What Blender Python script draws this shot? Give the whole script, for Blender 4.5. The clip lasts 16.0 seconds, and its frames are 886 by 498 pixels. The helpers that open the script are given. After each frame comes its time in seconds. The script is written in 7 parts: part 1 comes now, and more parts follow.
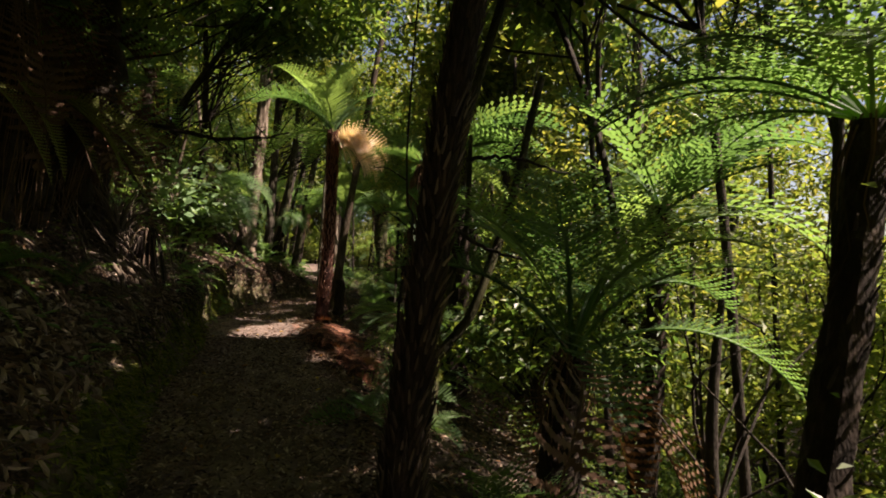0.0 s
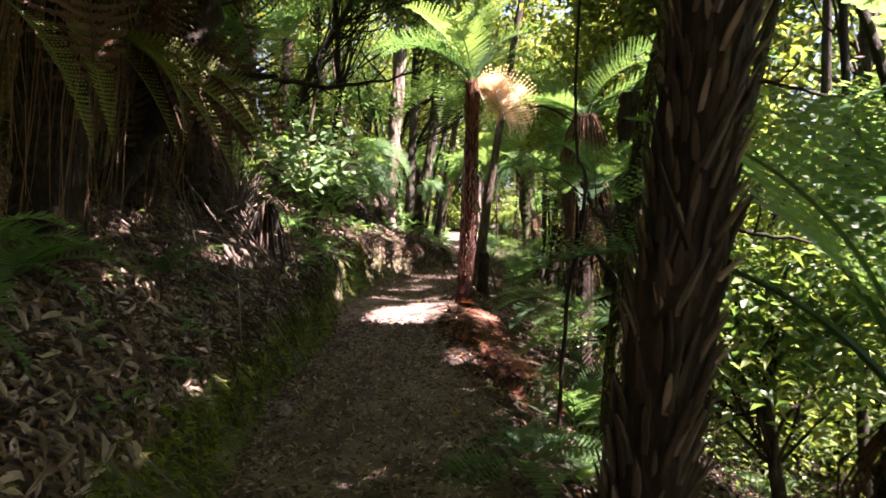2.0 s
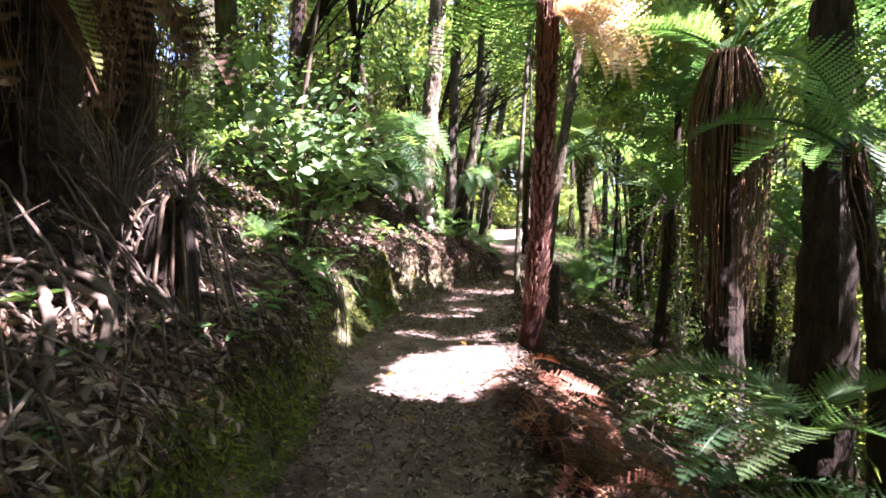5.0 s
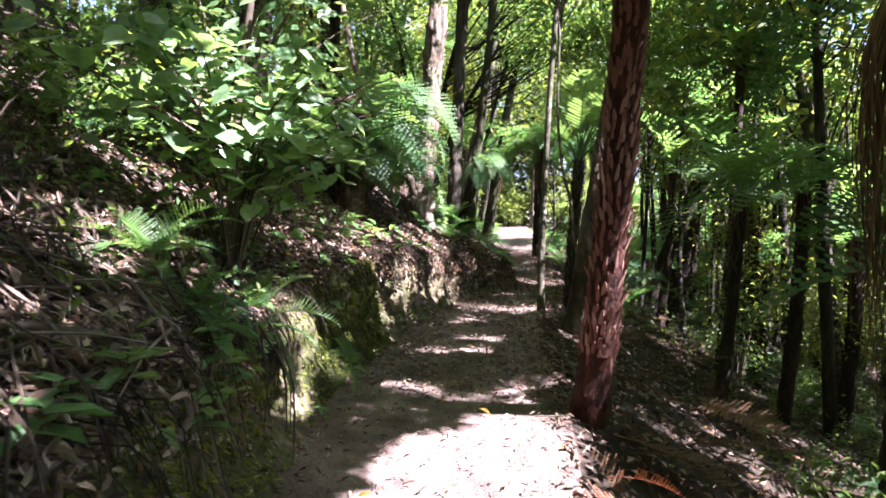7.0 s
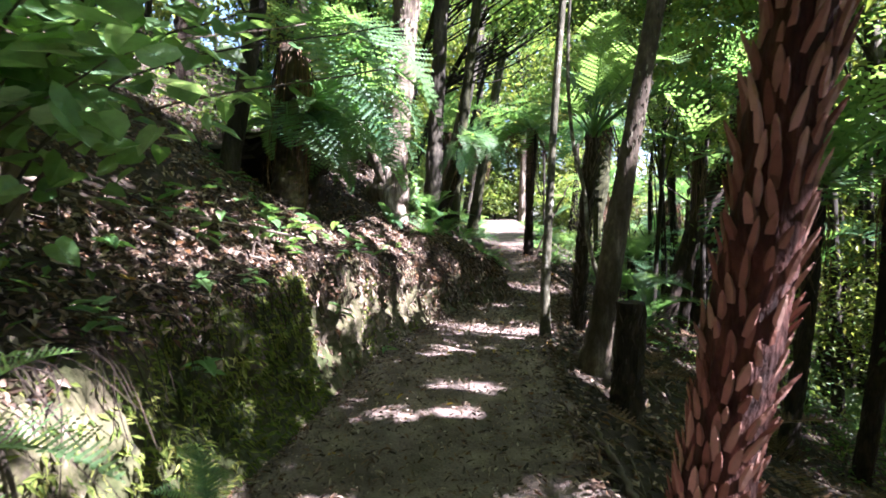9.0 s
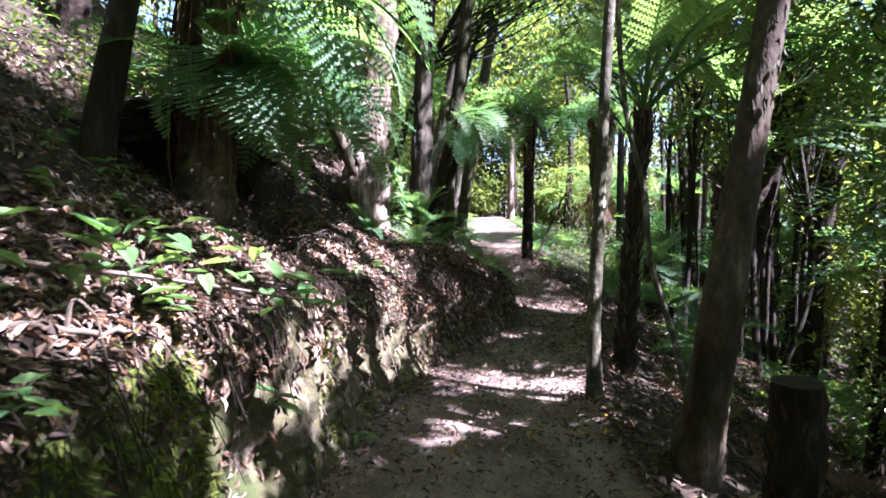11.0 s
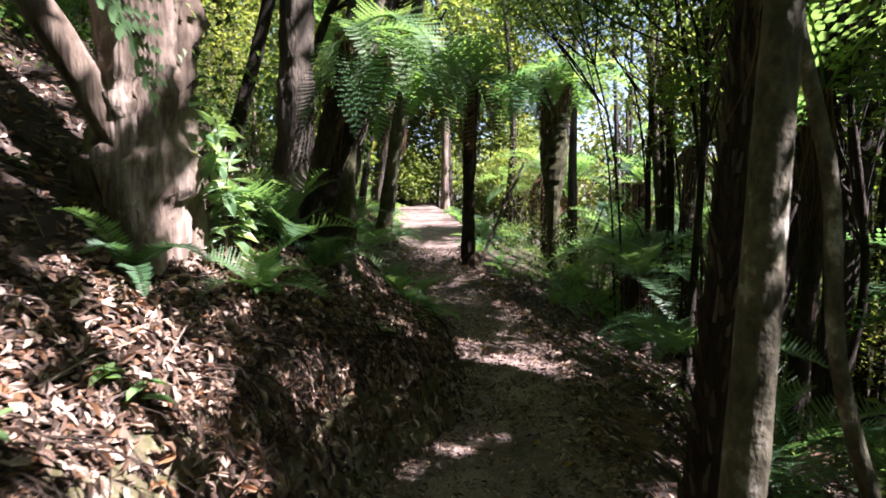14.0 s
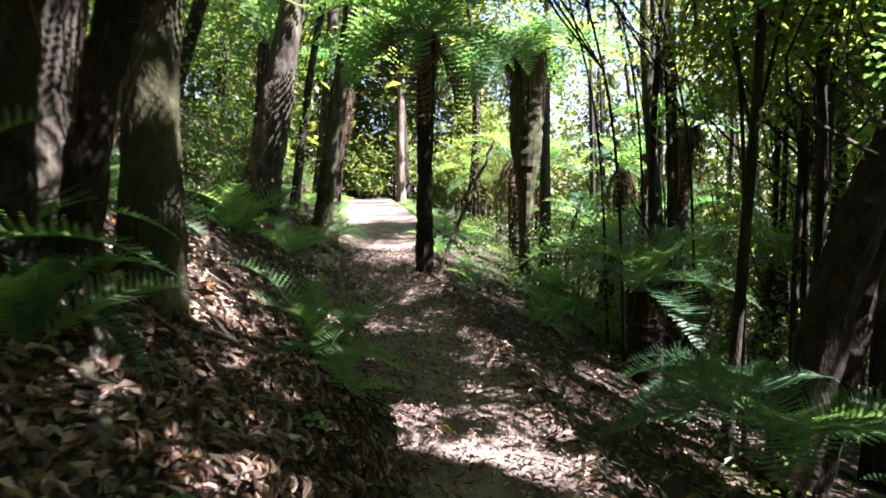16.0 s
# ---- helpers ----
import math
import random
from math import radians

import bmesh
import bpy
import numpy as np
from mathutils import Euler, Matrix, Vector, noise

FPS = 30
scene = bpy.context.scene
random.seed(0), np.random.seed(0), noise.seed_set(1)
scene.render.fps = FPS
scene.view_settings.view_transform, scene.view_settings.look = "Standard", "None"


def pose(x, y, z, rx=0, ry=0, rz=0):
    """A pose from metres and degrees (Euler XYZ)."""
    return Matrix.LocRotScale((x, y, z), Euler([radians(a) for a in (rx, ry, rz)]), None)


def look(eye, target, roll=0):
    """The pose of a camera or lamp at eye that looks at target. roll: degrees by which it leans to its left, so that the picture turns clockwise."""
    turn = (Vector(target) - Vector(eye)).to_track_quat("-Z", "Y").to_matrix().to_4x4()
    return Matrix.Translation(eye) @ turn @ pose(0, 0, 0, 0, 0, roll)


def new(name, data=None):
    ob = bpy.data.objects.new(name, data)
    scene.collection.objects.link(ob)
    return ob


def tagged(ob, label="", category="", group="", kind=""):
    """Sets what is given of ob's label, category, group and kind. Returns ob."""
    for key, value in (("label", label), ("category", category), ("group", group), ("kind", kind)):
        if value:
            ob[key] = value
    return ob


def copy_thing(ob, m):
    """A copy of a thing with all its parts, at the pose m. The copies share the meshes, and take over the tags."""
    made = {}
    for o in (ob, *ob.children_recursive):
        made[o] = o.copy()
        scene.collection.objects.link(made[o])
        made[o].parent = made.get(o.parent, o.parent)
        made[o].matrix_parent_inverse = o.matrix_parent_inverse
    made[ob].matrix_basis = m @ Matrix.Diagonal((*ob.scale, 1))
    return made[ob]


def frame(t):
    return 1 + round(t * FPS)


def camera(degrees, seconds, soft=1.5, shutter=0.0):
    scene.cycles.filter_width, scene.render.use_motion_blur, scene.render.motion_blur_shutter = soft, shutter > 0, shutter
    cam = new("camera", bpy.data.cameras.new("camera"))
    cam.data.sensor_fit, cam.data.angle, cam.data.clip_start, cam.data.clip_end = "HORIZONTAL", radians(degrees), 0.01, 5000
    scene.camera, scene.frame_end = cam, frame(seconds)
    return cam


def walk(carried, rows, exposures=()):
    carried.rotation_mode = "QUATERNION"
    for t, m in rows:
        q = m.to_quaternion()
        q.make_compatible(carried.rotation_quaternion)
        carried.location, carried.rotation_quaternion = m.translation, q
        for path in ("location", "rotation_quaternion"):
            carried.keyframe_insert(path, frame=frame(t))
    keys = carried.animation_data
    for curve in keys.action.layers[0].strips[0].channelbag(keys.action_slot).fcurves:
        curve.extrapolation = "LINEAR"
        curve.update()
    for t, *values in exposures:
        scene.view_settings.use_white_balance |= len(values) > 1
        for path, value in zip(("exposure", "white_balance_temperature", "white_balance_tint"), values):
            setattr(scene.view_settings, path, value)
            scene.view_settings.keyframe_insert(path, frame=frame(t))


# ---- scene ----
cam = camera(75.4, 16.0, soft=1.75, shutter=0.22)
PATH = [
    (0, (2.259, -1.27, 1.102), (2.413, 0.722, 1.183), 1.0),
    (0.5, (2.202, -0.961, 1.155), (2.232, 1.038, 1.197), 0.7),
    (1, (2.234, -0.488, 1.173), (2.15, 1.511, 1.186), 0.4),
    (1.5, (2.188, -0.064, 1.138), (1.981, 1.925, 1.118), 0.2),
    (2, (2.099, 0.389, 1.234), (1.759, 2.36, 1.189), 0.2),
    (2.5, (2.031, 0.936, 1.257), (1.65, 2.899, 1.212), 0.6),
    (3, (1.897, 1.435, 1.269), (1.475, 3.39, 1.221), 0.5),
    (3.5, (1.724, 2.004, 1.357), (1.266, 3.95, 1.308), 0.1),
    (4, (1.64, 2.556, 1.354), (1.155, 4.495, 1.297), -0.3),
    (6.5, (0.825, 5.269, 1.483), (0.352, 7.211, 1.417), 0.0),
    (7, (0.694, 5.865, 1.48), (0.222, 7.807, 1.405), 0.1),
    (7.5, (0.584, 6.392, 1.465), (0.113, 8.334, 1.383), -0.1),
    (8, (0.453, 6.944, 1.517), (-0.002, 8.89, 1.43), -0.2),
    (8.5, (0.402, 7.511, 1.522), (-0.034, 9.46, 1.426), 0.2),
    (11, (-0.309, 10.118, 1.642), (-0.657, 12.084, 1.523), -0.4),
    (11.5, (-0.362, 10.69, 1.633), (-0.676, 12.661, 1.513), -0.3),
    (12, (-0.451, 11.225, 1.669), (-0.699, 13.205, 1.539), -0.4),
    (12.5, (-0.586, 11.784, 1.747), (-0.813, 13.767, 1.616), -0.2),
    (13, (-0.543, 12.276, 1.729), (-0.755, 14.261, 1.595), -0.2),
    (13.5, (-0.532, 12.789, 1.738), (-0.701, 14.776, 1.587), -0.3),
    (14, (-0.556, 13.376, 1.785), (-0.673, 15.365, 1.615), -0.2),
    (14.5, (-0.524, 13.93, 1.764), (-0.592, 15.92, 1.571), 0.1),
    (15, (-0.55, 14.523, 1.766), (-0.571, 16.513, 1.562), 0.4),
    (15.5, (-0.525, 14.958, 1.873), (-0.539, 16.948, 1.675), 0.0),
    (16, (-0.522, 15.681, 1.714), (-0.503, 17.672, 1.522), -0.4),
]
# ---------------------------------------------------------------- light
SUN_TO = Vector((0.60, -0.16, 0.78)).normalized()
EXPO = [(0.0, 1.6, 8000, 26), (0.5, 1.9, 7400, 33), (1.0, 2.5, 6600, 41), (1.5, 2.95, 6900, 34), (2.0, 3.4, 6700, 38), (2.5, 3.78, 6500, 40), (4.0, 4.05, 6200, 42), (7.0, 3.55, 5850, 33), (8.5, 3.65, 5700, 27), (11.0, 3.45, 5450, 35), (12.5, 3.08, 5650, 44), (14.0, 2.87, 6100, 31), (15.0, 3.15, 6000, 38), (16.0, 3.35, 6000, 25)]
walk(cam, [(t, look(eye, target, roll)) for t, eye, target, roll in PATH], EXPO)

world = bpy.data.worlds.new("sky")
scene.world = world
world.use_nodes = True
wn = world.node_tree.nodes
sky = wn.new("ShaderNodeTexSky")
sky.sky_type = "NISHITA"
sky.sun_disc = False
sky.sun_elevation = math.asin(SUN_TO.z)
sky.sun_rotation = math.atan2(SUN_TO.x, SUN_TO.y)
world.node_tree.links.new(sky.outputs[0], wn["Background"].inputs[0])
wn["Background"].inputs[1].default_value = 0.05
sun = new("sun", bpy.data.lights.new("sun", "SUN"))
sun.data.energy = 5.0
sun.data.angle = radians(0.6)
sun.data.color = (1.0, 0.95, 0.87)
sun.matrix_world = look(SUN_TO * 60, (0, 0, 0))

# ---------------------------------------------------------------- materials


def material(name, colors, scale=8.0, rough=0.8, bump=0.3, bump_scale=40.0, per="noise", translucent=0.0, stretch=(1, 1, 1), gloss=0.3, fine=0.5):
    """A node material: a ramp over noise (or over the random of each leaf or piece), fine grain, relief, and light let through."""
    m = bpy.data.materials.new(name)
    m.use_nodes = True
    n, ln = m.node_tree.nodes, m.node_tree.links
    b = n["Principled BSDF"]
    b.inputs["Roughness"].default_value = rough
    b.inputs["Specular IOR Level"].default_value = gloss
    co = n.new("ShaderNodeTexCoord")
    mp = n.new("ShaderNodeMapping")
    mp.inputs["Scale"].default_value = stretch
    ln.new(co.outputs["Object"], mp.inputs[0])
    big = n.new("ShaderNodeTexNoise")
    big.inputs["Scale"].default_value = scale
    big.inputs["Detail"].default_value = 6
    big.inputs["Roughness"].default_value = 0.65
    ln.new(mp.outputs[0], big.inputs["Vector"])
    small = n.new("ShaderNodeTexNoise")
    small.inputs["Scale"].default_value = bump_scale
    small.inputs["Detail"].default_value = 5
    ln.new(mp.outputs[0], small.inputs["Vector"])
    if per == "island":
        src = n.new("ShaderNodeNewGeometry").outputs["Random Per Island"]
    elif per == "object":
        src = n.new("ShaderNodeObjectInfo").outputs["Random"]
    else:
        src = big.outputs["Fac"]
    ramp = n.new("ShaderNodeValToRGB")
    el = ramp.color_ramp.elements
    lo, hi = (0.3, 0.7) if per == "noise" else (0.0, 1.0)
    for i, c in enumerate(colors):
        pos = lo + (hi - lo) * i / max(1, len(colors) - 1)
        e = el[i] if i < 2 else el.new(pos)
        e.position, e.color = pos, (*c, 1)
    ln.new(src, ramp.inputs[0])
    mix = n.new("ShaderNodeMixRGB")
    mix.blend_type = "MULTIPLY"
    mix.inputs[0].default_value = fine
    grain = n.new("ShaderNodeMapRange")
    grain.inputs[1].default_value, grain.inputs[2].default_value = 0.3, 0.7
    grain.inputs[3].default_value, grain.inputs[4].default_value = 0.35, 1.35
    ln.new(small.outputs["Fac"] if per == "noise" else big.outputs["Fac"], grain.inputs[0])
    ln.new(ramp.outputs[0], mix.inputs[1])
    ln.new(grain.outputs[0], mix.inputs[2])
    ln.new(mix.outputs[0], b.inputs["Base Color"])
    if bump:
        bp = n.new("ShaderNodeBump")
        bp.inputs["Strength"].default_value = bump
        bp.inputs["Distance"].default_value = 0.02
        ln.new(small.outputs["Fac"], bp.inputs["Height"])
        ln.new(bp.outputs[0], b.inputs["Normal"])
    if translucent:
        tr = n.new("ShaderNodeBsdfTranslucent")
        warm = n.new("ShaderNodeMixRGB")
        warm.blend_type = "MULTIPLY"
        warm.inputs[0].default_value = 1.0
        warm.inputs[2].default_value = (2.3, 2.15, 1.05, 1)
        ln.new(mix.outputs[0], warm.inputs[1])
        ln.new(warm.outputs[0], tr.inputs[0])
        ms = n.new("ShaderNodeMixShader")
        ms.inputs[0].default_value = translucent
        ln.new(b.outputs[0], ms.inputs[1])
        ln.new(tr.outputs[0], ms.inputs[2])
        ln.new(ms.outputs[0], n["Material Output"].inputs[0])
    return m


M_PATH = material("packed_earth", [(0.06, 0.045, 0.038), (0.15, 0.112, 0.096), (0.27, 0.21, 0.18)], 3.0, 0.9, 0.9, 60)
M_SOIL = material("forest_soil", [(0.01, 0.007, 0.005), (0.028, 0.02, 0.014), (0.065, 0.046, 0.033)], 5.0, 0.95, 0.6, 45)
M_CLAY = material("mossy_clay", [(0.012, 0.02, 0.005), (0.034, 0.042, 0.011), (0.07, 0.066, 0.032), (0.17, 0.13, 0.095)], 2.2, 0.9, 0.8, 38, stretch=(1, 1, 0.35))
M_CLAY2 = material("bare_clay", [(0.018, 0.022, 0.008), (0.085, 0.07, 0.046), (0.06, 0.06, 0.022), (0.18, 0.14, 0.108), (0.3, 0.24, 0.195)], 9.0, 0.9, 1.0, 30, stretch=(1, 1, 0.75))
M_LITTER = material("dead_leaf", [(0.012, 0.007, 0.004), (0.045, 0.027, 0.017), (0.1, 0.062, 0.04), (0.03, 0.018, 0.011), (0.24, 0.165, 0.12), (0.46, 0.37, 0.3), (0.17, 0.08, 0.032), (0.06, 0.034, 0.02), (0.3, 0.215, 0.16)], 30, 0.6, 0.0, 60, per="island", gloss=0.35)
M_LONGLEAF = material("pale_dead_leaf", [(0.03, 0.018, 0.011), (0.1, 0.066, 0.043), (0.2, 0.14, 0.1), (0.06, 0.036, 0.022), (0.33, 0.25, 0.19), (0.5, 0.41, 0.33), (0.16, 0.085, 0.045)], 30, 0.55, 0.0, 60, per="island", gloss=0.4)
M_YELLOW = material("yellow_leaf", [(0.36, 0.26, 0.05), (0.3, 0.2, 0.05), (0.3, 0.13, 0.04)], 30, 0.5, 0.0, 60, per="island", translucent=0.25)
M_LEAF = material("leaf_green", [(0.03, 0.072, 0.026), (0.058, 0.118, 0.04), (0.095, 0.16, 0.05), (0.15, 0.195, 0.06)], 12, 0.42, 0.0, 60, per="island", translucent=0.5, gloss=0.5)
M_LEAF2 = material("leaf_olive", [(0.045, 0.078, 0.022), (0.085, 0.128, 0.035), (0.135, 0.172, 0.05), (0.19, 0.2, 0.065)], 12, 0.5, 0.0, 60, per="island", translucent=0.52, gloss=0.4)
M_ROUND = material("soft_round_leaf", [(0.06, 0.135, 0.045), (0.1, 0.19, 0.07), (0.15, 0.24, 0.1)], 20, 0.45, 0.0, 60, per="island", translucent=0.4, gloss=0.5)
# brighter, yellower leaf green: sunlight on the foliage put into the colour
M_LEAF_LIT = material("leaf_sunlit", [(0.06, 0.112, 0.03), (0.1, 0.16, 0.045), (0.15, 0.205, 0.065), (0.205, 0.24, 0.09)], 12, 0.5, 0.0, 60, per="island", translucent=0.55, gloss=0.4)
M_FROND = material("frond_green", [(0.042, 0.105, 0.05), (0.072, 0.15, 0.065), (0.115, 0.195, 0.08)], 6, 0.5, 0.0, 60, per="object", translucent=0.56, gloss=0.4, fine=0.3)
M_MOSSF = material("mossy_frond", [(0.08, 0.1, 0.02), (0.12, 0.14, 0.03)], 6, 0.7, 0.0, 60, per="object", translucent=0.25, fine=0.3)
M_DEADF = material("dead_frond", [(0.03, 0.014, 0.007), (0.075, 0.038, 0.02), (0.16, 0.095, 0.055)], 6, 0.75, 0.0, 60, per="object", translucent=0.08)
M_STALK = material("dead_stalk", [(0.025, 0.014, 0.008), (0.085, 0.046, 0.025), (0.2, 0.115, 0.06)], 12, 0.75, 0.0, 60, per="island")
M_STALK2 = material("old_spur", [(0.014, 0.01, 0.008), (0.042, 0.031, 0.023), (0.13, 0.1, 0.078)], 20, 0.85, 0.0, 60, per="island")
M_RACHIS = material("frond_stem", [(0.06, 0.05, 0.02), (0.1, 0.1, 0.03)], 12, 0.6, 0.0, 60)
M_FERNTRUNK = material("fern_trunk", [(0.008, 0.006, 0.004), (0.02, 0.013, 0.009), (0.045, 0.03, 0.021)], 14, 0.95, 0.9, 60, stretch=(1, 1, 0.3))
M_STUBDARK = material("old_frond_base", [(0.03, 0.02, 0.013), (0.1, 0.07, 0.048), (0.24, 0.18, 0.13)], 20, 0.85, 0.3, 90, per="object")
M_STUBBLACK = material("black_frond_base", [(0.01, 0.007, 0.005), (0.03, 0.021, 0.016), (0.09, 0.07, 0.055)], 20, 0.85, 0.3, 90, per="object")
M_STUBRED = material("red_frond_base", [(0.13, 0.048, 0.032), (0.23, 0.11, 0.08), (0.36, 0.21, 0.165)], 20, 0.8, 0.3, 90, per="object")
M_REDTRUNK = material("red_fern_trunk", [(0.012, 0.004, 0.003), (0.04, 0.013, 0.009), (0.1, 0.035, 0.023)], 16, 0.95, 0.9, 70, stretch=(1, 1, 0.3))
M_BARK = material("grey_bark", [(0.014, 0.012, 0.009), (0.045, 0.038, 0.028), (0.13, 0.11, 0.085)], 7, 0.9, 0.8, 45, stretch=(1, 1, 0.25))
M_PALE = material("pale_bark", [(0.025, 0.017, 0.011), (0.08, 0.06, 0.043), (0.17, 0.135, 0.105), (0.33, 0.285, 0.24)], 10, 0.9, 1.0, 34, stretch=(1, 1, 0.14))
M_MOTTLE = material("mottled_bark", [(0.022, 0.02, 0.01), (0.045, 0.042, 0.025), (0.1, 0.09, 0.06), (0.42, 0.4, 0.34)], 9, 0.8, 0.5, 60, stretch=(1, 1, 0.6))
M_BROWN = material("brown_bark", [(0.016, 0.01, 0.006), (0.036, 0.025, 0.015), (0.08, 0.06, 0.042), (0.23, 0.19, 0.15)], 4.5, 0.85, 0.6, 40, stretch=(1, 1, 0.4))
# dead frond tan lifted almost to white, with the strong sun in its colour
M_TAN_LIT = material("sunlit_tan_frond", [(0.5, 0.37, 0.29), (0.6, 0.48, 0.4), (0.68, 0.58, 0.5)], 6, 0.8, 0.0, 60, per="object", translucent=0.2)
M_DARKBARK = material("dark_bark", [(0.008, 0.007, 0.005), (0.022, 0.017, 0.013), (0.055, 0.044, 0.032)], 9, 0.92, 0.9, 50, stretch=(1, 1, 0.3))
M_MOSSBARK = material("mossy_bark", [(0.01, 0.009, 0.005), (0.032, 0.033, 0.012), (0.085, 0.08, 0.04)], 7, 0.95, 0.8, 50, stretch=(1, 1, 0.5))
M_TWIG = material("twig", [(0.03, 0.022, 0.016), (0.085, 0.065, 0.049), (0.18, 0.145, 0.115)], 15, 0.85, 0.2, 70, per="island")
M_STONE = material("pale_stone", [(0.28, 0.26, 0.23), (0.4, 0.37, 0.33)], 12, 0.9, 0.5, 70)

# ---------------------------------------------------------------- mesh helpers
RNG = np.random.default_rng(7)


class Build:
    """Collects points and faces of one mesh."""

    def __init__(self):
        self.v, self.f, self.n = [], [], 0

    def add(self, verts, faces):
        verts = np.asarray(verts, float).reshape(-1, 3)
        self.v.append(verts)
        for f in (faces if isinstance(faces, (list, tuple)) else [faces]):
            self.f.append(np.asarray(f, int) + self.n)
        self.n += len(verts)

    def mesh(self, name, mat, smooth=False):
        me = bpy.data.meshes.new(name)
        if self.n:
            v = np.concatenate(self.v)
            loops = np.concatenate([f.ravel() for f in self.f])
            sizes = np.concatenate([np.full(len(f), f.shape[1]) for f in self.f])
            me.vertices.add(len(v))
            me.vertices.foreach_set("co", v.astype(np.float32).ravel())
            me.loops.add(len(loops))
            me.loops.foreach_set("vertex_index", loops.astype(np.int32))
            me.polygons.add(len(sizes))
            me.polygons.foreach_set("loop_start", (np.cumsum(sizes) - sizes).astype(np.int32))
            me.polygons.foreach_set("use_smooth", np.full(len(sizes), smooth))
            me.update(calc_edges=True)
            me.validate()
        me.materials.append(mat)
        return me


def part(name, data, parent, label="", m=None, kind=""):
    """Links mesh data as one part under a thing."""
    ob = new(name, data)
    if parent is not None:
        ob.parent = parent
    if m is not None:
        ob.matrix_basis = m
    return tagged(ob, label, kind=kind)


def thing(name, label, category, at=(0, 0, 0), group="", kind=""):
    ob = new(name)
    ob.empty_display_size = 0.1
    ob.location = at
    return tagged(ob, label, category, group, kind)


def spline(pts, n):
    """A smooth line of n points through pts (Catmull-Rom)."""
    p = np.asarray(pts, float)
    p = np.concatenate([[2 * p[0] - p[1]], p, [2 * p[-1] - p[-2]]])
    t = np.linspace(0, len(p) - 3 - 1e-6, n)
    i = t.astype(int)
    u = (t - i)[:, None]
    a, b, c, d = p[i], p[i + 1], p[i + 2], p[i + 3]
    return 0.5 * (2 * b + (c - a) * u + (2 * a - 5 * b + 4 * c - d) * u**2 + (3 * b - a - 3 * c + d) * u**3)


def tube(b, pts, radii, n=8, rough=0.0, cap=True, ridge=0.0):
    """Adds a round, tapered limb along pts to b."""
    p = np.asarray(pts, float)
    k = len(p)
    r = np.interp(np.linspace(0, 1, k), np.linspace(0, 1, len(radii)), radii)
    tan = np.gradient(p, axis=0)
    tan /= np.linalg.norm(tan, axis=1)[:, None] + 1e-9
    ref = np.where(np.abs(tan[:, [2]]) > 0.9, [[1.0, 0, 0]], [[0, 0, 1.0]])
    s = np.cross(tan, ref)
    s /= np.linalg.norm(s, axis=1)[:, None]
    for i in range(1, k):
        q = s[i - 1] - tan[i] * (s[i - 1] @ tan[i])
        s[i] = q / (np.linalg.norm(q) + 1e-9)
    w = np.cross(tan, s)
    a = np.linspace(0, 2 * np.pi, n, endpoint=False)
    rad = r[:, None] * (1 + (rough * (RNG.random((k, n)) - 0.5) * 2 if rough else 0))
    if ridge:
        f1, f2 = Field(int(p[0, 0] * 100) % 97 + 100, 1.0), Field(int(p[0, 1] * 100) % 97 + 300, 1.0)
        hh, aa = np.meshgrid(np.arange(k) * 0.22, np.arange(n), indexing="ij")
        wrap = np.minimum(aa, n - aa)
        rad = rad * (1 + ridge * 2 * (f1.at(wrap * 0.55 + 3 * (aa > n / 2), hh) - 0.5) + ridge * 1.3 * (f2.at(wrap * 1.3, hh * 2.5) - 0.5))
    v = p[:, None] + rad[..., None] * (np.cos(a)[None, :, None] * s[:, None] + np.sin(a)[None, :, None] * w[:, None])
    i, j = np.meshgrid(np.arange(k - 1), np.arange(n), indexing="ij")
    f = np.stack([i * n + j, i * n + (j + 1) % n, (i + 1) * n + (j + 1) % n, (i + 1) * n + j], -1).reshape(-1, 4)
    verts = v.reshape(-1, 3)
    faces = [f]
    if cap:
        verts = np.concatenate([verts, p[-1:]])
        jj = np.arange(n)
        faces.append(np.stack([(k - 1) * n + jj, (k - 1) * n + (jj + 1) % n, np.full(n, k * n)], -1))
    b.add(verts, faces)


def unit(a):
    return a / (np.linalg.norm(a, axis=-1, keepdims=True) + 1e-9)


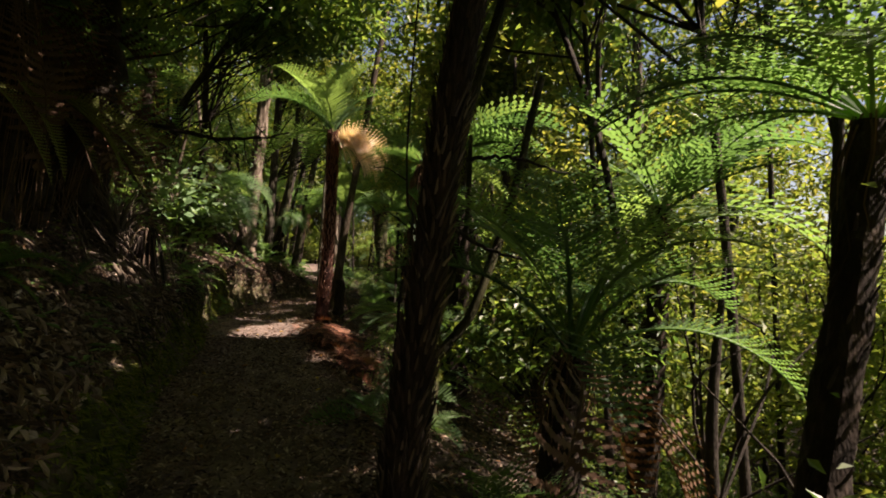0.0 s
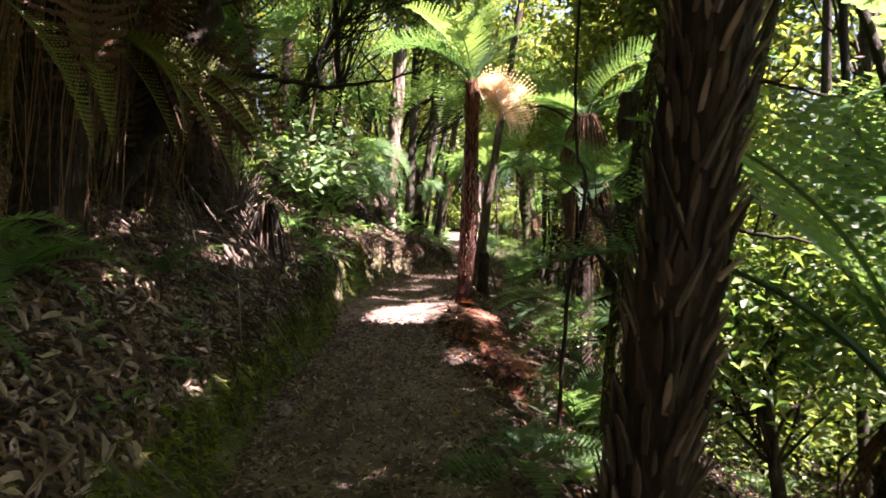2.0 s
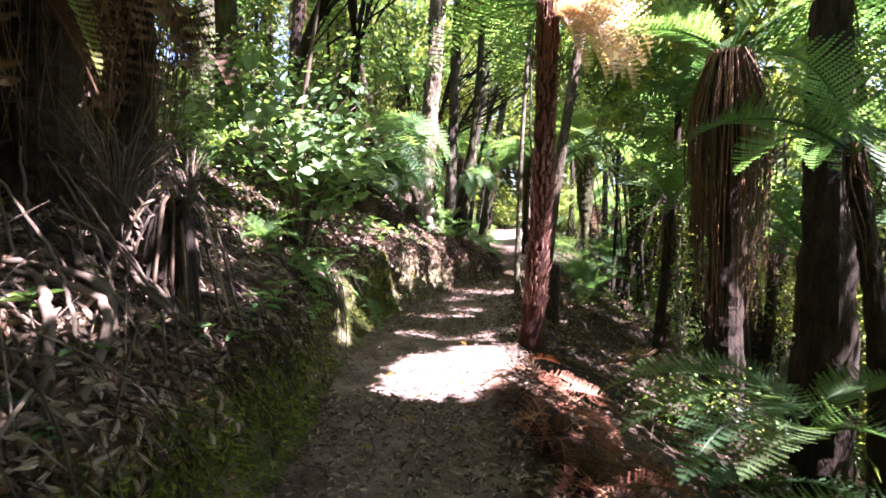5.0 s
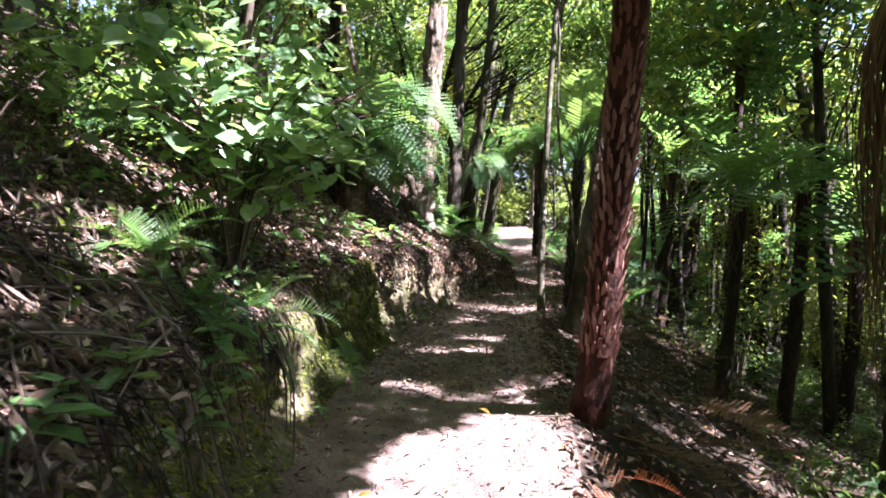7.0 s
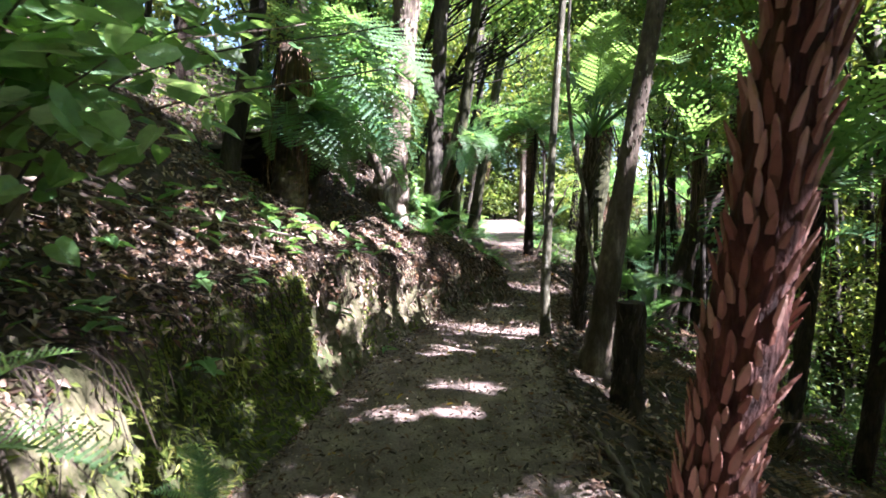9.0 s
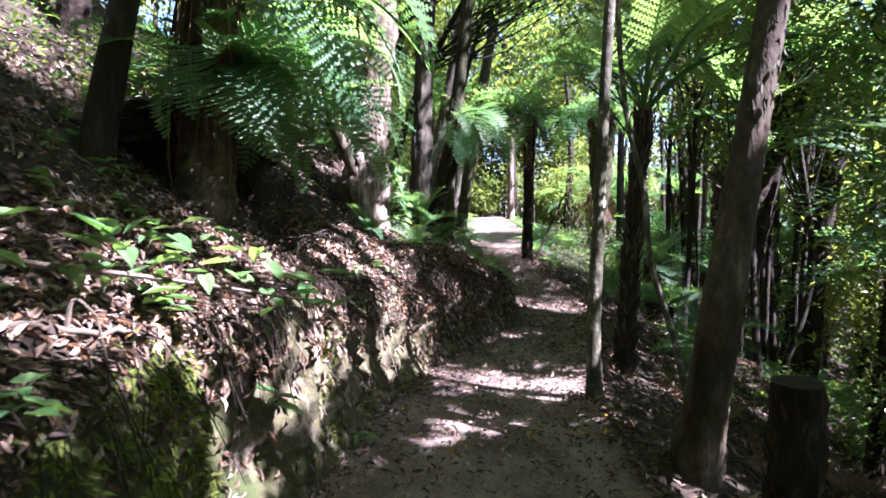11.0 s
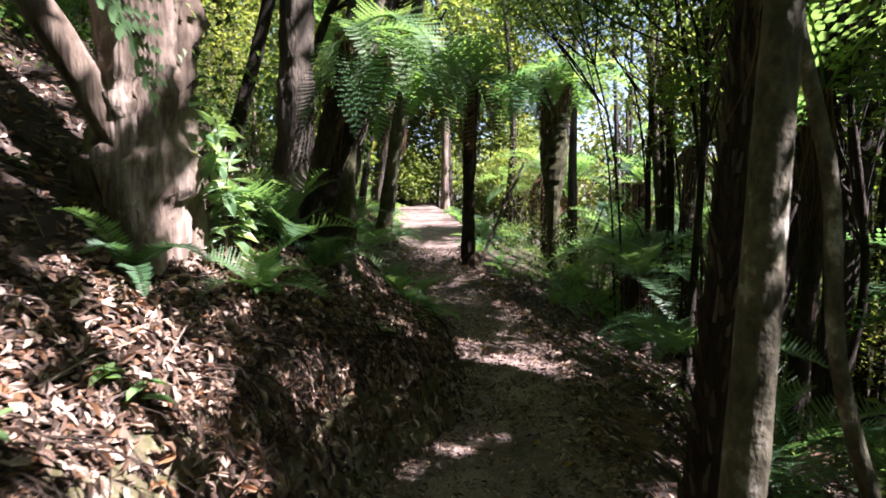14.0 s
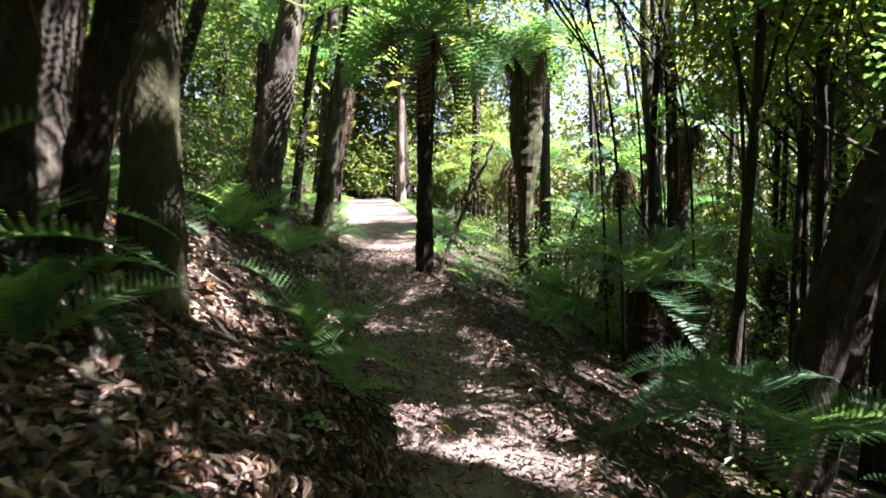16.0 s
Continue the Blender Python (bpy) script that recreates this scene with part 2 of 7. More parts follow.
def leaves(b, centers, ways, ups, length, width, shape="plain", curl=0.15):
    """Adds leaves at centers, pointing along ways, with faces towards ups. shape: plain (2 triangles), folded or round."""
    c, x = np.asarray(centers, float), unit(np.asarray(ways, float))
    y = unit(np.cross(ups, x))
    z = np.cross(x, y)
    n = len(c)
    L = (np.ones(n) * length)[:, None]
    W = (np.ones(n) * width)[:, None]
    if shape == "plain":
        v = np.stack([c, c + x * L * 0.45 + y * W * 0.5 + z * W * curl, c + x * L - z * L * curl, c + x * L * 0.45 - y * W * 0.5 + z * W * curl], 1)
        f = np.array([[0, 1, 2], [0, 2, 3]])
    elif shape == "folded":
        v = np.stack([c, c + x * L * 0.3 + y * W * 0.45 + z * W * curl, c + x * L * 0.68 + y * W * 0.38 + z * W * curl, c + x * L - z * L * curl,
                      c + x * L * 0.68 - y * W * 0.38 + z * W * curl, c + x * L * 0.3 - y * W * 0.45 + z * W * curl], 1)
        f = np.array([[0, 1, 2, 3], [0, 3, 4, 5]])
    else:
        prof = [(0.0, 0.12), (0.02, 0.42), (0.3, 0.52), (0.65, 0.4)]
        left = [c + x * L * a + y * W * h + z * W * curl * h for a, h in prof]
        right = [c + x * L * a - y * W * h + z * W * curl * h for a, h in reversed(prof)]
        v = np.stack([c + x * L * 0.08] + left + [c + x * L - z * L * curl * 0.8] + right, 1)
        f = np.array([[0, i, i + 1] for i in range(1, 9)])
    k = v.shape[1]
    b.add(v.reshape(-1, 3), (np.arange(n)[:, None, None] * k + f[None]).reshape(-1, f.shape[1]))


def ball(n, spread=1.0):
    """n random ways, flattened to the level by spread below one."""
    w = RNG.normal(size=(n, 3))
    w[:, 2] *= spread
    return unit(w)


class Field:
    """Smooth random values over the plan."""

    def __init__(self, seed, cell):
        self.g, self.c = np.random.default_rng(seed).random((256, 256)), cell

    def at(self, x, y):
        u, v = np.asarray(x, float) / self.c, np.asarray(y, float) / self.c
        i, j = np.floor(u).astype(int), np.floor(v).astype(int)
        u, v = u - i, v - j
        u, v = u * u * (3 - 2 * u), v * v * (3 - 2 * v)
        g = lambda a, b: self.g[a % 256, b % 256]  # noqa: E731
        return (g(i, j) * (1 - u) + g(i + 1, j) * u) * (1 - v) + (g(i, j + 1) * (1 - u) + g(i + 1, j + 1) * u) * v


N1, N2, N3, N4 = Field(1, 2.3), Field(2, 0.55), Field(3, 0.17), Field(4, 0.8)

# ---------------------------------------------------------------- the lie of the land


def left_edge(y):
    return np.interp(y, [-60, -6, 0, 2.8, 4.7, 5.8, 6.9, 8.3, 9.8, 10.4, 13, 14.1, 15.1, 16.4, 17.3, 18, 19, 20.2, 21.7, 24.3, 27, 30, 40, 60, 130],
                     [5, 2.6, 1.3, 0.51, -0.07, -0.22, -0.38, -0.82, -1.22, -1.33, -1.52, -1.55, -1.4, -1.1, -0.68, -0.66, -0.8, -1.13, -1.45, -2.0, -2.4, -2.85, -4.6, -8, -20])


def right_edge(y):
    return np.interp(y, [-60, -6, 0, 1.85, 3.2, 5.1, 6, 7.6, 9.1, 10.4, 12.7, 14.6, 17, 18.8, 20.6, 21.4, 23.3, 24, 30, 40, 60, 130],
                     [7, 4.4, 2.65, 2.27, 2.1, 1.8, 1.42, 0.88, 0.71, 0.6, 0.38, 0.15, 0.3, 0.33, 0.05, -0.14, -0.45, -0.7, -1.0, -2.6, -5.5, -17])


def path_z(y):
    return np.interp(y, [-60, -5, 5, 6.5, 10, 14.7, 19, 21.5, 24, 28.8, 35, 60, 130], [-1.4, -0.55, -0.1, -0.02, 0.1, 0.17, 0.25, 0.4, 0.55, 1.0, 1.4, 2.2, 3])


def bank_h(y):
    return np.interp(y, [-60, 0, 3, 5.5, 7.4, 9, 12.2, 13.5, 14.7, 16.4, 17.3, 18.5, 20, 21.6, 24, 30, 130], [0.5, 0.5, 0.5, 0.58, 0.7, 0.82, 1.08, 0.98, 0.82, 0.78, 0.66, 0.42, 0.28, 0.3, 0.2, 0.12, 0.1])


FACE = 0.3


def ground_z(x, y):
    """Height of the ground, without its small relief."""
    x, y = np.asarray(x, float), np.asarray(y, float)
    l, r, p, h = left_edge(y), right_edge(y), path_z(y), bank_h(y)
    dl, dr = l - x, x - r
    z = p + 0 * x
    face = np.clip(dl / FACE, 0, 1)
    up = np.clip(dl - FACE, 0, None)
    z = z + h * face**0.7 + 0.72 * np.minimum(up, 5) + 0.42 * np.clip(up - 5, 0, 18) + 0.05 * np.clip(up - 23, 0, None)
    z = z - 0.5 * np.exp(-(((x + 2.8) / 0.38) ** 2) - ((y - 14.7) / 0.75) ** 2)  # the hollow below the root ledge
    down = np.clip(dr, 0, None)
    z = z - 0.45 * np.minimum(down, 5) - 0.3 * np.clip(down - 5, 0, 9) + 0.1 * np.clip(down - 22, 0, 60)
    return z


def relief(x, y):
    return 0.16 * (N1.at(x, y) - 0.5) + 0.09 * (N2.at(x, y) - 0.5) + 0.03 * (N3.at(x, y) - 0.5)


def surface(x, y):
    """Height of the ground with its relief."""
    x, y = np.asarray(x, float), np.asarray(y, float)
    off = np.clip(np.maximum(left_edge(y) - x, x - right_edge(y)) / 0.3, 0.12, 1)
    return ground_z(x, y) + relief(x, y) * off


rows = np.unique(np.concatenate([np.linspace(-140, -20, 13), np.linspace(-20, -3, 18), np.arange(-3, 26, 0.05), np.arange(26, 30, 0.1), np.linspace(30, 60, 40), np.linspace(60, 240, 19)]))
left_d = np.concatenate([[220, 120, 60, 35, 22, 15, 11, 8.5, 7, 6], np.arange(5.2, 0.001, -0.1)])
path_u = np.linspace(0, 1, 26)
right_d = np.concatenate([np.arange(0.1, 5.2, 0.1), [6, 7, 8.5, 11, 15, 22, 35, 60, 120, 220]])


def sheet(xs, ys, zs):
    b = Build()
    k, n = xs.shape
    i, j = np.meshgrid(np.arange(k - 1), np.arange(n - 1), indexing="ij")
    f = np.stack([i * n + j, i * n + j + 1, (i + 1) * n + j + 1, (i + 1) * n + j], -1).reshape(-1, 4)
    b.add(np.stack([xs, ys, zs], -1).reshape(-1, 3), [f])
    return b


Y = rows[:, None]
lx = left_edge(Y) - FACE - left_d[None]
slope_z = surface(lx, Y + 0 * lx)
px = left_edge(Y) + (right_edge(Y) - left_edge(Y)) * path_u[None]
path_zz = surface(px, Y + 0 * px) - 0.03 * np.sin(np.pi * path_u)[None]
rx = right_edge(Y) + right_d[None]
right_z = surface(rx, Y + 0 * rx)
# the cut face of the bank: steep, furrowed by water, with a ragged overhanging lip
fu = np.linspace(0, 1, 24)[None]
furrow = 0.11 * (Field(11, 0.22).at(Y * 1.0, 7.7) - 0.5) + 0.16 * (Field(12, 0.75).at(Y * 1.0, 3.3) - 0.5)
rag = 0.18 * (Field(13, 0.22).at(Y + 0 * fu, fu * 0.8 + 0 * Y) - 0.5) + 0.13 * (Field(14, 0.1).at(Y + 0 * fu, fu * 0.8 + 0 * Y) - 0.5) + 0.08 * (Field(15, 0.055).at(Y + 0 * fu, fu * 0.8 + 0 * Y) - 0.5)
lip_z, foot_z = slope_z[:, -1:], path_zz[:, :1]
lip_x, foot_x = lx[:, -1:], px[:, :1]
blend = fu**0.8
fx = lip_x + (foot_x - lip_x) * blend + (furrow * bank_h(Y) + rag) * np.sin(np.pi * fu) + 0.06 * np.sin(np.pi * fu * 2) * (bank_h(Y) > 0.5)
fz = lip_z + (foot_z - lip_z) * (fu ** 1.05)
tagged(new("ground", sheet(lx, Y + 0 * lx, slope_z).mesh("ground", M_SOIL, True)), "steep bare soil of the bank above the path", "ground", kind="structure")
tagged(new("ground_slope", sheet(rx, Y + 0 * rx, right_z).mesh("ground_slope", M_SOIL, True)), "dark soil falling away below the path", "ground", kind="structure")
tagged(new("path", sheet(px, Y + 0 * px, path_zz).mesh("path", M_PATH, True)), "trodden grey-brown earth footpath through the forest", "path", kind="structure")
bank = tagged(new("wall_bank", sheet(fx, Y + 0 * fx, fz).mesh("wall_bank", M_CLAY, True)), "steep cut clay face with moss and runnels", "bank", kind="structure")
bank.data.materials.append(M_CLAY2)
cols = fx.shape[1] - 1
ymid = np.repeat((rows[:-1] + rows[1:]) / 2, cols)
fmid = np.tile(np.linspace(0, 1, cols), len(rows) - 1)
bare = (ymid + 2.2 * (N2.at(ymid, fmid) - 0.5) + 1.6 * (N3.at(ymid, fmid) - 0.5) > 12.5) | (np.abs(ymid - 9.3 + 0.5 * (N2.at(ymid * 1.3, fmid) - 0.5)) < 0.42)
bank.data.polygons.foreach_set("material_index", bare.astype(np.int32))
# joins: the lip row and the foot row are shared, and the right edge needs its own first column
tagged(new("ground_verge", sheet(np.concatenate([px[:, -1:], rx[:, :1]], 1), Y + np.zeros((1, 2)), np.concatenate([path_zz[:, -1:], right_z[:, :1]], 1)).mesh("ground_verge", M_SOIL, True)), "crumbling soil verge of the path", "ground", kind="structure")

# ---------------------------------------------------------------- sun flecks: gaps in the crowns
FLECKS = [  # x, y, z, half width, half length
    (0.02, 8.95, 0.1, 0.7, 1.05), (1.1, 8.5, -0.1, 0.3, 0.42), (1.25, 7.3, -0.1, 0.2, 0.35), (-1.9, 28.0, 0.95, 0.9, 3.2), (-2.6, 31.5, 1.2, 0.8, 1.5),
    (-1.85, 8.85, 1.5, 0.3, 0.35), (-1.6, 9.4, 2.2, 0.62, 0.55), (-1.1, 9.7, 3.3, 1.0, 0.7), (-2.6, 9.7, 2.6, 0.5, 0.7), (1.55, 9.75, 3.1, 0.5, 0.5), (0.95, 9.5, 3.7, 0.6, 0.6),
    (-2.0, 15.6, 1.3, 0.3, 0.32), (-1.75, 15.15, 1.1, 0.3, 0.32), (-1.55, 14.85, 1.0, 0.22, 0.28), (-1.4, 14.6, 0.95, 0.36, 0.45), (-1.55, 13.25, 0.8, 0.3, 0.42), (-1.65, 13.8, 1.05, 0.35, 0.28), (-2.7, 17.5, 2.15, 0.5, 0.5), 
    (-1.72, 16.5, 2.2, 0.45, 0.42), (-1.75, 16.1, 1.2, 0.22, 0.25), (-1.95, 16.5, 1.6, 0.55, 0.45), (-1.3, 14.6, 2.7, 0.6, 0.4), (-2.35, 13.6, 2.5, 0.6, 0.65), (-1.35, 16.15, 0.9, 0.3, 0.3), (-2.1, 16.15, 2.5, 0.2, 0.28), (-2.2, 14.55, 2.3, 0.5, 0.45), (-2.4, 14.5, 2.8, 0.5, 0.6), (-1.75, 15.55, 1.15, 0.4, 0.32), (-2.1, 16.2, 2.9, 0.27, 0.44), (-2.05, 16.2, 3.6, 0.35, 0.6), (-2.0, 16.2, 4.3, 0.35, 0.6), (-1.9, 16.2, 5.0, 0.35, 0.6), (-1.8, 16.2, 5.8, 0.35, 0.6), (0.95, 13.7, 2.7, 0.2, 0.4), (0.1, 14.75, 0.6, 0.16, 0.3),
    (-0.5, 12.8, 0.15, 0.5, 0.25), (-0.7, 14.1, 0.15, 0.4, 0.2),
    (2.6, 10.3, 3.2, 0.4, 0.4), (1.35, 6.5, 0.0, 0.3, 0.4), (-1.8, 17.0, 1.8, 0.45, 0.4), (-1.05, 9.4, 0.5, 0.18, 0.14), (-1.6, 9.3, 1.6, 0.22, 0.2), (-1.35, 9.1, 1.3, 0.15, 0.15), (-1.65, 13.5, 2.4, 0.6, 0.6),
    (-1.6, 8.3, 1.5, 0.3, 0.3), (-1.3, 7.6, 1.35, 0.16, 0.16), (-1.45, 12.3, 0.7, 0.2, 0.3), (-1.35, 16.6, 2.2, 0.32, 0.32), (-1.0, 7.2, 0.9, 0.1, 0.14), (-1.3, 7.0, 1.2, 0.1, 0.1), (-1.6, 7.4, 1.5, 0.2, 0.22), (-1.6, 12.15, 1.5, 0.42, 0.4), (-2.9, 13.9, 2.6, 0.4, 0.35), (-3.2, 14.5, 2.8, 0.5, 0.45), (-2.45, 13.6, 2.0, 0.22, 0.25),
]

GLADES = [(3.6, 9.2, 3.6, 1.2, 1.2), (3.3, 9.8, 3.7, 0.6, 0.7), (1.5, 25.5, 0.5, 1.5, 1.8), (2.8, 29.0, 1.0, 2.1, 2.8), (3.8, 2.6, 1.2, 0.8, 0.8), (5.5, 2.6, 1.0, 1.6, 1.6), (3.2, 12.0, -0.8, 0.5, 0.5), (4.6, 14.0, -0.8, 0.6, 0.6), (4.6, 11.0, 0.5, 0.8, 0.8), (5.6, 13.2, 2.0, 0.8, 0.8), (1.5, 33.0, 1.5, 3.2, 3.2), (-1.5, 38.5, 2.0, 4.0, 2.5), (5.0, 31.0, 1.5, 2.0, 2.5), (-4.5, 33.5, 2.0, 1.6, 2.5), (2.0, 22.5, 0.9, 1.0, 1.0), (3.6, 20.6, 2.0, 0.7, 0.7), (2.6, 24.6, 0.6, 0.8, 0.8)]  # sunlit undergrowth farther off


def fleck_gap(p):
    """True where the sun's ray through p falls on a lit spot."""
    s = np.array(SUN_TO)
    open_ = np.zeros(len(p), bool)
    for x, y, z, a, b in FLECKS + GLADES:
        q = p - s * ((p[:, 2] - z) / s[2])[:, None]
        wob = 1 + 0.7 * (N2.at(q[:, 0] * 2, q[:, 1] * 2) - 0.5)
        open_ |= ((q[:, 0] - x) / a) ** 2 + ((q[:, 1] - y) / b) ** 2 < wob
    q = p - s * ((p[:, 2] - 0.3) / s[2])[:, None]
    gx, gy = q[:, 0], q[:, 1]
    mid = (left_edge(gy) + right_edge(gy)) / 2
    far = (gy > 24.4 + 0.6 * N2.at(gx, gy)) & (gy < 36) & (np.abs(gx - mid) < 1.9)
    # how freely small flecks come through, along the path
    free = np.interp(gy, [-5, 4, 6, 8, 11.4, 12.0, 15, 17, 18, 24, 40], [-0.25, -0.25, -0.2, -0.14, -0.06, 0.36, 0.52, 0.5, 0.58, 0.64, 0.4])
    up_bank = np.interp(gy, [-5, 1, 4, 9, 9.8, 11.0, 11.6, 12.6, 16, 17, 24, 30], [-0.2, -0.1, 0.0, 0.1, 0.03, 0.02, 0.12, 0.28, 0.26, 0.14, 0.2, 0.3])
    free = np.where(gx < left_edge(gy) + 0.02, up_bank, free)
    free = np.where((gx < left_edge(gy) - 0.75) & (gy > 12.8) & (gy < 16.2), 0.02, free)
    free = np.where((gx < left_edge(gy) - 1.9) & (gy > 10.5) & (gy < 19), 0.08, free)
    free = np.where(gx > right_edge(gy) + 1.2, np.interp(gy, [6, 8, 15, 17, 23, 25], [-0.1, 0.0, 0.06, 0.52, 0.55, 0.5]), free)
    tex = 0.5 * Field(21, 0.33).at(gx, gy * 2.2) + 0.5 * Field(22, 0.8).at(gx, gy)
    return open_ | far | (tex > 0.78 - 0.5 * free)


def spot_open(p):
    """True where p would shade one of the larger lit spots."""
    s = np.array(SUN_TO)
    hit = np.zeros(len(p), bool)
    for x, y, z, a, b in FLECKS:
        q = p - s * ((p[:, 2] - z) / s[2])[:, None]
        hit |= (((q[:, 0] - x) / a) ** 2 + ((q[:, 1] - y) / b) ** 2 < 0.8) & (p[:, 2] > z + 0.4)
    return hit


def main_open(p):
    """True where p would shade the sunlit patches of the path itself."""
    s = np.array(SUN_TO)
    hit = np.zeros(len(p), bool)
    for x, y, z, a, b in FLECKS[:1] + FLECKS[3:5]:
        q = p - s * ((p[:, 2] - z) / s[2])[:, None]
        hit |= ((q[:, 0] - x) / a) ** 2 + ((q[:, 1] - y) / b) ** 2 < 1.0
    return hit


# ---------------------------------------------------------------- fern fronds


def frond_line(L, e0, e1, n, power=1.1):
    s = np.linspace(0, 1, n)
    e = np.radians(e0 + (e1 - e0) * s**power)
    step = np.stack([np.cos(e), 0 * e, np.sin(e)], -1) * L / (n - 1)
    return np.concatenate([[[0, 0, 0]], np.cumsum(step[:-1], 0)]), np.stack([np.cos(e), 0 * e, np.sin(e)], -1)


def frond_mesh(name, L, pairs, width, e0, e1, fine, mat, seed, sag=0.18, stipe=0.14, ragged=0.0, teeth=7):
    """One frond along +x: a stem with feathered side leaflets, toothed where fine."""
    rg = np.random.default_rng(seed)
    b = Build()
    p, t = frond_line(L, e0, e1, pairs + 1)
    tube(b, p, [0.009 * L**0.5, 0.006 * L**0.5, 0.0015], 4, cap=False)
    tri = []
    for i in range(1, pairs + 1):
        s = i / pairs
        if s < stipe:
            continue
        u = (s - stipe) / (1 - stipe)
        prof = min(1.0, (u / 0.3) ** 0.6 + 0.25) * (1 - u**2.2) ** 0.9 + 0.03
        up = np.cross(t[i], [0, 1, 0]) * -1
        for side in (-1, 1):
            if rg.random() < ragged:
                continue
            pl = width * prof * rg.uniform(0.9, 1.08)
            w = unit(t[i] * rg.uniform(0.3, 0.45) + np.array([0, side, 0]) - up * (sag + rg.uniform(-0.08, 0.08)))
            base, across = p[i], unit(np.cross(up, w))
            if fine:
                m = max(5, int(pl / 0.017))
                for k in range(m):
                    q = (k + 0.3) / m
                    c = base + w * pl * q - up * sag * pl * q * q
                    ln = 0.5 * L / pairs * (1 - q) ** 0.4 * (0.7 + 0.3 * min(1, q * 6)) + 0.002
                    hw = pl / m * 0.6
                    for sd in (-1, 1):
                        tip = c + across * sd * ln + w * ln * 0.35 - up * 0.12 * ln
                        tri.append([c - w * hw, c + w * hw, tip])
            else:
                m = teeth
                for k in range(m):
                    q = k / m
                    c = base + w * pl * q - up * sag * pl * q * q
                    ln = 0.46 * L / pairs * (1 - q) ** 0.45 + 0.002
                    hw = pl / m * 0.62
                    for sd in (-1, 1):
                        tri.append([c - w * hw * 0.6, c + w * hw * 1.7, c + across * sd * ln + w * hw])
    tri = np.array(tri)
    b.add(tri.reshape(-1, 3), [np.arange(len(tri) * 3).reshape(-1, 3)])
    return b.mesh(name, mat)


FINE = [frond_mesh("frond", 1.0, 34, 0.25, e0, e1, True, M_FROND, 10 + i, sag) for i, (e0, e1, sag) in enumerate([(55, -30, 0.2), (35, -40, 0.15), (70, -5, 0.25), (20, -50, 0.3)])]
MID = [frond_mesh("frond", 1.0, 25, 0.25, e0, e1, False, M_FROND, 15 + i, sag, teeth=10) for i, (e0, e1, sag) in enumerate([(55, -30, 0.2), (35, -40, 0.15), (70, -5, 0.25), (20, -50, 0.3)])]
COARSE = [frond_mesh("frond", 1.0, 23, 0.25, e0, e1, False, M_FROND, 20 + i, sag) for i, (e0, e1, sag) in enumerate([(55, -35, 0.2), (35, -45, 0.15), (70, -10, 0.25), (15, -55, 0.3)])]
LOW = [frond_mesh("frond", 1.0, 18, 0.25, e0, e1, False, M_FROND, 25 + i, sag, teeth=4) for i, (e0, e1, sag) in enumerate([(55, -35, 0.2), (35, -45, 0.15), (70, -10, 0.25), (15, -55, 0.3)])]
DEAD = [frond_mesh("dead_frond", 1.0, 22, 0.2, e0, e1, False, M_DEADF, 30 + i, 0.5, 0.2, 0.22) for i, (e0, e1) in enumerate([(-35, -88), (-55, -92), (5, -85)])]
FLAT = [frond_mesh("dead_frond", 1.0, 24, 0.2, 12, -14, False, M_DEADF, 40 + i, 0.12, 0.15, 0.2) for i in range(2)]
DROOP = [frond_mesh("frond", 1.0, 32, 0.21, e0, e1, True, M_FROND, 52 + i, 0.15) for i, (e0, e1) in enumerate([(30, -88), (10, -86)])]
VASE = [frond_mesh("frond", 1.0, 36, 0.22, e0, e1, True, M_FROND, 57 + i, 0.2, st) for i, (e0, e1, st) in enumerate([(78, -20, 0.32), (66, -28, 0.36), (84, 8, 0.3)])]


def sword_mesh(seed, e0, e1, mat):
    """A plain sword-fern frond: undivided lance leaflets in pairs along the stem."""
    rg = np.random.default_rng(seed)
    b = Build()
    p, t = frond_line(1.0, e0, e1, 31)
    tube(b, p, [0.008, 0.006, 0.002], 4, cap=False)
    c, w, u, ln = [], [], [], []
    for i in range(3, 31):
        up = -np.cross(t[i], [0, 1, 0])
        prof = min(1.0, 0.45 + i / 14) * (1 - (i / 31) ** 2.4) ** 0.8 + 0.05
        for side in (-1, 1):
            c.append(p[i])
            w.append(t[i] * rg.uniform(0.25, 0.4) + np.array([0, side, 0]) - up * rg.uniform(0.05, 0.3))
            u.append(up + rg.normal(0, 0.12, 3))
            ln.append(0.17 * prof * rg.uniform(0.9, 1.08))
    leaves(b, c, np.array(w), np.array(u), np.array(ln), 0.034, "folded", 0.1)
    return b.mesh("frond", mat)


SWORD = [sword_mesh(80, 40, -45, M_FROND), sword_mesh(81, 10, -75, M_FROND), sword_mesh(82, 60, -20, M_FROND)]
MOSSY = [frond_mesh("mossy_frond", 1.0, 40, 0.085, -32, -72, True, M_MOSSF, 50, 0.3, 0.05)]


def stub_mesh(name, mat, l=0.11, w=0.017, out=0.03):
    """The broken base of an old frond: a flat tapered spur that stands off the trunk."""
    b = Build()
    sec = [(0.0, 0.9, 0.0), (0.4, 1.15, 0.3), (0.78, 0.8, 0.8), (1.0, 0.18, 1.1)]
    v = []
    for q, k, o in sec:
        for sx, sy in ((-1, -0.6), (1, -0.6), (0.8, 0.6), (-0.8, 0.6)):
            v.append((out * o + sy * w * 0.7 * k, sx * w * k, l * q))
    f = [[4 * i + j, 4 * i + (j + 1) % 4, 4 * i + 4 + (j + 1) % 4, 4 * i + 4 + j] for i in range(3) for j in range(4)] + [[12, 13, 14, 15]]
    b.add(v, [np.array(f)])
    return b.mesh(name, mat)


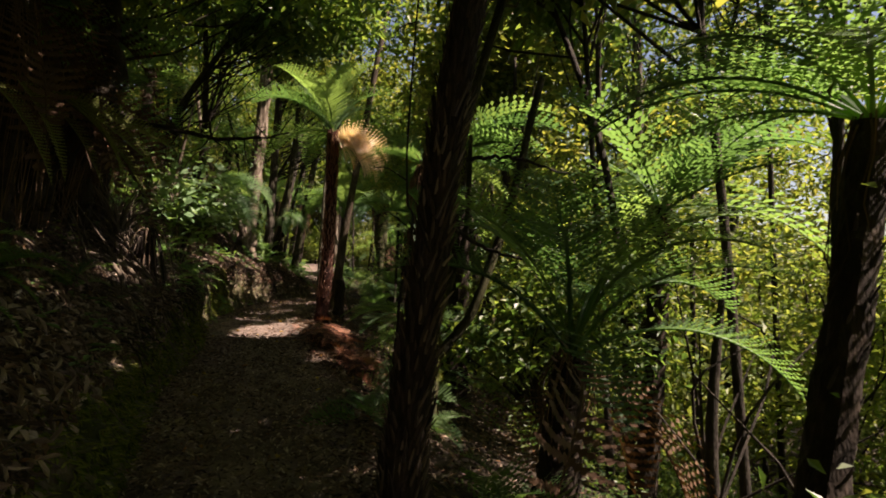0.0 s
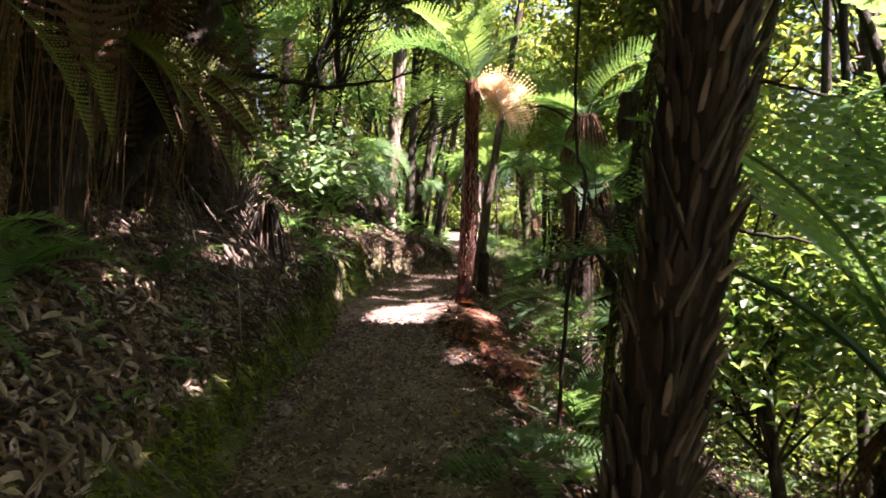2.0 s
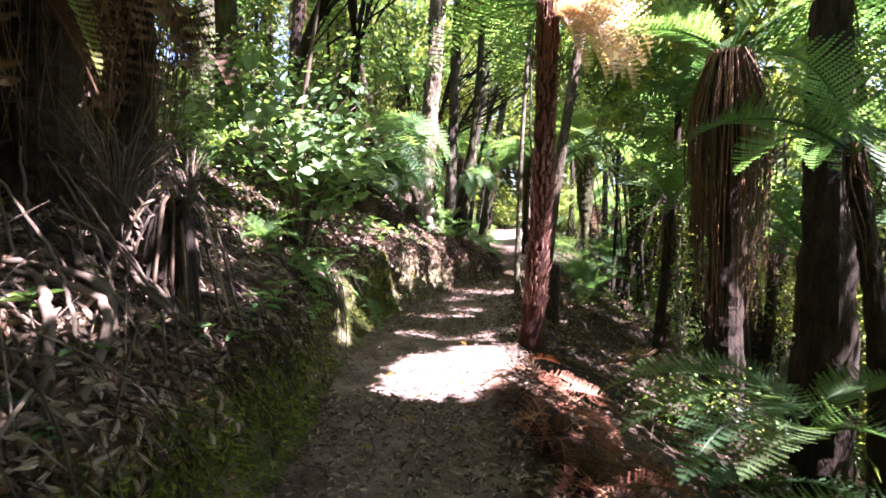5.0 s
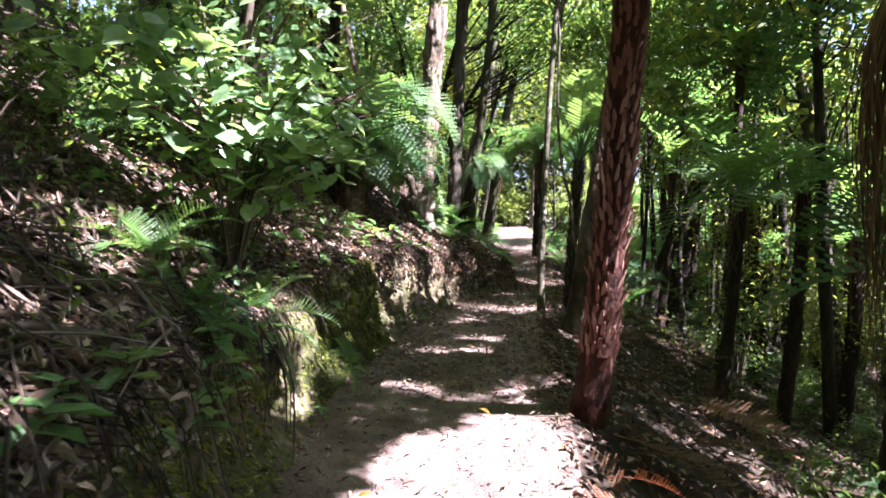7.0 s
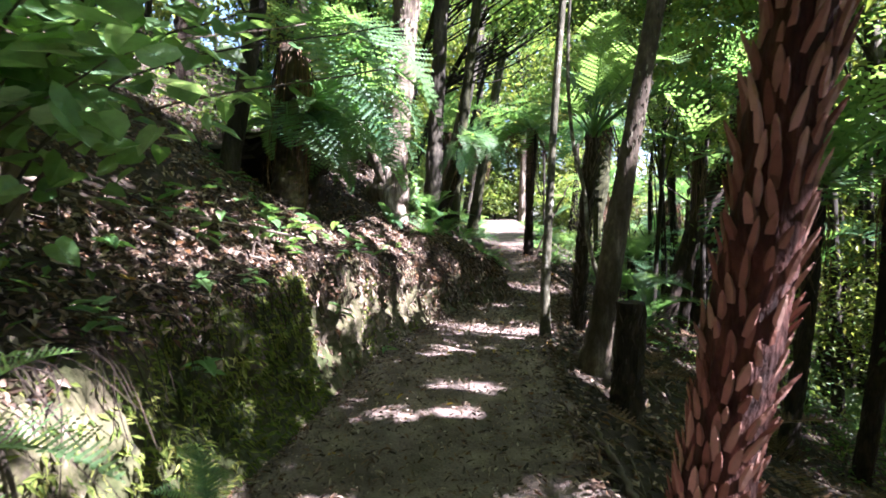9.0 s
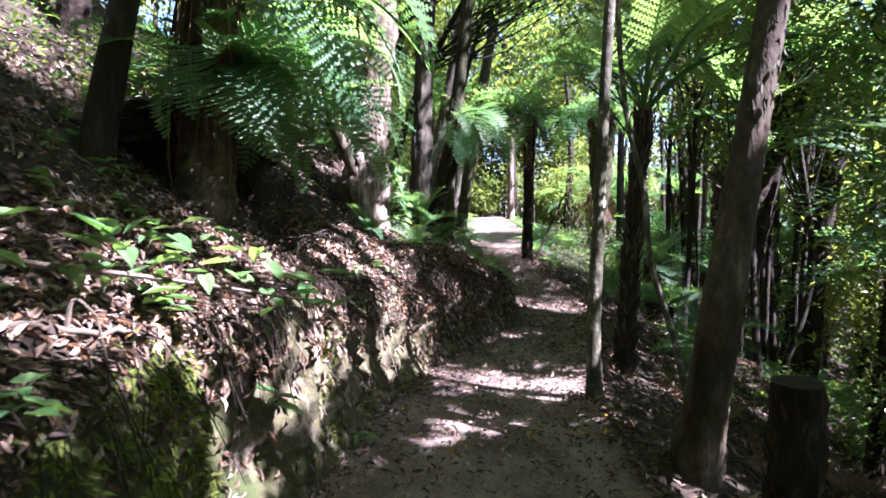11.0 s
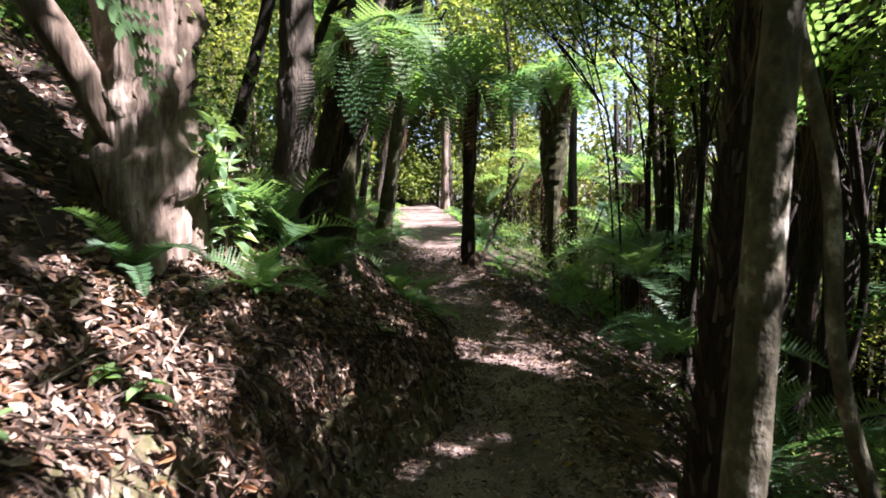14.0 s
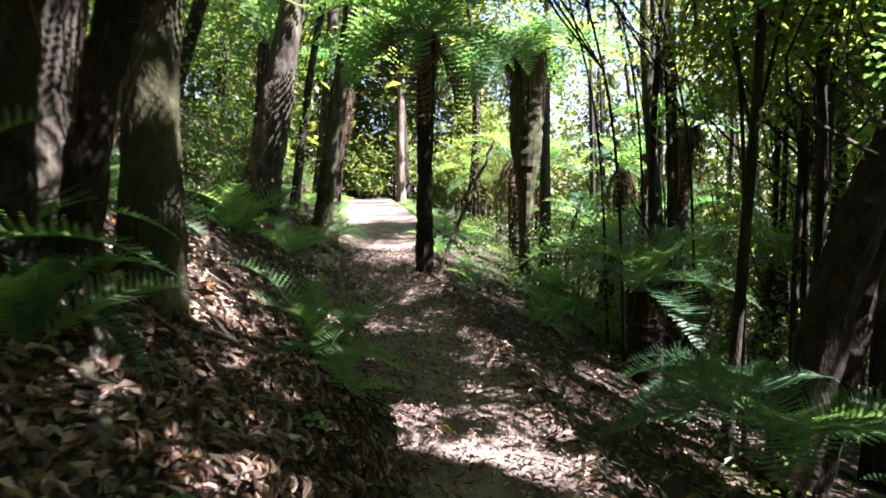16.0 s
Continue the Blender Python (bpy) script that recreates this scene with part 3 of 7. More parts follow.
STUB_RED, STUB_DARK, STUB_NEAR = stub_mesh("frond_stub", M_STUBRED, 0.115, 0.0135, 0.02), stub_mesh("frond_stub", M_STUBBLACK, 0.12, 0.0085, 0.03), stub_mesh("frond_stub", M_STUBDARK, 0.105, 0.0075, 0.03)


def tree_fern(label, line, r, fronds, length, mat=None, stubs=None, stub_count=0, skirt=0, skirt_len=1.0, dead=0, fine=True, lift=(0, 1, 2, 3), group="tree ferns", spread=0.0, stub_top=0.97, keep_all=False, extra=0, stub_low=0.0, joined=0):
    """A tree fern: fibrous trunk along line, a crown of fronds, spurs of old fronds, a skirt of hanging stalks, dead fronds."""
    line = np.asarray(line, float)
    base, hub = line[0], line[-1]
    top = thing("tree_fern", label, "tree fern", base, group)
    b = Build()
    pts = spline(line - base, 40)
    tube(b, pts, r, 14, 0.12)
    part("trunk", b.mesh("trunk", mat or M_FERNTRUNK, False), top)
    rad = lambda q: np.interp(q, np.linspace(0, 1, len(r)), r)  # noqa: E731
    axis = unit(np.gradient(pts, axis=0))
    if stubs is not None:
        single = stub_count if fine else 0
        for k in range(single):
            q = stub_low + (k + 0.5) / single * (stub_top - stub_low)
            i = min(39, int(q * 39))
            ang = k * 2.39996 + RNG.normal(0, 0.12)
            rot = Vector((0, 0, 1)).rotation_difference(Vector(axis[i])).to_matrix().to_4x4()
            c = pts[i] + (pts[min(39, i + 1)] - pts[i]) * (q * 39 - i)
            sc = RNG.uniform(0.75, 1.25)
            m = Matrix.Translation(c) @ rot @ Matrix.Rotation(ang, 4, "Z") @ Matrix.Translation((rad(q) * 0.93, 0, 0)) @ Matrix.Rotation(RNG.normal(0, 0.14), 4, "X") @ Matrix.Rotation(RNG.normal(0.05, 0.12), 4, "Y") @ Matrix.Diagonal((sc, RNG.uniform(0.7, 1.2), sc, 1))
            part("frond_stub", stubs, top, m=m)
    if joined:
        b = Build()
        shape = np.array([v.co for v in stubs.vertices])
        faces4 = np.array([list(f.vertices) for f in stubs.polygons])
        for k in range(joined):
            q = (stub_low if stubs is STUB_NEAR else stub_top) + (k + 0.5) / joined * (0.98 - (stub_low if stubs is STUB_NEAR else stub_top))
            i = min(38, int(q * 39))
            a = k * 2.39996 + RNG.normal(0, 0.12)
            c = pts[i] + (pts[i + 1] - pts[i]) * (q * 39 - i)
            w = np.array([math.cos(a), math.sin(a), 0])
            sv = shape * RNG.uniform(0.8, 1.2)
            b.add(c + np.outer(sv[:, 0] + rad(q) * 0.93, w) + np.outer(sv[:, 1], [-w[1], w[0], 0]) + np.outer(sv[:, 2], axis[i]), [faces4])
        part("old_spur", b.mesh("old_spur", M_STUBRED if stubs is STUB_RED else M_STUBDARK), top, kind="stuff")
    if extra:
        b = Build()
        for k in range(extra):
            q = RNG.uniform(0.0, stub_top)
            i = min(38, int(q * 39))
            a = RNG.uniform(0, 6.28)
            w = np.array([math.cos(a), math.sin(a), 0])
            c = pts[i] + (pts[i + 1] - pts[i]) * (q * 39 - i) + w * rad(q) * 0.97
            ln = RNG.uniform(0.08, 0.2)
            t_ = axis[i] + np.array([-w[1], w[0], 0]) * RNG.normal(0, 0.18)
            tube(b, [c, c + t_ * ln * 0.5 + w * 0.012, c + t_ * ln + w * RNG.uniform(0.01, 0.045)], [0.011, 0.009, 0.004], 4)
        part("old_spur", b.mesh("old_spur", M_STALK2), top, kind="stuff")
    if skirt:
        b = Build()
        h = hub - base
        for k in range(skirt):
            a = RNG.uniform(0, 2 * np.pi)
            w = np.array([math.cos(a), math.sin(a), 0])
            ln = skirt_len * RNG.uniform(0.5, 1.1)
            o = rad(1.0) * RNG.uniform(0.9, 1.3) + 0.02
            belly = o + spread * RNG.uniform(0.4, 1.2)
            lo = np.array([np.interp(h[2] - d, pts[:, 2], pts[:, 0]) for d in (0, 0.3 * ln, 0.65 * ln, ln)])
            lo2 = np.array([np.interp(h[2] - d, pts[:, 2], pts[:, 1]) for d in (0, 0.3 * ln, 0.65 * ln, ln)])
            zz = h[2] - np.array([-0.05, 0.3 * ln, 0.65 * ln, ln])
            rr = np.array([o * 0.7, belly, belly * RNG.uniform(0.9, 1.05), max(0.04, belly * RNG.uniform(0.6, 1.05))])
            line4 = np.stack([lo + w[0] * rr, lo2 + w[1] * rr, zz], -1) + RNG.normal(0, 0.03, (4, 3)) * np.array([[0.3], [1], [1.3], [1.6]])
            tube(b, spline(line4, 7), [RNG.uniform(0.004, 0.009), 0.005, 0.002], 3, cap=False)
        part("skirt", b.mesh("skirt", M_STALK), top, "skirt of hanging dead frond stalks", kind="stuff")
    pool = FINE if fine else LOW
    a0 = RNG.uniform(0, 6.28)
    for k in range(fronds):
        form = lift[k % len(lift)]
        e0, e1 = ((55, -30), (35, -40), (70, -5), (20, -50))[form]
        arc, _ = frond_line(length, e0, e1, 9)
        shade = True
        for tries in range(7):
            a = a0 + k * 2.39996 + RNG.normal(0, 0.15) + tries * 0.9
            w = np.array([math.cos(a), math.sin(a), 0])
            side = np.array([-w[1], w[0], 0]) * 0.2 * length
            line_ = hub + arc[2:, [0]] * w + arc[2:, [2]] * [[0, 0, 1]]
            shade = spot_open(np.concatenate([line_, line_ + side, line_ - side])).any()
            low = (line_[:, 0] > left_edge(line_[:, 1]) - 0.1) & (line_[:, 0] < right_edge(line_[:, 1]) + 0.3) & (line_[:, 2] < path_z(line_[:, 1]) + 2.2)
            way = low.any() or main_open(np.concatenate([line_, line_ + side, line_ - side])).any()
            if not way and (keep_all or not shade):
                break
        if way or (shade and not keep_all):
            continue
        sc = length * RNG.uniform(0.8, 1.12)
        m = Matrix.Translation(hub - base) @ Matrix.Rotation(a, 4, "Z") @ Matrix.Rotation(RNG.normal(-0.05, 0.12), 4, "Y") @ Matrix.Rotation(RNG.normal(0, 0.2), 4, "X") @ Matrix.Scale(sc, 4)
        part("frond", pool[form], top, m=m)
    for k in range(dead):
        a = a0 + 1.0 + k * 2.39996
        sc = length * RNG.uniform(0.5, 0.95)
        m = Matrix.Translation(hub - base) @ Matrix.Rotation(a, 4, "Z") @ Matrix.Translation((rad(1.0) * 0.7, 0, -0.03)) @ Matrix.Rotation(RNG.normal(0, 0.25), 4, "X") @ Matrix.Scale(sc, 4)
        part("dead_frond", DEAD[k % 3], top, "withered brown frond", m=m)
    return top


# ---------------------------------------------------------------- trees


def clear_way(p):
    """True outside the free room over the path."""
    gy = p[:, 1]
    inside = (p[:, 0] > left_edge(gy) - 0.5) & (p[:, 0] < right_edge(gy) + 0.9) & (p[:, 2] < path_z(gy) + 3.1) & (gy < 34)
    return ~inside


def crown(b, balls, count, ln, wd, shape="plain", clump=0.38, flat=0.6, gaps=True):
    """Leaves in clumps that fill the balls (x, y, z, radius, half height), open where the sun comes through."""
    balls = np.asarray(balls, float)
    vol = balls[:, 3] ** 2 * balls[:, 4]
    per = 46
    n = max(4, count // per)
    pick = RNG.choice(len(balls), n, p=vol / vol.sum())
    way = ball(n) * (RNG.random((n, 1)) ** 0.45)
    c = balls[pick, :3] + way * np.stack([balls[pick, 3], balls[pick, 3], balls[pick, 4]], -1)
    p = np.repeat(c, per, 0) + RNG.normal(0, clump, (n * per, 3)) * [1, 1, 0.55]
    keep = clear_way(p)
    if gaps:
        keep &= ~fleck_gap(p)
    p = p[keep]
    k = len(p)
    w = ball(k, 0.5) - [0, 0, 0.25]
    up = ball(k) * flat + [0, 0, 1]
    leaves(b, p, w, up, RNG.uniform(0.7, 1.25, k) * ln, RNG.uniform(0.8, 1.2, k) * wd, shape)
    return c


def tree(name, label, line, r, balls=(), count=0, ln=0.13, wd=0.065, bark=None, leaf=None, limbs=5, group="forest trees", rough=0.04, shape="plain", sides=12, gaps=True, ridge=0.0, clump=0.34):
    """A forest tree: tapered trunk, limbs, and a crown of single leaves."""
    line = np.asarray(line, float)
    base = line[0]
    top = thing(name, label, "tree", base, group)
    pts = spline(line, 110 if ridge else 30)
    b = Build()
    rr = list(r)
    tube(b, np.concatenate([[pts[0] - [0, 0, 0.15]], pts]) - base, [rr[0] * 1.5] + [rr[0] * 1.08] + rr, 36 if ridge else sides, rough, ridge=ridge)
    part("trunk", b.mesh("trunk", bark or M_BARK, True), top)
    if count:
        b = Build()
        c = crown(b, balls, count, ln, wd, shape, clump, gaps=gaps) - base
        b.v = [v - base for v in b.v]
        part("crown", b.mesh("crown", leaf or M_LEAF), top, kind="stuff")
        order = RNG.permutation(len(c))[: limbs * 3]
        for k in range(limbs):
            ends = c[order[k * 3 : k * 3 + 3]]
            if not len(ends):
                continue
            z = float(np.clip(ends[:, 2].min() - RNG.uniform(0.6, 2.0), pts[len(pts) // 4, 2] - base[2], pts[-1, 2] - base[2]))
            s = np.array([np.interp(z, pts[:, 2] - base[2], pts[:, i] - base[i]) for i in range(2)] + [z])
            b = Build()
            for e in ends:
                mid = s * 0.5 + e * 0.5 + RNG.normal(0, 0.25, 3)
                way = spline([s, mid, e], 7)
                if not spot_open(way + base).any():
                    tube(b, way, [rr[-1] * 0.5 + 0.008, 0.014, 0.005], 4, cap=False)
            if not b.n:
                continue
            part("limb", b.mesh("limb", bark or M_BARK), top)
    return top


def aim(top, hub, az, tilt, size, form=3, pool=None, roll=0.0, label=""):
    """One more frond on a fern, from the place hub, towards az degrees, tilted down by tilt."""
    m = Matrix.Translation(Vector(hub) - top.location) @ Matrix.Rotation(radians(az), 4, "Z") @ Matrix.Rotation(radians(tilt), 4, "Y") @ Matrix.Rotation(radians(roll), 4, "X") @ Matrix.Scale(size, 4)
    return part("frond", (pool or FINE)[form], top, label, m=m)


def z0(x, y, sink=0.06):
    return float(surface(x, y)) - sink


# ---------------------------------------------------------------- the tree ferns along the path
tree_fern("dark tree fern trunk with shaggy old frond bases beside the path", [(2.28, 1.85, z0(2.28, 1.85)), (2.33, 1.85, 0.35), (2.42, 1.85, 1.1), (2.52, 1.85, 1.95), (2.66, 1.85, 2.8), (2.95, 1.9, 4.6)], [0.13, 0.1, 0.094, 0.09, 0.088], 13, 2.3, stubs=STUB_NEAR, stub_count=300, stub_top=0.62, joined=420, extra=120, skirt=26, skirt_len=2.2)
arching = tree_fern("slender tree fern with wide arching green fronds", [(4.4, 1.8, z0(4.4, 1.8)), (4.75, 1.8, 0.6), (4.97, 1.8, 2.0)], [0.15, 0.12, 0.11], 6, 1.85, lift=(1, 0, 1, 0), keep_all=True, stubs=STUB_DARK, stub_count=70, skirt=14, dead=1)
low = tree_fern("low tree fern with tall fronds and brown old stalks", [(3.35, 2.75, z0(3.35, 2.75)), (3.45, 2.75, 0.05), (3.5, 2.75, 0.5)], [0.17, 0.14, 0.12], 0, 2.1, stubs=STUB_DARK, stub_count=50, skirt=34, skirt_len=0.7, spread=0.06, dead=4)
for k, (az, ti, sz) in enumerate(((0, 0, 2.1), (40, 4, 2.0), (85, 0, 2.2), (125, 2, 2.1), (165, 5, 1.9), (205, 8, 1.8), (250, 6, 1.9), (290, 0, 2.0), (325, 6, 2.1), (20, 22, 1.9), (345, 30, 1.7), (305, 26, 1.7), (60, 26, 1.9), (265, 30, 1.5))):
    aim(low, (3.5, 2.75, 0.5), az, ti, sz, k % 3, VASE)
for az, ti, sz, fo in ((150, 0, 1.8, 1), (178, 4, 1.85, 1), (200, -2, 1.8, 1), (228, 4, 1.7, 1), (120, 0, 1.8, 0), (95, 4, 1.8, 1), (260, 0, 1.7, 0)):
    aim(arching, (4.97, 1.8, 2.0), az, ti, sz, fo)
red = tree_fern("tree fern with reddish scaled trunk beside the path", [(0.74, 10.25, z0(0.74, 10.25)), (0.83, 10.1, 0.76), (0.92, 9.85, 1.96), (0.98, 9.6, 3.0), (1.0, 9.5, 3.68)], [0.15, 0.118, 0.106, 0.1, 0.105], 0, 2.1, mat=M_REDTRUNK, stubs=STUB_RED, stub_count=300, stub_low=0.17, stub_top=0.58, joined=300, skirt=14, skirt_len=0.9)
for k, (az, ti, sz) in enumerate(((100, 0, 2.0), (135, 4, 2.1), (165, -4, 2.0), (195, 2, 1.9), (225, 0, 1.7), (75, 0, 1.9), (260, -8, 1.6), (290, -14, 1.5), (50, -6, 1.8), (20, -18, 1.7), (330, -20, 1.6), (150, 14, 1.9), (115, 12, 1.9))):
    aim(red, (1.0, 9.5, 3.66), az, ti, sz, (0, 2, 0)[k % 3] if k < 11 else 1)
TAN = [frond_mesh("dead_frond", 1.0, 24, 0.24, e0, e1, False, M_TAN_LIT, 45 + i, 0.55, 0.12, 0.05) for i, (e0, e1) in enumerate([(5, -80), (-15, -85), (25, -75)])]
for a, sc, k in ((5, 1.15, 0), (-25, 1.0, 2), (30, 0.95, 1), (-45, 0.85, 0), (15, 1.2, 2), (-10, 1.05, 1), (22, 1.1, 0), (-35, 1.1, 1), (0, 0.8, 2), (10, 0.95, 1), (-60, 0.75, 1), (48, 0.75, 1), (-20, 0.9, 0), (28, 0.85, 2), (-5, 1.2, 1), (38, 0.95, 0), (16, 0.75, 0), (-30, 0.7, 2)):
    part("dead_frond", TAN[k], red, "withered tan frond hanging from the crown, coloured paler for strong sun", m=Matrix.Translation((0.3, -0.75, 3.56)) @ Matrix.Rotation(radians(a), 4, "Z") @ Matrix.Scale(sc, 4))
tree_fern("thick tree fern wrapped in hanging brown stalks", [(2.75, 10.0, z0(2.75, 10.0)), (2.76, 10.0, 1.0), (2.78, 10.0, 3.15)], [0.2, 0.17, 0.2], 13, 1.9, skirt=260, skirt_len=2.6, spread=0.12, lift=(1, 0, 3, 1), keep_all=True)
tree_fern("half-height tree fern with bright spreading fronds", [(3.0, 7.3, z0(3.0, 7.3)), (2.95, 7.25, 0.7), (2.75, 7.1, 1.8)], [0.08, 0.06, 0.05], 11, 1.15, skirt=20, skirt_len=0.6, lift=(1, 3, 1, 0), keep_all=True)
tree_fern("dark tree fern trunk below the path", [(3.3, 9.0, z0(3.3, 9.0)), (3.33, 9.0, 1.6), (3.34, 9.05, 3.3)], [0.24, 0.2, 0.15], 13, 2.0, fine=False, skirt=10, lift=(1, 3, 1, 0), keep_all=True)
vase = tree_fern("dark tree fern with a vase of upright old stalks", [(0.47, 15.98, z0(0.47, 15.98)), (0.54, 15.95, 1.48), (0.63, 15.95, 2.62)], [0.1, 0.072, 0.085], 0, 1.7, stubs=STUB_DARK, stub_count=220, extra=160, skirt=12, skirt_len=0.6)
for k in range(15):
    aim(vase, (0.63, 15.95, 2.58), k * 137.5, RNG.uniform(-6, 22), RNG.uniform(1.8, 2.3) * (0.68 if math.cos(radians(k * 137.5)) < -0.35 else 1.0), k % 3, VASE)
far_fern = tree_fern("tree fern with drooping dark crown beside the path", [(-0.72, 24.2, z0(-0.72, 24.2)), (-0.7, 24.2, 2.0), (-0.66, 24.2, 4.0)], [0.14, 0.11, 0.13], 16, 1.8, fine=False, skirt=60, skirt_len=1.6, dead=6, keep_all=True, lift=(1, 3, 0))
cone_fern = tree_fern("tree fern with a thick cone of hanging dead fronds", [(1.33, 27.8, z0(1.33, 27.8)), (1.34, 27.8, 2.2), (1.36, 27.8, 4.9)], [0.13, 0.12, 0.17, 0.33, 0.34, 0.2], 20, 2.4, mat=M_MOSSBARK, fine=False, skirt=260, skirt_len=1.7, spread=0.16, lift=(1, 3, 1, 0), keep_all=True)
for k in range(16):
    aim(cone_fern, (1.36, 27.8, 4.75 + 0.1 * (k % 3)), k * 137.5, RNG.uniform(-12, 12), RNG.uniform(1.5, 2.2), k % 2, DROOP)
cock = tree_fern("short tree fern stump with a green shuttlecock crown", [(2.0, 22.5, z0(2.0, 22.5)), (1.98, 22.5, 0.55)], [0.21, 0.2], 0, 1.15, skirt=40, skirt_len=0.7)
for k in range(16):
    aim(cock, (1.98, 22.5, 0.53), k * 137.5, RNG.uniform(-4, 18), RNG.uniform(1.1, 1.45), (2, 0, 1)[k % 3])
tree_fern("leaning dark tree fern on the slope", [(2.8, 20.6, z0(2.8, 20.6)), (3.38, 20.6, 1.93), (3.75, 20.6, 4.4)], [0.17, 0.15, 0.14], 6, 1.9, fine=False, skirt=30)
tree_fern("leaning dark tree fern on the slope", [(4.6, 22.0, z0(4.6, 22.0)), (4.83, 22, 1.3), (5.25, 22, 3.9)], [0.22, 0.18, 0.16], 5, 1.9, fine=False, skirt=60)
tree_fern("thin dark tree fern on the slope", [(3.0, 16.5, z0(3.0, 16.5)), (3.15, 16.5, 1.2), (3.25, 16.5, 4.2)], [0.09, 0.07, 0.07], 10, 1.7, fine=False)
tree_fern("half-height dark tree fern with spreading fronds", [(3.75, 17.4, z0(3.75, 17.4)), (3.72, 17.4, 1.75)], [0.13, 0.11], 6, 1.5, fine=False, skirt=30)
tree_fern("leaning mossy tree fern over the slope", [(2.2, 20.0, z0(2.2, 20.0)), (2.75, 20.2, 1.2), (3.4, 20.3, 2.7), (3.8, 20.3, 4.0)], [0.2, 0.17, 0.16, 0.14], 10, 1.8, fine=False, skirt=20)
tree_fern("tree fern hung with brown stalks", [(4.4, 27.5, z0(4.4, 27.5)), (4.5, 27.5, 1.6), (4.6, 27.5, 3.0)], [0.18, 0.16, 0.2], 11, 1.8, fine=False, skirt=150, skirt_len=1.8, spread=0.12)
tree_fern("tree fern hung with brown stalks", [(3.9, 29.5, z0(3.9, 29.5)), (3.9, 29.5, 2.2)], [0.18, 0.18], 11, 1.8, fine=False, skirt=120, skirt_len=1.6, spread=0.12)
tree_fern("dark tree fern hung with stalks above the path", [(-3.2, 30.5, z0(-3.2, 30.5)), (-3.0, 30.5, 3.0), (-2.9, 30.5, 4.6)], [0.16, 0.14, 0.16], 11, 1.9, fine=False, skirt=120, skirt_len=1.8, spread=0.1)
tree_fern("sunlit tree fern with russet dead fronds", [(1.7, 32.0, z0(1.7, 32.0)), (1.7, 32.0, 2.6)], [0.2, 0.2], 11, 1.9, fine=False, skirt=160, skirt_len=1.8, spread=0.2, dead=5)
tree_fern("tree fern with a heavy skirt of dead fronds on the bank", [(-1.35, 3.9, z0(-1.35, 3.9)), (-1.3, 3.95, 2.4), (-1.2, 4.0, 3.5)], [0.24, 0.22, 0.2], 12, 1.9, skirt=110, skirt_len=2.4, spread=0.22, dead=18, keep_all=True)
tree_fern("tree fern with a heavy skirt of dead fronds on the bank", [(-2.0, 6.5, z0(-2.0, 6.5)), (-1.95, 6.5, 2.6), (-1.9, 6.45, 3.6)], [0.24, 0.22, 0.2], 12, 1.9, skirt=110, skirt_len=1.8, spread=0.2, dead=9, keep_all=True)
tree_fern("tree fern with a heavy skirt of dead fronds on the bank", [(-1.95, 5.5, z0(-1.95, 5.5)), (-1.8, 5.5, 2.4), (-1.65, 5.45, 3.2)], [0.22, 0.2, 0.18], 10, 1.8, skirt=120, skirt_len=1.9, spread=0.25, dead=20, keep_all=True)
tree_fern("tree fern with a heavy skirt of dead fronds on the bank", [(-2.3, 7.6, z0(-2.3, 7.6)), (-2.25, 7.6, 2.8), (-2.2, 7.6, 3.5)], [0.2, 0.18, 0.16], 10, 1.7, skirt=80, skirt_len=1.5, spread=0.2, dead=8)
curtain = tree_fern("brown tree fern with hanging roots and a curtain of fronds", [(-2.62, 13.75, z0(-2.62, 13.75)), (-2.58, 13.72, 2.4), (-2.5, 13.65, 3.3)], [0.2, 0.16, 0.13], 0, 2.2, mat=M_BROWN, skirt=90, skirt_len=1.9, spread=0.03)
for k, (x, y, h, r) in enumerate([(5.0, 5.0, 3.4, .12), (6.2, 8.0, 4.2, .14), (5.4, 12.0, 3.6, .13), (6.6, 15.5, 4.0, .13), (5.8, 19, 4.4, .12), (7.2, 24, 4.5, .14), (6.0, -1.0, 3.5, .12), (-4.2, 9.5, 3.0, .13), (-4.4, 20.5, 3.2, .14), (-3.6, 25.5, 2.6, .14), (5.6, 33, 3.5, .15), (-5.2, 15.5, 3.2, .13), (2.3, 18.7, 3.4, .08), (4.6, 14.0, 3.3, .1), (8.4, 4.0, 4.6, .14), (2.6, 34, 3, .15), (3.2, 24.2, 1.5, .14), (5.0, 25.2, 2.2, .14), (2.6, 26.6, 1.2, .15), (6.4, 27.8, 2.6, .14), (3.3, 31.0, 1.6, .15), (5.4, 30.6, 2.6, .14), (4.2, 18.9, 2.2, .12), (5.6, 21.2, 2.6, .13), (0.9, 35.5, 2.0, .15), (4.2, 12.6, 2.6, .11), (4.9, 16.6, 3.2, .11), (2.6, 14.6, 2.9, .08), (3.6, 15.2, 3.4, .09)]):
    zz = z0(x, y)
    tree_fern("dark tree fern among the undergrowth", [(x, y, zz), (x + 0.15, y, zz + h * 0.5), (x + 0.25, y + 0.1, zz + h)], [r * 1.2, r, r], 5 if 15 < y < 25 and x > 2 else 10, 1.9, fine=False, skirt=40, skirt_len=1.2, keep_all=x > 3.4)

for k in range(13):
    aim(cone_fern, (1.36, 27.8, 4.4), k * 137.5, RNG.uniform(-5, 15), RNG.uniform(1.9, 2.5), (1, 3, 0)[k % 3], LOW)
for k in range(9):
    aim(far_fern, (-0.66, 24.2, 4.0), 20 + k * 137.5, RNG.uniform(0, 20), RNG.uniform(1.4, 1.9), (1, 3)[k % 2], LOW)

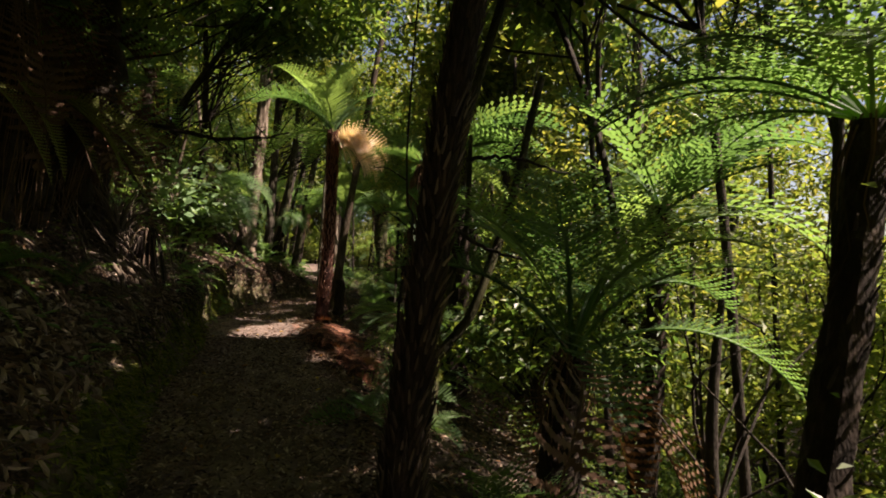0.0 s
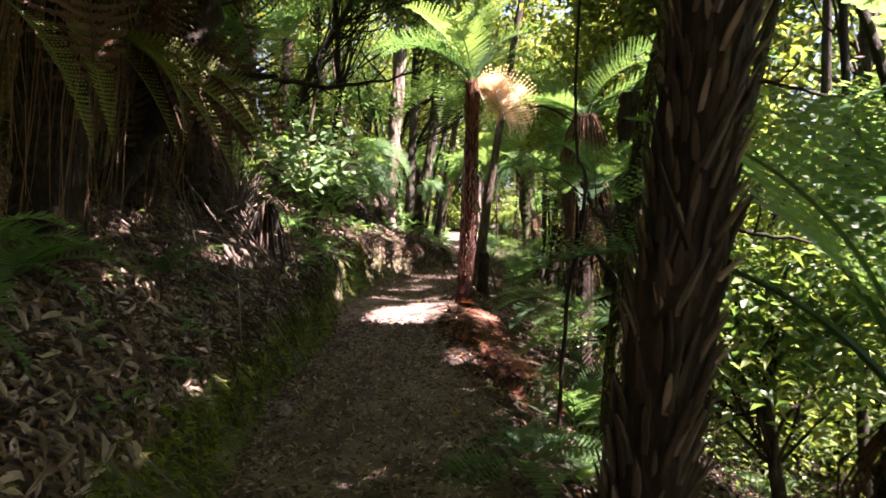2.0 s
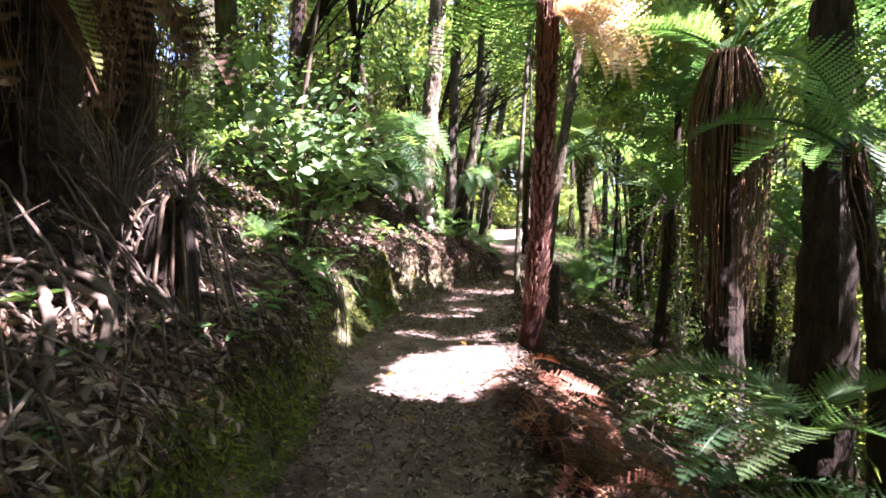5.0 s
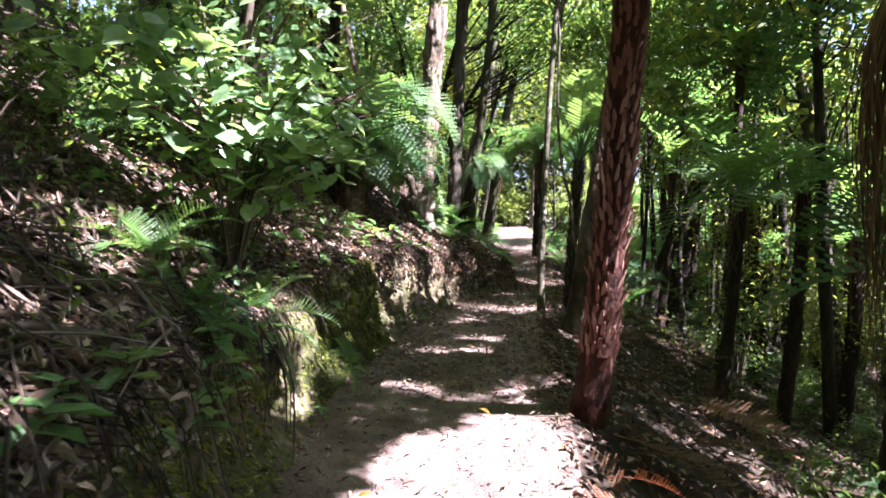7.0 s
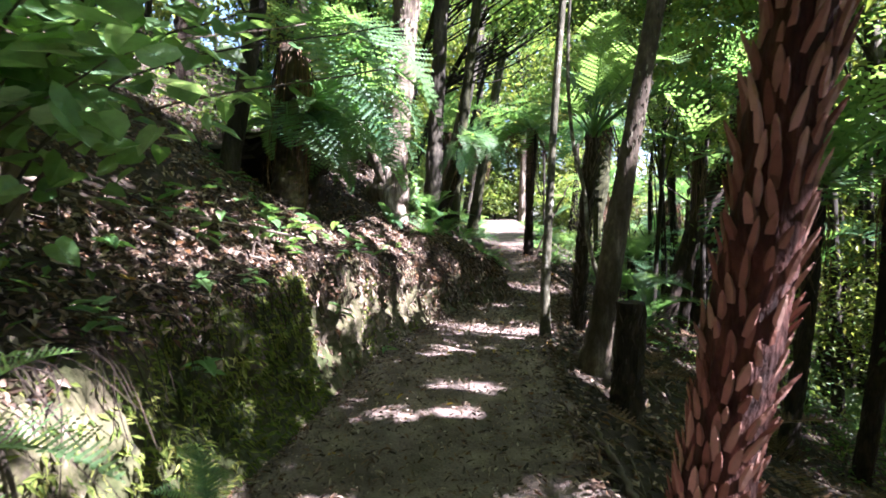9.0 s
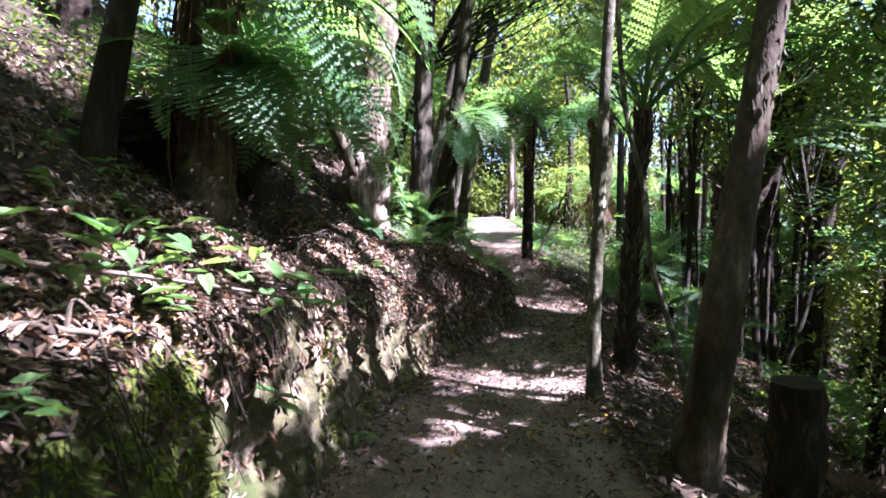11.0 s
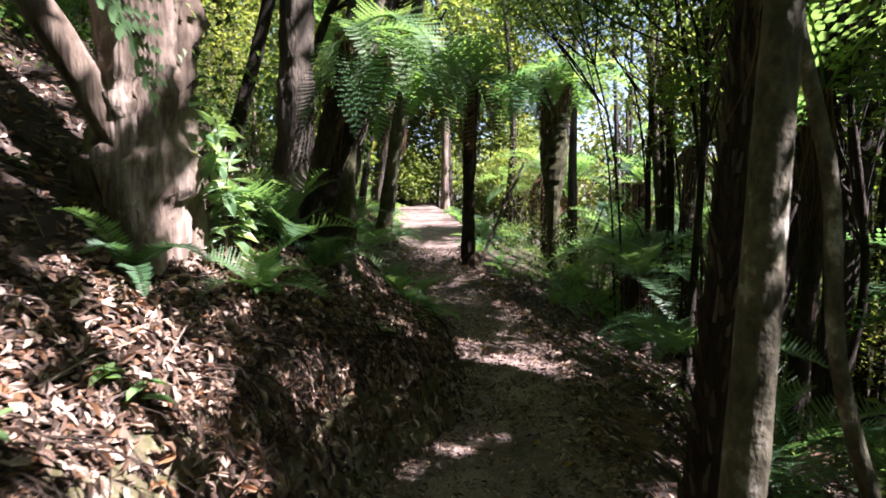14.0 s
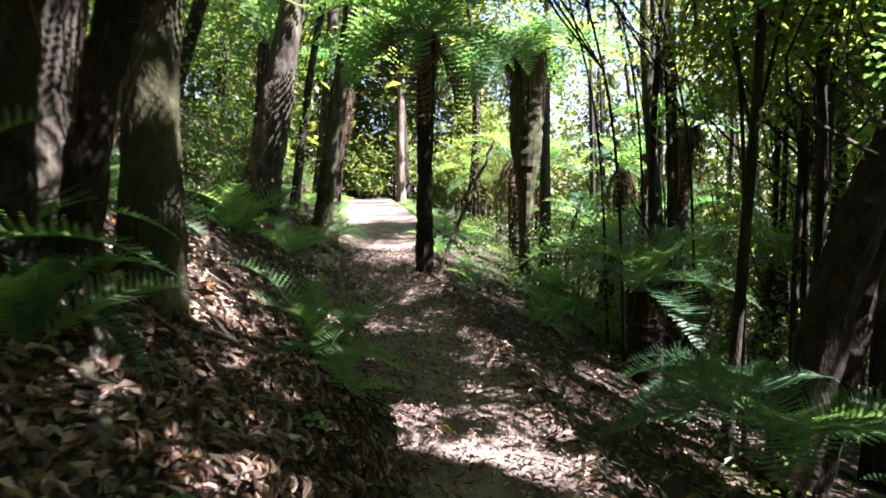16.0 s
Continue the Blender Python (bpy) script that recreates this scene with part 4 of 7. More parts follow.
stump = thing("fern_stump", "broken-off dark tree fern stump beside the path", "stump", (0.82, 12.95, z0(0.82, 12.95)))
b = Build()
tube(b, spline([(0, 0, 0), (0.01, 0, 0.4), (0.02, 0, 0.98)], 14), [0.14, 0.12, 0.115], 14, 0.16)
part("trunk", b.mesh("trunk", M_FERNTRUNK), stump)
for k in range(60):
    q, a = k / 60, k * 2.39996
    part("frond_stub", STUB_DARK, stump, m=Matrix.Translation((0.02 * q, 0, 0.05 + 0.85 * q)) @ Matrix.Rotation(a, 4, "Z") @ Matrix.Translation((0.105, 0, 0)) @ Matrix.Rotation(RNG.normal(0, 0.15), 4, "X") @ Matrix.Scale(0.8, 4))

# ---------------------------------------------------------------- single trees along the path
tree("slim_tree", "slim pale mottled tree at the path's edge", [(0.09, 14.75, z0(0.09, 14.75)), (0.08, 14.75, 0.8), (0.11, 14.75, 1.6), (0.17, 14.75, 3.1), (0.3, 14.8, 5.0), (0.6, 14.8, 8.0)], [0.052, 0.043, 0.041, 0.038, 0.03], [(0.8, 14.8, 8.2, 1.8, 1.2)], 5000, bark=M_MOTTLE)
tree("curved_stem", "thin pale stem curving up behind the slim tree", [(0.95, 15.2, z0(0.95, 15.2)), (0.8, 15.2, 0.5), (0.58, 15.2, 1.24), (0.52, 15.2, 1.84), (0.37, 15.2, 2.48), (0.29, 15.2, 3.5), (0.35, 15.2, 5.5)], [0.026, 0.024, 0.022, 0.017], [(0.4, 15.2, 6.0, 0.9, 0.7)], 1500, bark=M_MOTTLE, sides=8)
lean = tree("leaning_tree", "leaning smooth brown tree with peeling pale bark", [(0.58, 13.7, z0(0.58, 13.7)), (0.66, 13.7, 0.6), (0.78, 13.7, 1.52), (1.0, 13.75, 3.0), (1.4, 13.8, 5.5), (1.9, 13.9, 8.5)], [0.115, 0.088, 0.082, 0.08, 0.06], [(2.2, 14, 8.8, 2.4, 1.6)], 9000, bark=M_BROWN, ridge=0.06)
pale = tree("pale_tree", "tall pale tree with flaking bark on the bank", [(-2.3, 16.3, z0(-2.3, 16.3)), (-2.22, 16.3, 2.8), (-2.05, 16.3, 4.3), (-1.92, 16.3, 6.0), (-1.7, 16.4, 10)], [0.21, 0.185, 0.178, 0.165, 0.12], [(-2.0, 16.5, 10, 3.0, 1.8), (-3.6, 15.5, 8.5, 2.0, 1.2)], 13000, bark=M_PALE, rough=0.05, ridge=0.24)
b = Build()
tube(b, spline(np.array([(-2.24, 16.2, 1.9), (-2.5, 16.0, 2.55), (-2.9, 15.85, 3.3), (-3.4, 15.7, 4.6), (-3.7, 15.6, 6.5)]) - np.array(pale.location), 24), [0.085, 0.08, 0.07, 0.06, 0.04], 12, 0.06)
part("limb", b.mesh("limb", M_PALE, True), pale, "mossy stem forking from the trunk")
tree("twin_tree", "grey twin-stemmed tree at the top of the bank", [(-2.02, 17.85, z0(-2.02, 17.85)), (-1.97, 17.85, 2.4), (-1.9, 17.85, 4.0), (-1.7, 17.9, 9)], [0.14, 0.125, 0.12, 0.09], [(-1.4, 17.8, 9.5, 2.6, 1.6)], 9000, bark=M_BARK, rough=0.03, ridge=0.11)
tree("twin_tree", "mossy twin stem at the top of the bank", [(-1.66, 17.95, z0(-1.66, 17.95)), (-1.6, 17.95, 2.4), (-1.42, 17.95, 3.7), (-1.2, 18.0, 6), (-1.0, 18, 9)], [0.09, 0.08, 0.078, 0.06], [(-0.9, 18.2, 9.4, 1.8, 1.2)], 4000, bark=M_MOSSBARK, rough=0.03, ridge=0.1)
tree("thin_tree", "thin dark tree leaning over the path", [(-2.72, 26.6, z0(-2.72, 26.6)), (-2.6, 26.6, 1.98), (-2.1, 26.6, 4.9), (-1.63, 26.6, 7.7), (-1.4, 26.6, 10)], [0.15, 0.14, 0.12, 0.1], [(-1.4, 26.6, 10.2, 2.2, 1.2)], 6000, bark=M_MOSSBARK, ridge=0.08)
tree("grey_tree", "grey leaning tree above the path", [(-3.4, 24.8, z0(-3.4, 24.8)), (-3.05, 24.8, 2.9), (-2.7, 24.8, 4.7), (-2.0, 24.8, 8.5)], [0.24, 0.19, 0.17, 0.12], [(-1.9, 25, 9, 3.0, 1.8)], 9000, bark=M_BARK, ridge=0.1)
tree("grey_tree", "grey leaning tree above the path", [(-3.65, 31.0, z0(-3.65, 31.0)), (-3.4, 31, 3.8), (-3.15, 31, 6.7), (-3, 31, 10)], [0.17, 0.14, 0.13, 0.1], [(-3, 31, 10, 3.0, 1.8)], 8000, bark=M_BARK)
mossy = tree("mossy_tree", "crooked mossy tree with bare dark boughs", [(2.6, 4.73, z0(2.6, 4.73)), (2.64, 4.73, 0.5), (2.72, 4.73, 1.25), (2.79, 4.73, 1.87), (3.0, 4.75, 2.9), (3.6, 4.9, 5.0), (4.0, 5, 6.5)], [0.06, 0.055, 0.05, 0.045, 0.03], [(4.6, 4.8, 6.2, 2.0, 1.0)], 7000, bark=M_MOSSBARK, rough=0.03, ridge=0.12)
b = Build()
for pts_, rr_ in (([(2.66, 4.7, 0.2), (2.9, 4.65, 0.5), (3.06, 4.6, 0.78), (3.24, 4.6, 1.28), (3.4, 4.62, 1.77), (3.75, 4.7, 3.2)], [0.055, 0.05, 0.045, 0.035]), ([(2.66, 4.75, 0.5), (2.82, 4.8, 1.0), (2.98, 4.85, 1.6), (3.02, 4.9, 2.6)], [0.035, 0.03, 0.022])):
    b = Build()
    tube(b, spline(np.array(pts_) - np.array(mossy.location), 30), rr_, 12, 0.14)
    part("limb", b.mesh("limb", M_MOSSBARK, True), mossy, "mossy forking stem")
b = Build()
n = 2600
zz = RNG.uniform(0.0, 2.9, n)
cx = np.where(RNG.random(n) < 0.5, np.interp(zz, [0, 0.5, 1.25, 1.87, 2.9], [2.62, 2.64, 2.72, 2.79, 3.0]), np.interp(zz, [0.2, 0.5, 0.78, 1.28, 1.77, 2.9], [2.66, 2.9, 3.06, 3.24, 3.4, 3.7]))
a = RNG.uniform(0, 6.28, n)
p = np.stack([cx + 0.055 * np.cos(a), 4.7 + 0.055 * np.sin(a), zz], -1)
leaves(b, p - np.array(mossy.location), np.stack([0.6 * np.cos(a), 0.6 * np.sin(a), RNG.normal(-0.8, 0.5, n)], -1), np.stack([np.cos(a), np.sin(a), 0.4 + 0 * a], -1), RNG.uniform(0.02, 0.07, n), RNG.uniform(0.006, 0.02, n))
part("moss", b.mesh("moss", M_MOSSF), mossy, "shaggy moss on the stems", kind="stuff")
tree("thin_tree", "thin tree on the slope below the path", [(3.5, 25.9, z0(3.5, 25.9)), (3.4, 25.9, 1.2), (3.1, 25.9, 4.5), (3.2, 26, 8)], [0.11, 0.09, 0.08, 0.05], [(3.2, 26, 8, 2.4, 1.6)], 7000, bark=M_BARK)
tree("thin_tree", "thin dark tree on the slope below the path", [(2.1, 20.7, z0(2.1, 20.7)), (2.2, 20.7, 1.5), (2.25, 20.7, 3.3), (2.2, 20.7, 6.5)], [0.045, 0.038, 0.034, 0.025], [(2.4, 20.8, 6.4, 1.6, 2.0), (1.9, 20.5, 4.6, 1.0, 0.7)], 9000, bark=M_DARKBARK)

# ---------------------------------------------------------------- the forest round about
n = 0
FOREST = [  # x, y, height, trunk radius, crown radius, crown half height
    (8.2, 12.5, 11, .2, 3.0, 2.5), (5.2, 12.0, 8.5, .13, 2.3, 1.8), (7.4, 15.0, 10, .18, 3.0, 2.4), (5.0, 17.0, 8, .13, 2.2, 1.8),
    (8.5, 20.0, 11, .2, 3.2, 2.6), (11.5, 14.0, 12, .2, 3.4, 2.8), (11.5, 21.0, 12, .2, 3.4, 2.8), (9.2, 26.5, 11, .2, 3.0, 2.6), (10.5, 32.0, 12, .2, 3.4, 2.8),
    (-3.6, 1.0, 8, .18, 2.6, 2.0), (-4.6, 6.0, 8, .18, 2.6, 2.0), (-4.0, 11.5, 7.5, .16, 2.4, 2.0), (-6.2, 14.0, 9, .2, 3.0, 2.2), (-5.6, 19.5, 8, .18, 2.8, 2.0), (-6.0, 26.0, 9, .2, 3.0, 2.2), (-5.5, 34.0, 9, .2, 3.2, 2.4), (-1.8, 39.0, 9, .2, 3.4, 2.6), (0.8, 41.0, 9, .2, 3.2, 2.6),
    (-8.5, 8.0, 10, .2, 3.2, 2.4), (-9.0, 21.0, 10, .2, 3.2, 2.4), (3.0, -7.0, 9, .18, 3.0, 2.2), (-1.5, -6.0, 9, .18, 3.0, 2.2), (6.5, -9.0, 9, .18, 3.0, 2.2),
]
for x, y, h, r, cr, ch in FOREST:
    zb = z0(x, y)
    lx_, ly_ = RNG.normal(0, 0.5, 2)
    zt = zb + h
    balls = [(x + lx_ + 0.3, y + ly_, zt, cr, ch), (x + lx_ - cr * 0.5, y + ly_ + 0.6, zt - ch * 0.9, cr * 0.7, ch * 0.6), (x + lx_ + cr * 0.4, y + ly_ - 0.8, zt - ch * 1.1, cr * 0.7, ch * 0.6)]
    tree("forest_tree", "tall small-leaved forest tree", [(x, y, zb), (x + lx_ * 0.3, y + ly_ * 0.3, zb + h * 0.4), (x + lx_, y + ly_, zt)], [r, r * 0.8, r * 0.45], balls, 5200, ln=0.235, wd=0.11, bark=[M_BARK, M_DARKBARK, M_MOSSBARK][n % 3], leaf=[M_LEAF, M_LEAF2][n % 2], limbs=6)
    n += 1

# dense crowns spread over the path, mostly unseen, added to block sun and sky
SPREAD = [  # foot x, y, crown x, y, z, radius, half height, leaves
    (5.2, -2.6, 4.0, -2.6, 4.9, 1.9, 0.8, 9000), (5.3, 0.6, 4.0, 0.4, 5.0, 1.9, 0.8, 10000), (5.4, 3.6, 4.0, 3.4, 5.2, 1.9, 0.8, 10000), (5.2, 6.4, 4.0, 5.8, 5.6, 1.8, 0.8, 9000),
    (-2.5, -1.4, 1.6, -1.2, 5.6, 2.2, 0.8, 9000), (-2.6, 2.0, 1.6, 1.9, 5.8, 2.2, 0.8, 9000), (-2.9, 5.2, 1.4, 4.9, 6.0, 2.1, 0.8, 9000), (-3.2, 8.2, 0.7, 7.6, 6.4, 2.1, 0.8, 8000),
    (2.0, -8.0, 1.8, -4.4, 5.4, 2.2, 0.8, 8000), (6.0, -6.5, 4.8, -5.6, 5.0, 2.2, 0.8, 8000), (-2.8, -4.6, -1.2, -3.6, 5.4, 2.2, 0.8, 8000),
    (6.2, 20.6, 5.4, 20.4, 5.0, 2.0, 1.4, 8000), (7.4, 23.6, 6.6, 23.2, 5.2, 2.2, 1.6, 8000), (3.2, 24.6, 2.6, 24.8, 7.6, 1.8, 0.9, 5000),
    (5.4, 11.2, 4.2, 11.0, 6.4, 2.2, 1.0, 14000), (-3.4, 11.6, 0.6, 11.4, 6.8, 2.2, 0.9, 8000), (4.4, 15.6, 3.2, 14.8, 6.6, 2.2, 1.0, 9000), (4.8, 18.6, 3.4, 18.4, 6.6, 2.2, 1.0, 9000), (-3.6, 20.2, 0.2, 17.8, 7.4, 2.2, 0.9, 8000), (5.0, 22.6, 4.6, 22.0, 6.0, 2.2, 1.2, 9000), (6.6, 25.6, 6.0, 25.4, 6.2, 2.2, 1.4, 8000), (-3.8, 22.4, 0.4, 21.4, 6.8, 2.0, 0.9, 7000), (4.4, 28.5, 4.6, 28.6, 8.2, 2.0, 1.2, 6000),
    (-3.4, 27.2, -0.6, 26.4, 8.2, 2.2, 0.9, 7000), (7.4, 27.4, 6.6, 28.2, 5.6, 2.4, 2.2, 9000), (8.6, 31.5, 7.6, 31.5, 5.0, 2.6, 2.6, 9000), (5.0, 34.5, 4.6, 34.5, 5.4, 2.4, 2.2, 8000), (-3.0, 13.2, -1.0, 10.6, 7.0, 1.8, 0.8, 7000), (-4.4, 7.0, -2.6, 7.4, 5.8, 1.7, 0.8, 6000), (6.4, 9.6, 5.3, 8.7, 6.7, 1.5, 0.7, 9000), (7.8, 6.6, 7.0, 6.3, 6.2, 1.4, 0.6, 2600), (5.8, 25.0, 5.2, 24.2, 7.8, 2.0, 1.2, 7000), (5.5, 2.6, 4.95, 2.2, 4.1, 0.6, 0.3, 2400), (7.4, 19.2, 6.8, 18.8, 6.0, 1.3, 0.8, 4000), (4.9, 10.9, 4.3, 10.1, 5.5, 0.8, 0.4, 3500), (5.0, 5.2, 3.2, 6.9, 6.3, 1.3, 0.7, 3800),
    (-4.2, 5.0, -1.9, 5.2, 5.0, 1.7, 0.7, 9000), 
]
for fx_, fy_, cx_, cy_, cz_, cr, ch, cnt in SPREAD:
    zb = z0(fx_, fy_)
    tree("forest_tree", "spreading small-leaved tree, added mostly out of view to shade the path", [(fx_, fy_, zb), (fx_ * 0.8 + cx_ * 0.2, fy_, zb * 0.5 + cz_ * 0.5), (cx_ * 0.6 + fx_ * 0.4, cy_, cz_)], [0.04, 0.035, 0.025] if cy_ < 7 and fx_ > 4 else [0.075, 0.06, 0.03], [(cx_, cy_, cz_, cr, ch), (cx_ * 0.8 + fx_ * 0.2, cy_ + 0.8, cz_ - 0.4, cr * 0.7, ch * 0.7)], int(cnt * (0.5 if cy_ < 17 else 0.6)), ln=0.225 if cy_ < 17 else 0.17, wd=0.12 if cy_ < 17 else 0.09, bark=M_DARKBARK, leaf=[M_LEAF, M_LEAF2][n % 2], limbs=6)
    n += 1

# understorey: leafy young trees and shrubs, built four times and set out by copies
def shrub(label, h, w, count, ln, wd, leaf, shape="plain", stems=6):
    top = thing("shrub", label, "shrub", (0, 0, 0), "undergrowth shrubs")
    b, lb = Build(), Build()
    ends = []
    for k in range(stems):
        a, rr = RNG.uniform(0, 6.28), w * RNG.uniform(0.2, 0.9)
        e = np.array([math.cos(a) * rr, math.sin(a) * rr, h * RNG.uniform(0.6, 1.0)])
        line = spline([(0, 0, -0.1), e * [0.3, 0.3, 0.5] + RNG.normal(0, 0.05, 3), e], 10)
        tube(b, line, [0.012 + 0.006 * h, 0.008, 0.003], 5, cap=False)
        ends += [line[6], line[8], line[9]]
    ends = np.array(ends)
    c = np.repeat(ends, max(1, count // len(ends)), 0)
    c = c + RNG.normal(0, 1, c.shape) * [w * 0.28, w * 0.28, h * 0.13]
    c[:, 2] = np.maximum(c[:, 2], 0.05)
    k = len(c)
    leaves(lb, c, ball(k, 0.5) - [0, 0, 0.2], ball(k) * 0.55 + [0, 0, 1], RNG.uniform(0.7, 1.3, k) * ln, RNG.uniform(0.8, 1.2, k) * wd, shape)
    part("stem", b.mesh("stem", M_TWIG), top)
    part("foliage", lb.mesh("foliage", leaf), top, kind="stuff")
    return top


kinds = [shrub("small-leaved green shrub on the forest floor", 1.7, 0.8, 850, 0.078, 0.04, M_LEAF), shrub("tall loose olive-green shrub", 2.8, 1.0, 1200, 0.095, 0.045, M_LEAF2), shrub("low glossy-leaved shrub on the forest floor", 0.8, 0.6, 700, 0.08, 0.04, M_LEAF), shrub("young tree with fine drooping foliage", 3.8, 1.3, 1700, 0.11, 0.04, M_LEAF2)]
spots = []
SR = np.random.default_rng(5)
for k in range(105):
    right = SR.random() < 0.66
    y = SR.uniform(-2, 34)
    d = SR.uniform(0.9, 9.5) if right else SR.uniform(0.9, 6)
    x = float(right_edge(y)) + d if right else float(left_edge(y)) - FACE - d
    if not right and 11 < y < 17.5 and d < 2.0:
        continue
    if right and 10.5 < y < 22 and d < 2.6:
        continue
    if right and y < 8.5 and d < 1.6:
        continue
    if (not right) and y < 8 and d < 2.2:
        continue
    spots.append((x, y, right, d))
used = set()
for x, y, right, d in spots:
    i = int(SR.integers(0, 4)) if d > 2.2 else int(SR.choice([0, 2]))
    m = pose(x, y, z0(x, y), 0, 0, SR.uniform(0, 360))
    if math.hypot(x - 2.0, y - 22.5) < 1.7:
        continue
    if i in used:
        copy_thing(kinds[i], m)
    else:
        kinds[i].matrix_basis = m
        used.add(i)

# young trees with foliage down to the ground, behind the first trunks
YR = np.random.default_rng(15)
YOUNG = []
for k in range(400):
    right = YR.random() < 0.62
    y = YR.uniform(-5, 36)
    if right:
        d = YR.uniform(2.4, 13)
        if 9.5 < y < 23 and d < 4.3:
            continue
        x = float(right_edge(y)) + d
    else:
        d = YR.uniform(2.2, 9)
        if 10.5 < y < 18 and d < 3.0:
            continue
        x = float(left_edge(y)) - FACE - d
    if any((x - a) ** 2 + (y - b_) ** 2 < 1.9 for a, b_, _, _ in YOUNG):
        continue
    YOUNG.append((x, y, d, right))
    if len(YOUNG) >= 100:
        break
YOUNG += [(x, y, 8.0, True) for x, y in ((-6, 39), (-4.2, 42), (-2.6, 43.5), (-0.8, 38), (1.2, 40), (3, 38), (5, 41), (-8, 43), (0.4, 44), (-5, 45))]
for k, (x, y, d, right) in enumerate(YOUNG):
    zb = z0(x, y)
    h = YR.uniform(4.2, 7.0)
    if right and (y < 11 or (y > 24 and d < 5)):
        h = max(2.2, min(h + 1.5, (1.3 + 0.5 * (x - 5) if y < 6 else 2.4 + 0.65 * (x - 5)) - zb))
    big = d > 6.5
    balls = [(x + YR.normal(0, 0.3), y + YR.normal(0, 0.3), zb + h * f, w, h * 0.16) for f, w in (((0.7, 1.3), (0.95, 1.1)) if right and y < 7 and d < 6 else ((0.22, 1.0), (0.45, 1.3), (0.7, 1.3), (0.95, 0.9)))]
    tree("young_tree", "leafy young forest tree with foliage to the ground", [(x, y, zb), (x + YR.normal(0, 0.2), y, zb + h * 0.5), (x + YR.normal(0, 0.3), y, zb + h)], [0.05, 0.04, 0.015], balls, 1800 if big else (3600 if right and y < 12 else 2700), ln=0.22 if big else 0.132, wd=0.105 if big else 0.058, bark=M_DARKBARK, leaf=M_LEAF_LIT if right and y < 12 and k % 3 else [M_LEAF, M_LEAF2][k % 2], limbs=3, group="young trees", sides=7, clump=0.24)

# leafy trees with hanging foliage beside the path's far half
for k, (x, y, zc) in enumerate([(2.9, 19.4, 3.4), (3.9, 20.6, 3.9), (4.1, 22.6, 4.0), (2.8, 23.6, 4.4), (5.0, 24.2, 4.2), (3.6, 17.6, 4.0), (6.4, 26.0, 4.4), (3.5, 20.3, 2.9), (4.4, 21.8, 3.0), (4.3, 23.2, 3.2), (6.8, 24.2, 3.8), (3.1, 21.2, 4.8)]):
    zb = z0(x, y)
    tree("young_tree", "slender tree with hanging fine foliage", [(x, y, zb), (x + YR.normal(0, 0.15), y, zb * 0.5 + zc * 0.5), (x + YR.normal(0, 0.25), y, zc + 1.2)], [0.05, 0.04, 0.02], [(x + 0.2, y, zc, 1.2, 0.9), (x - 0.5, y + 0.4, zc + 0.8, 1.0, 0.7), (x + 0.6, y - 0.5, zc + 0.6, 1.1, 0.8)], 5600, ln=0.14, wd=0.055, bark=M_DARKBARK, leaf=M_LEAF, limbs=2, group="young trees", sides=7, clump=0.26, gaps=x < 4.8)

# far woods that close the view all round
b = Build()
WR = np.random.default_rng(9)
cl = []
for k in range(3600):
    a, rad_ = WR.uniform(0, 2 * np.pi), WR.uniform(13, 34)
    x, y = 1 + rad_ * math.cos(a), 14 + rad_ * 1.2 * math.sin(a)
    if y > 30 and abs(x - float(left_edge(y) + right_edge(y)) / 2) < 1.8 and y < 38:
        continue
    top_ = 12 if x < 6 else 7.0
    if x > 4 and rad_ < 17 and y < 11:
        continue
    cl.append((x, y, float(ground_z(x, y)) + WR.uniform(0.2, top_), WR.uniform(0.7, 1.6)))
for k in range(1500):
    x, y = WR.uniform(-10, 17), WR.uniform(32, 46)
    if abs(x - float(left_edge(y) + right_edge(y)) / 2) < 2.0 and y < 40:
        continue
    cl.append((x, y, float(ground_z(x, y)) + WR.uniform(0.2, 11), WR.uniform(0.6, 1.3)))
for k in range(520):  # the valley woods beside the far path
    x, y = WR.uniform(10, 20), WR.uniform(14, 34)
    cl.append((x, y, WR.uniform(-3, 8.5), WR.uniform(0.8, 1.4)))
for k in range(420):  # the high crowns beyond the far path
    x, y = WR.uniform(-9, 13), WR.uniform(40, 48)
    cl.append((x, y, WR.uniform(6.5, 16), WR.uniform(0.8, 1.4)))
for k in range(450):
    x, y = WR.uniform(-10, 2), WR.uniform(41, 47)
    cl.append((x, y, float(ground_z(x, y)) + WR.uniform(0.2, 8), WR.uniform(0.6, 1.1)))
for k in range(460):  # woods added unseen behind the start of the path to cut sky light
    a, rad_ = WR.uniform(-170, -22), WR.uniform(9, 13)
    x, y = 1 + rad_ * math.cos(radians(a)), 5 + rad_ * math.sin(radians(a))
    cl.append((x, y, float(ground_z(x, y)) + WR.uniform(0.1, 1.0) * float(np.interp(a, [-60, -45, -25], [9.0, 6.5, 4.5])), WR.uniform(0.7, 1.3)))
for k in range(620):  # the far side of the valley
    x, y = WR.uniform(13, 22), WR.uniform(-8, 15)
    cl.append((x, y, WR.uniform(-4, 6.5), WR.uniform(0.8, 1.5)))
cl = np.array(cl)
per = 34
c = np.repeat(cl[:, :3], per, 0) + WR.normal(0, 1, (len(cl) * per, 3)) * np.repeat(cl[:, 3:], per, 0) * [0.7, 0.7, 0.6]
c = c[clear_way(c) & ~((c[:, 1] > 24) & fleck_gap(c))]
k = len(c)
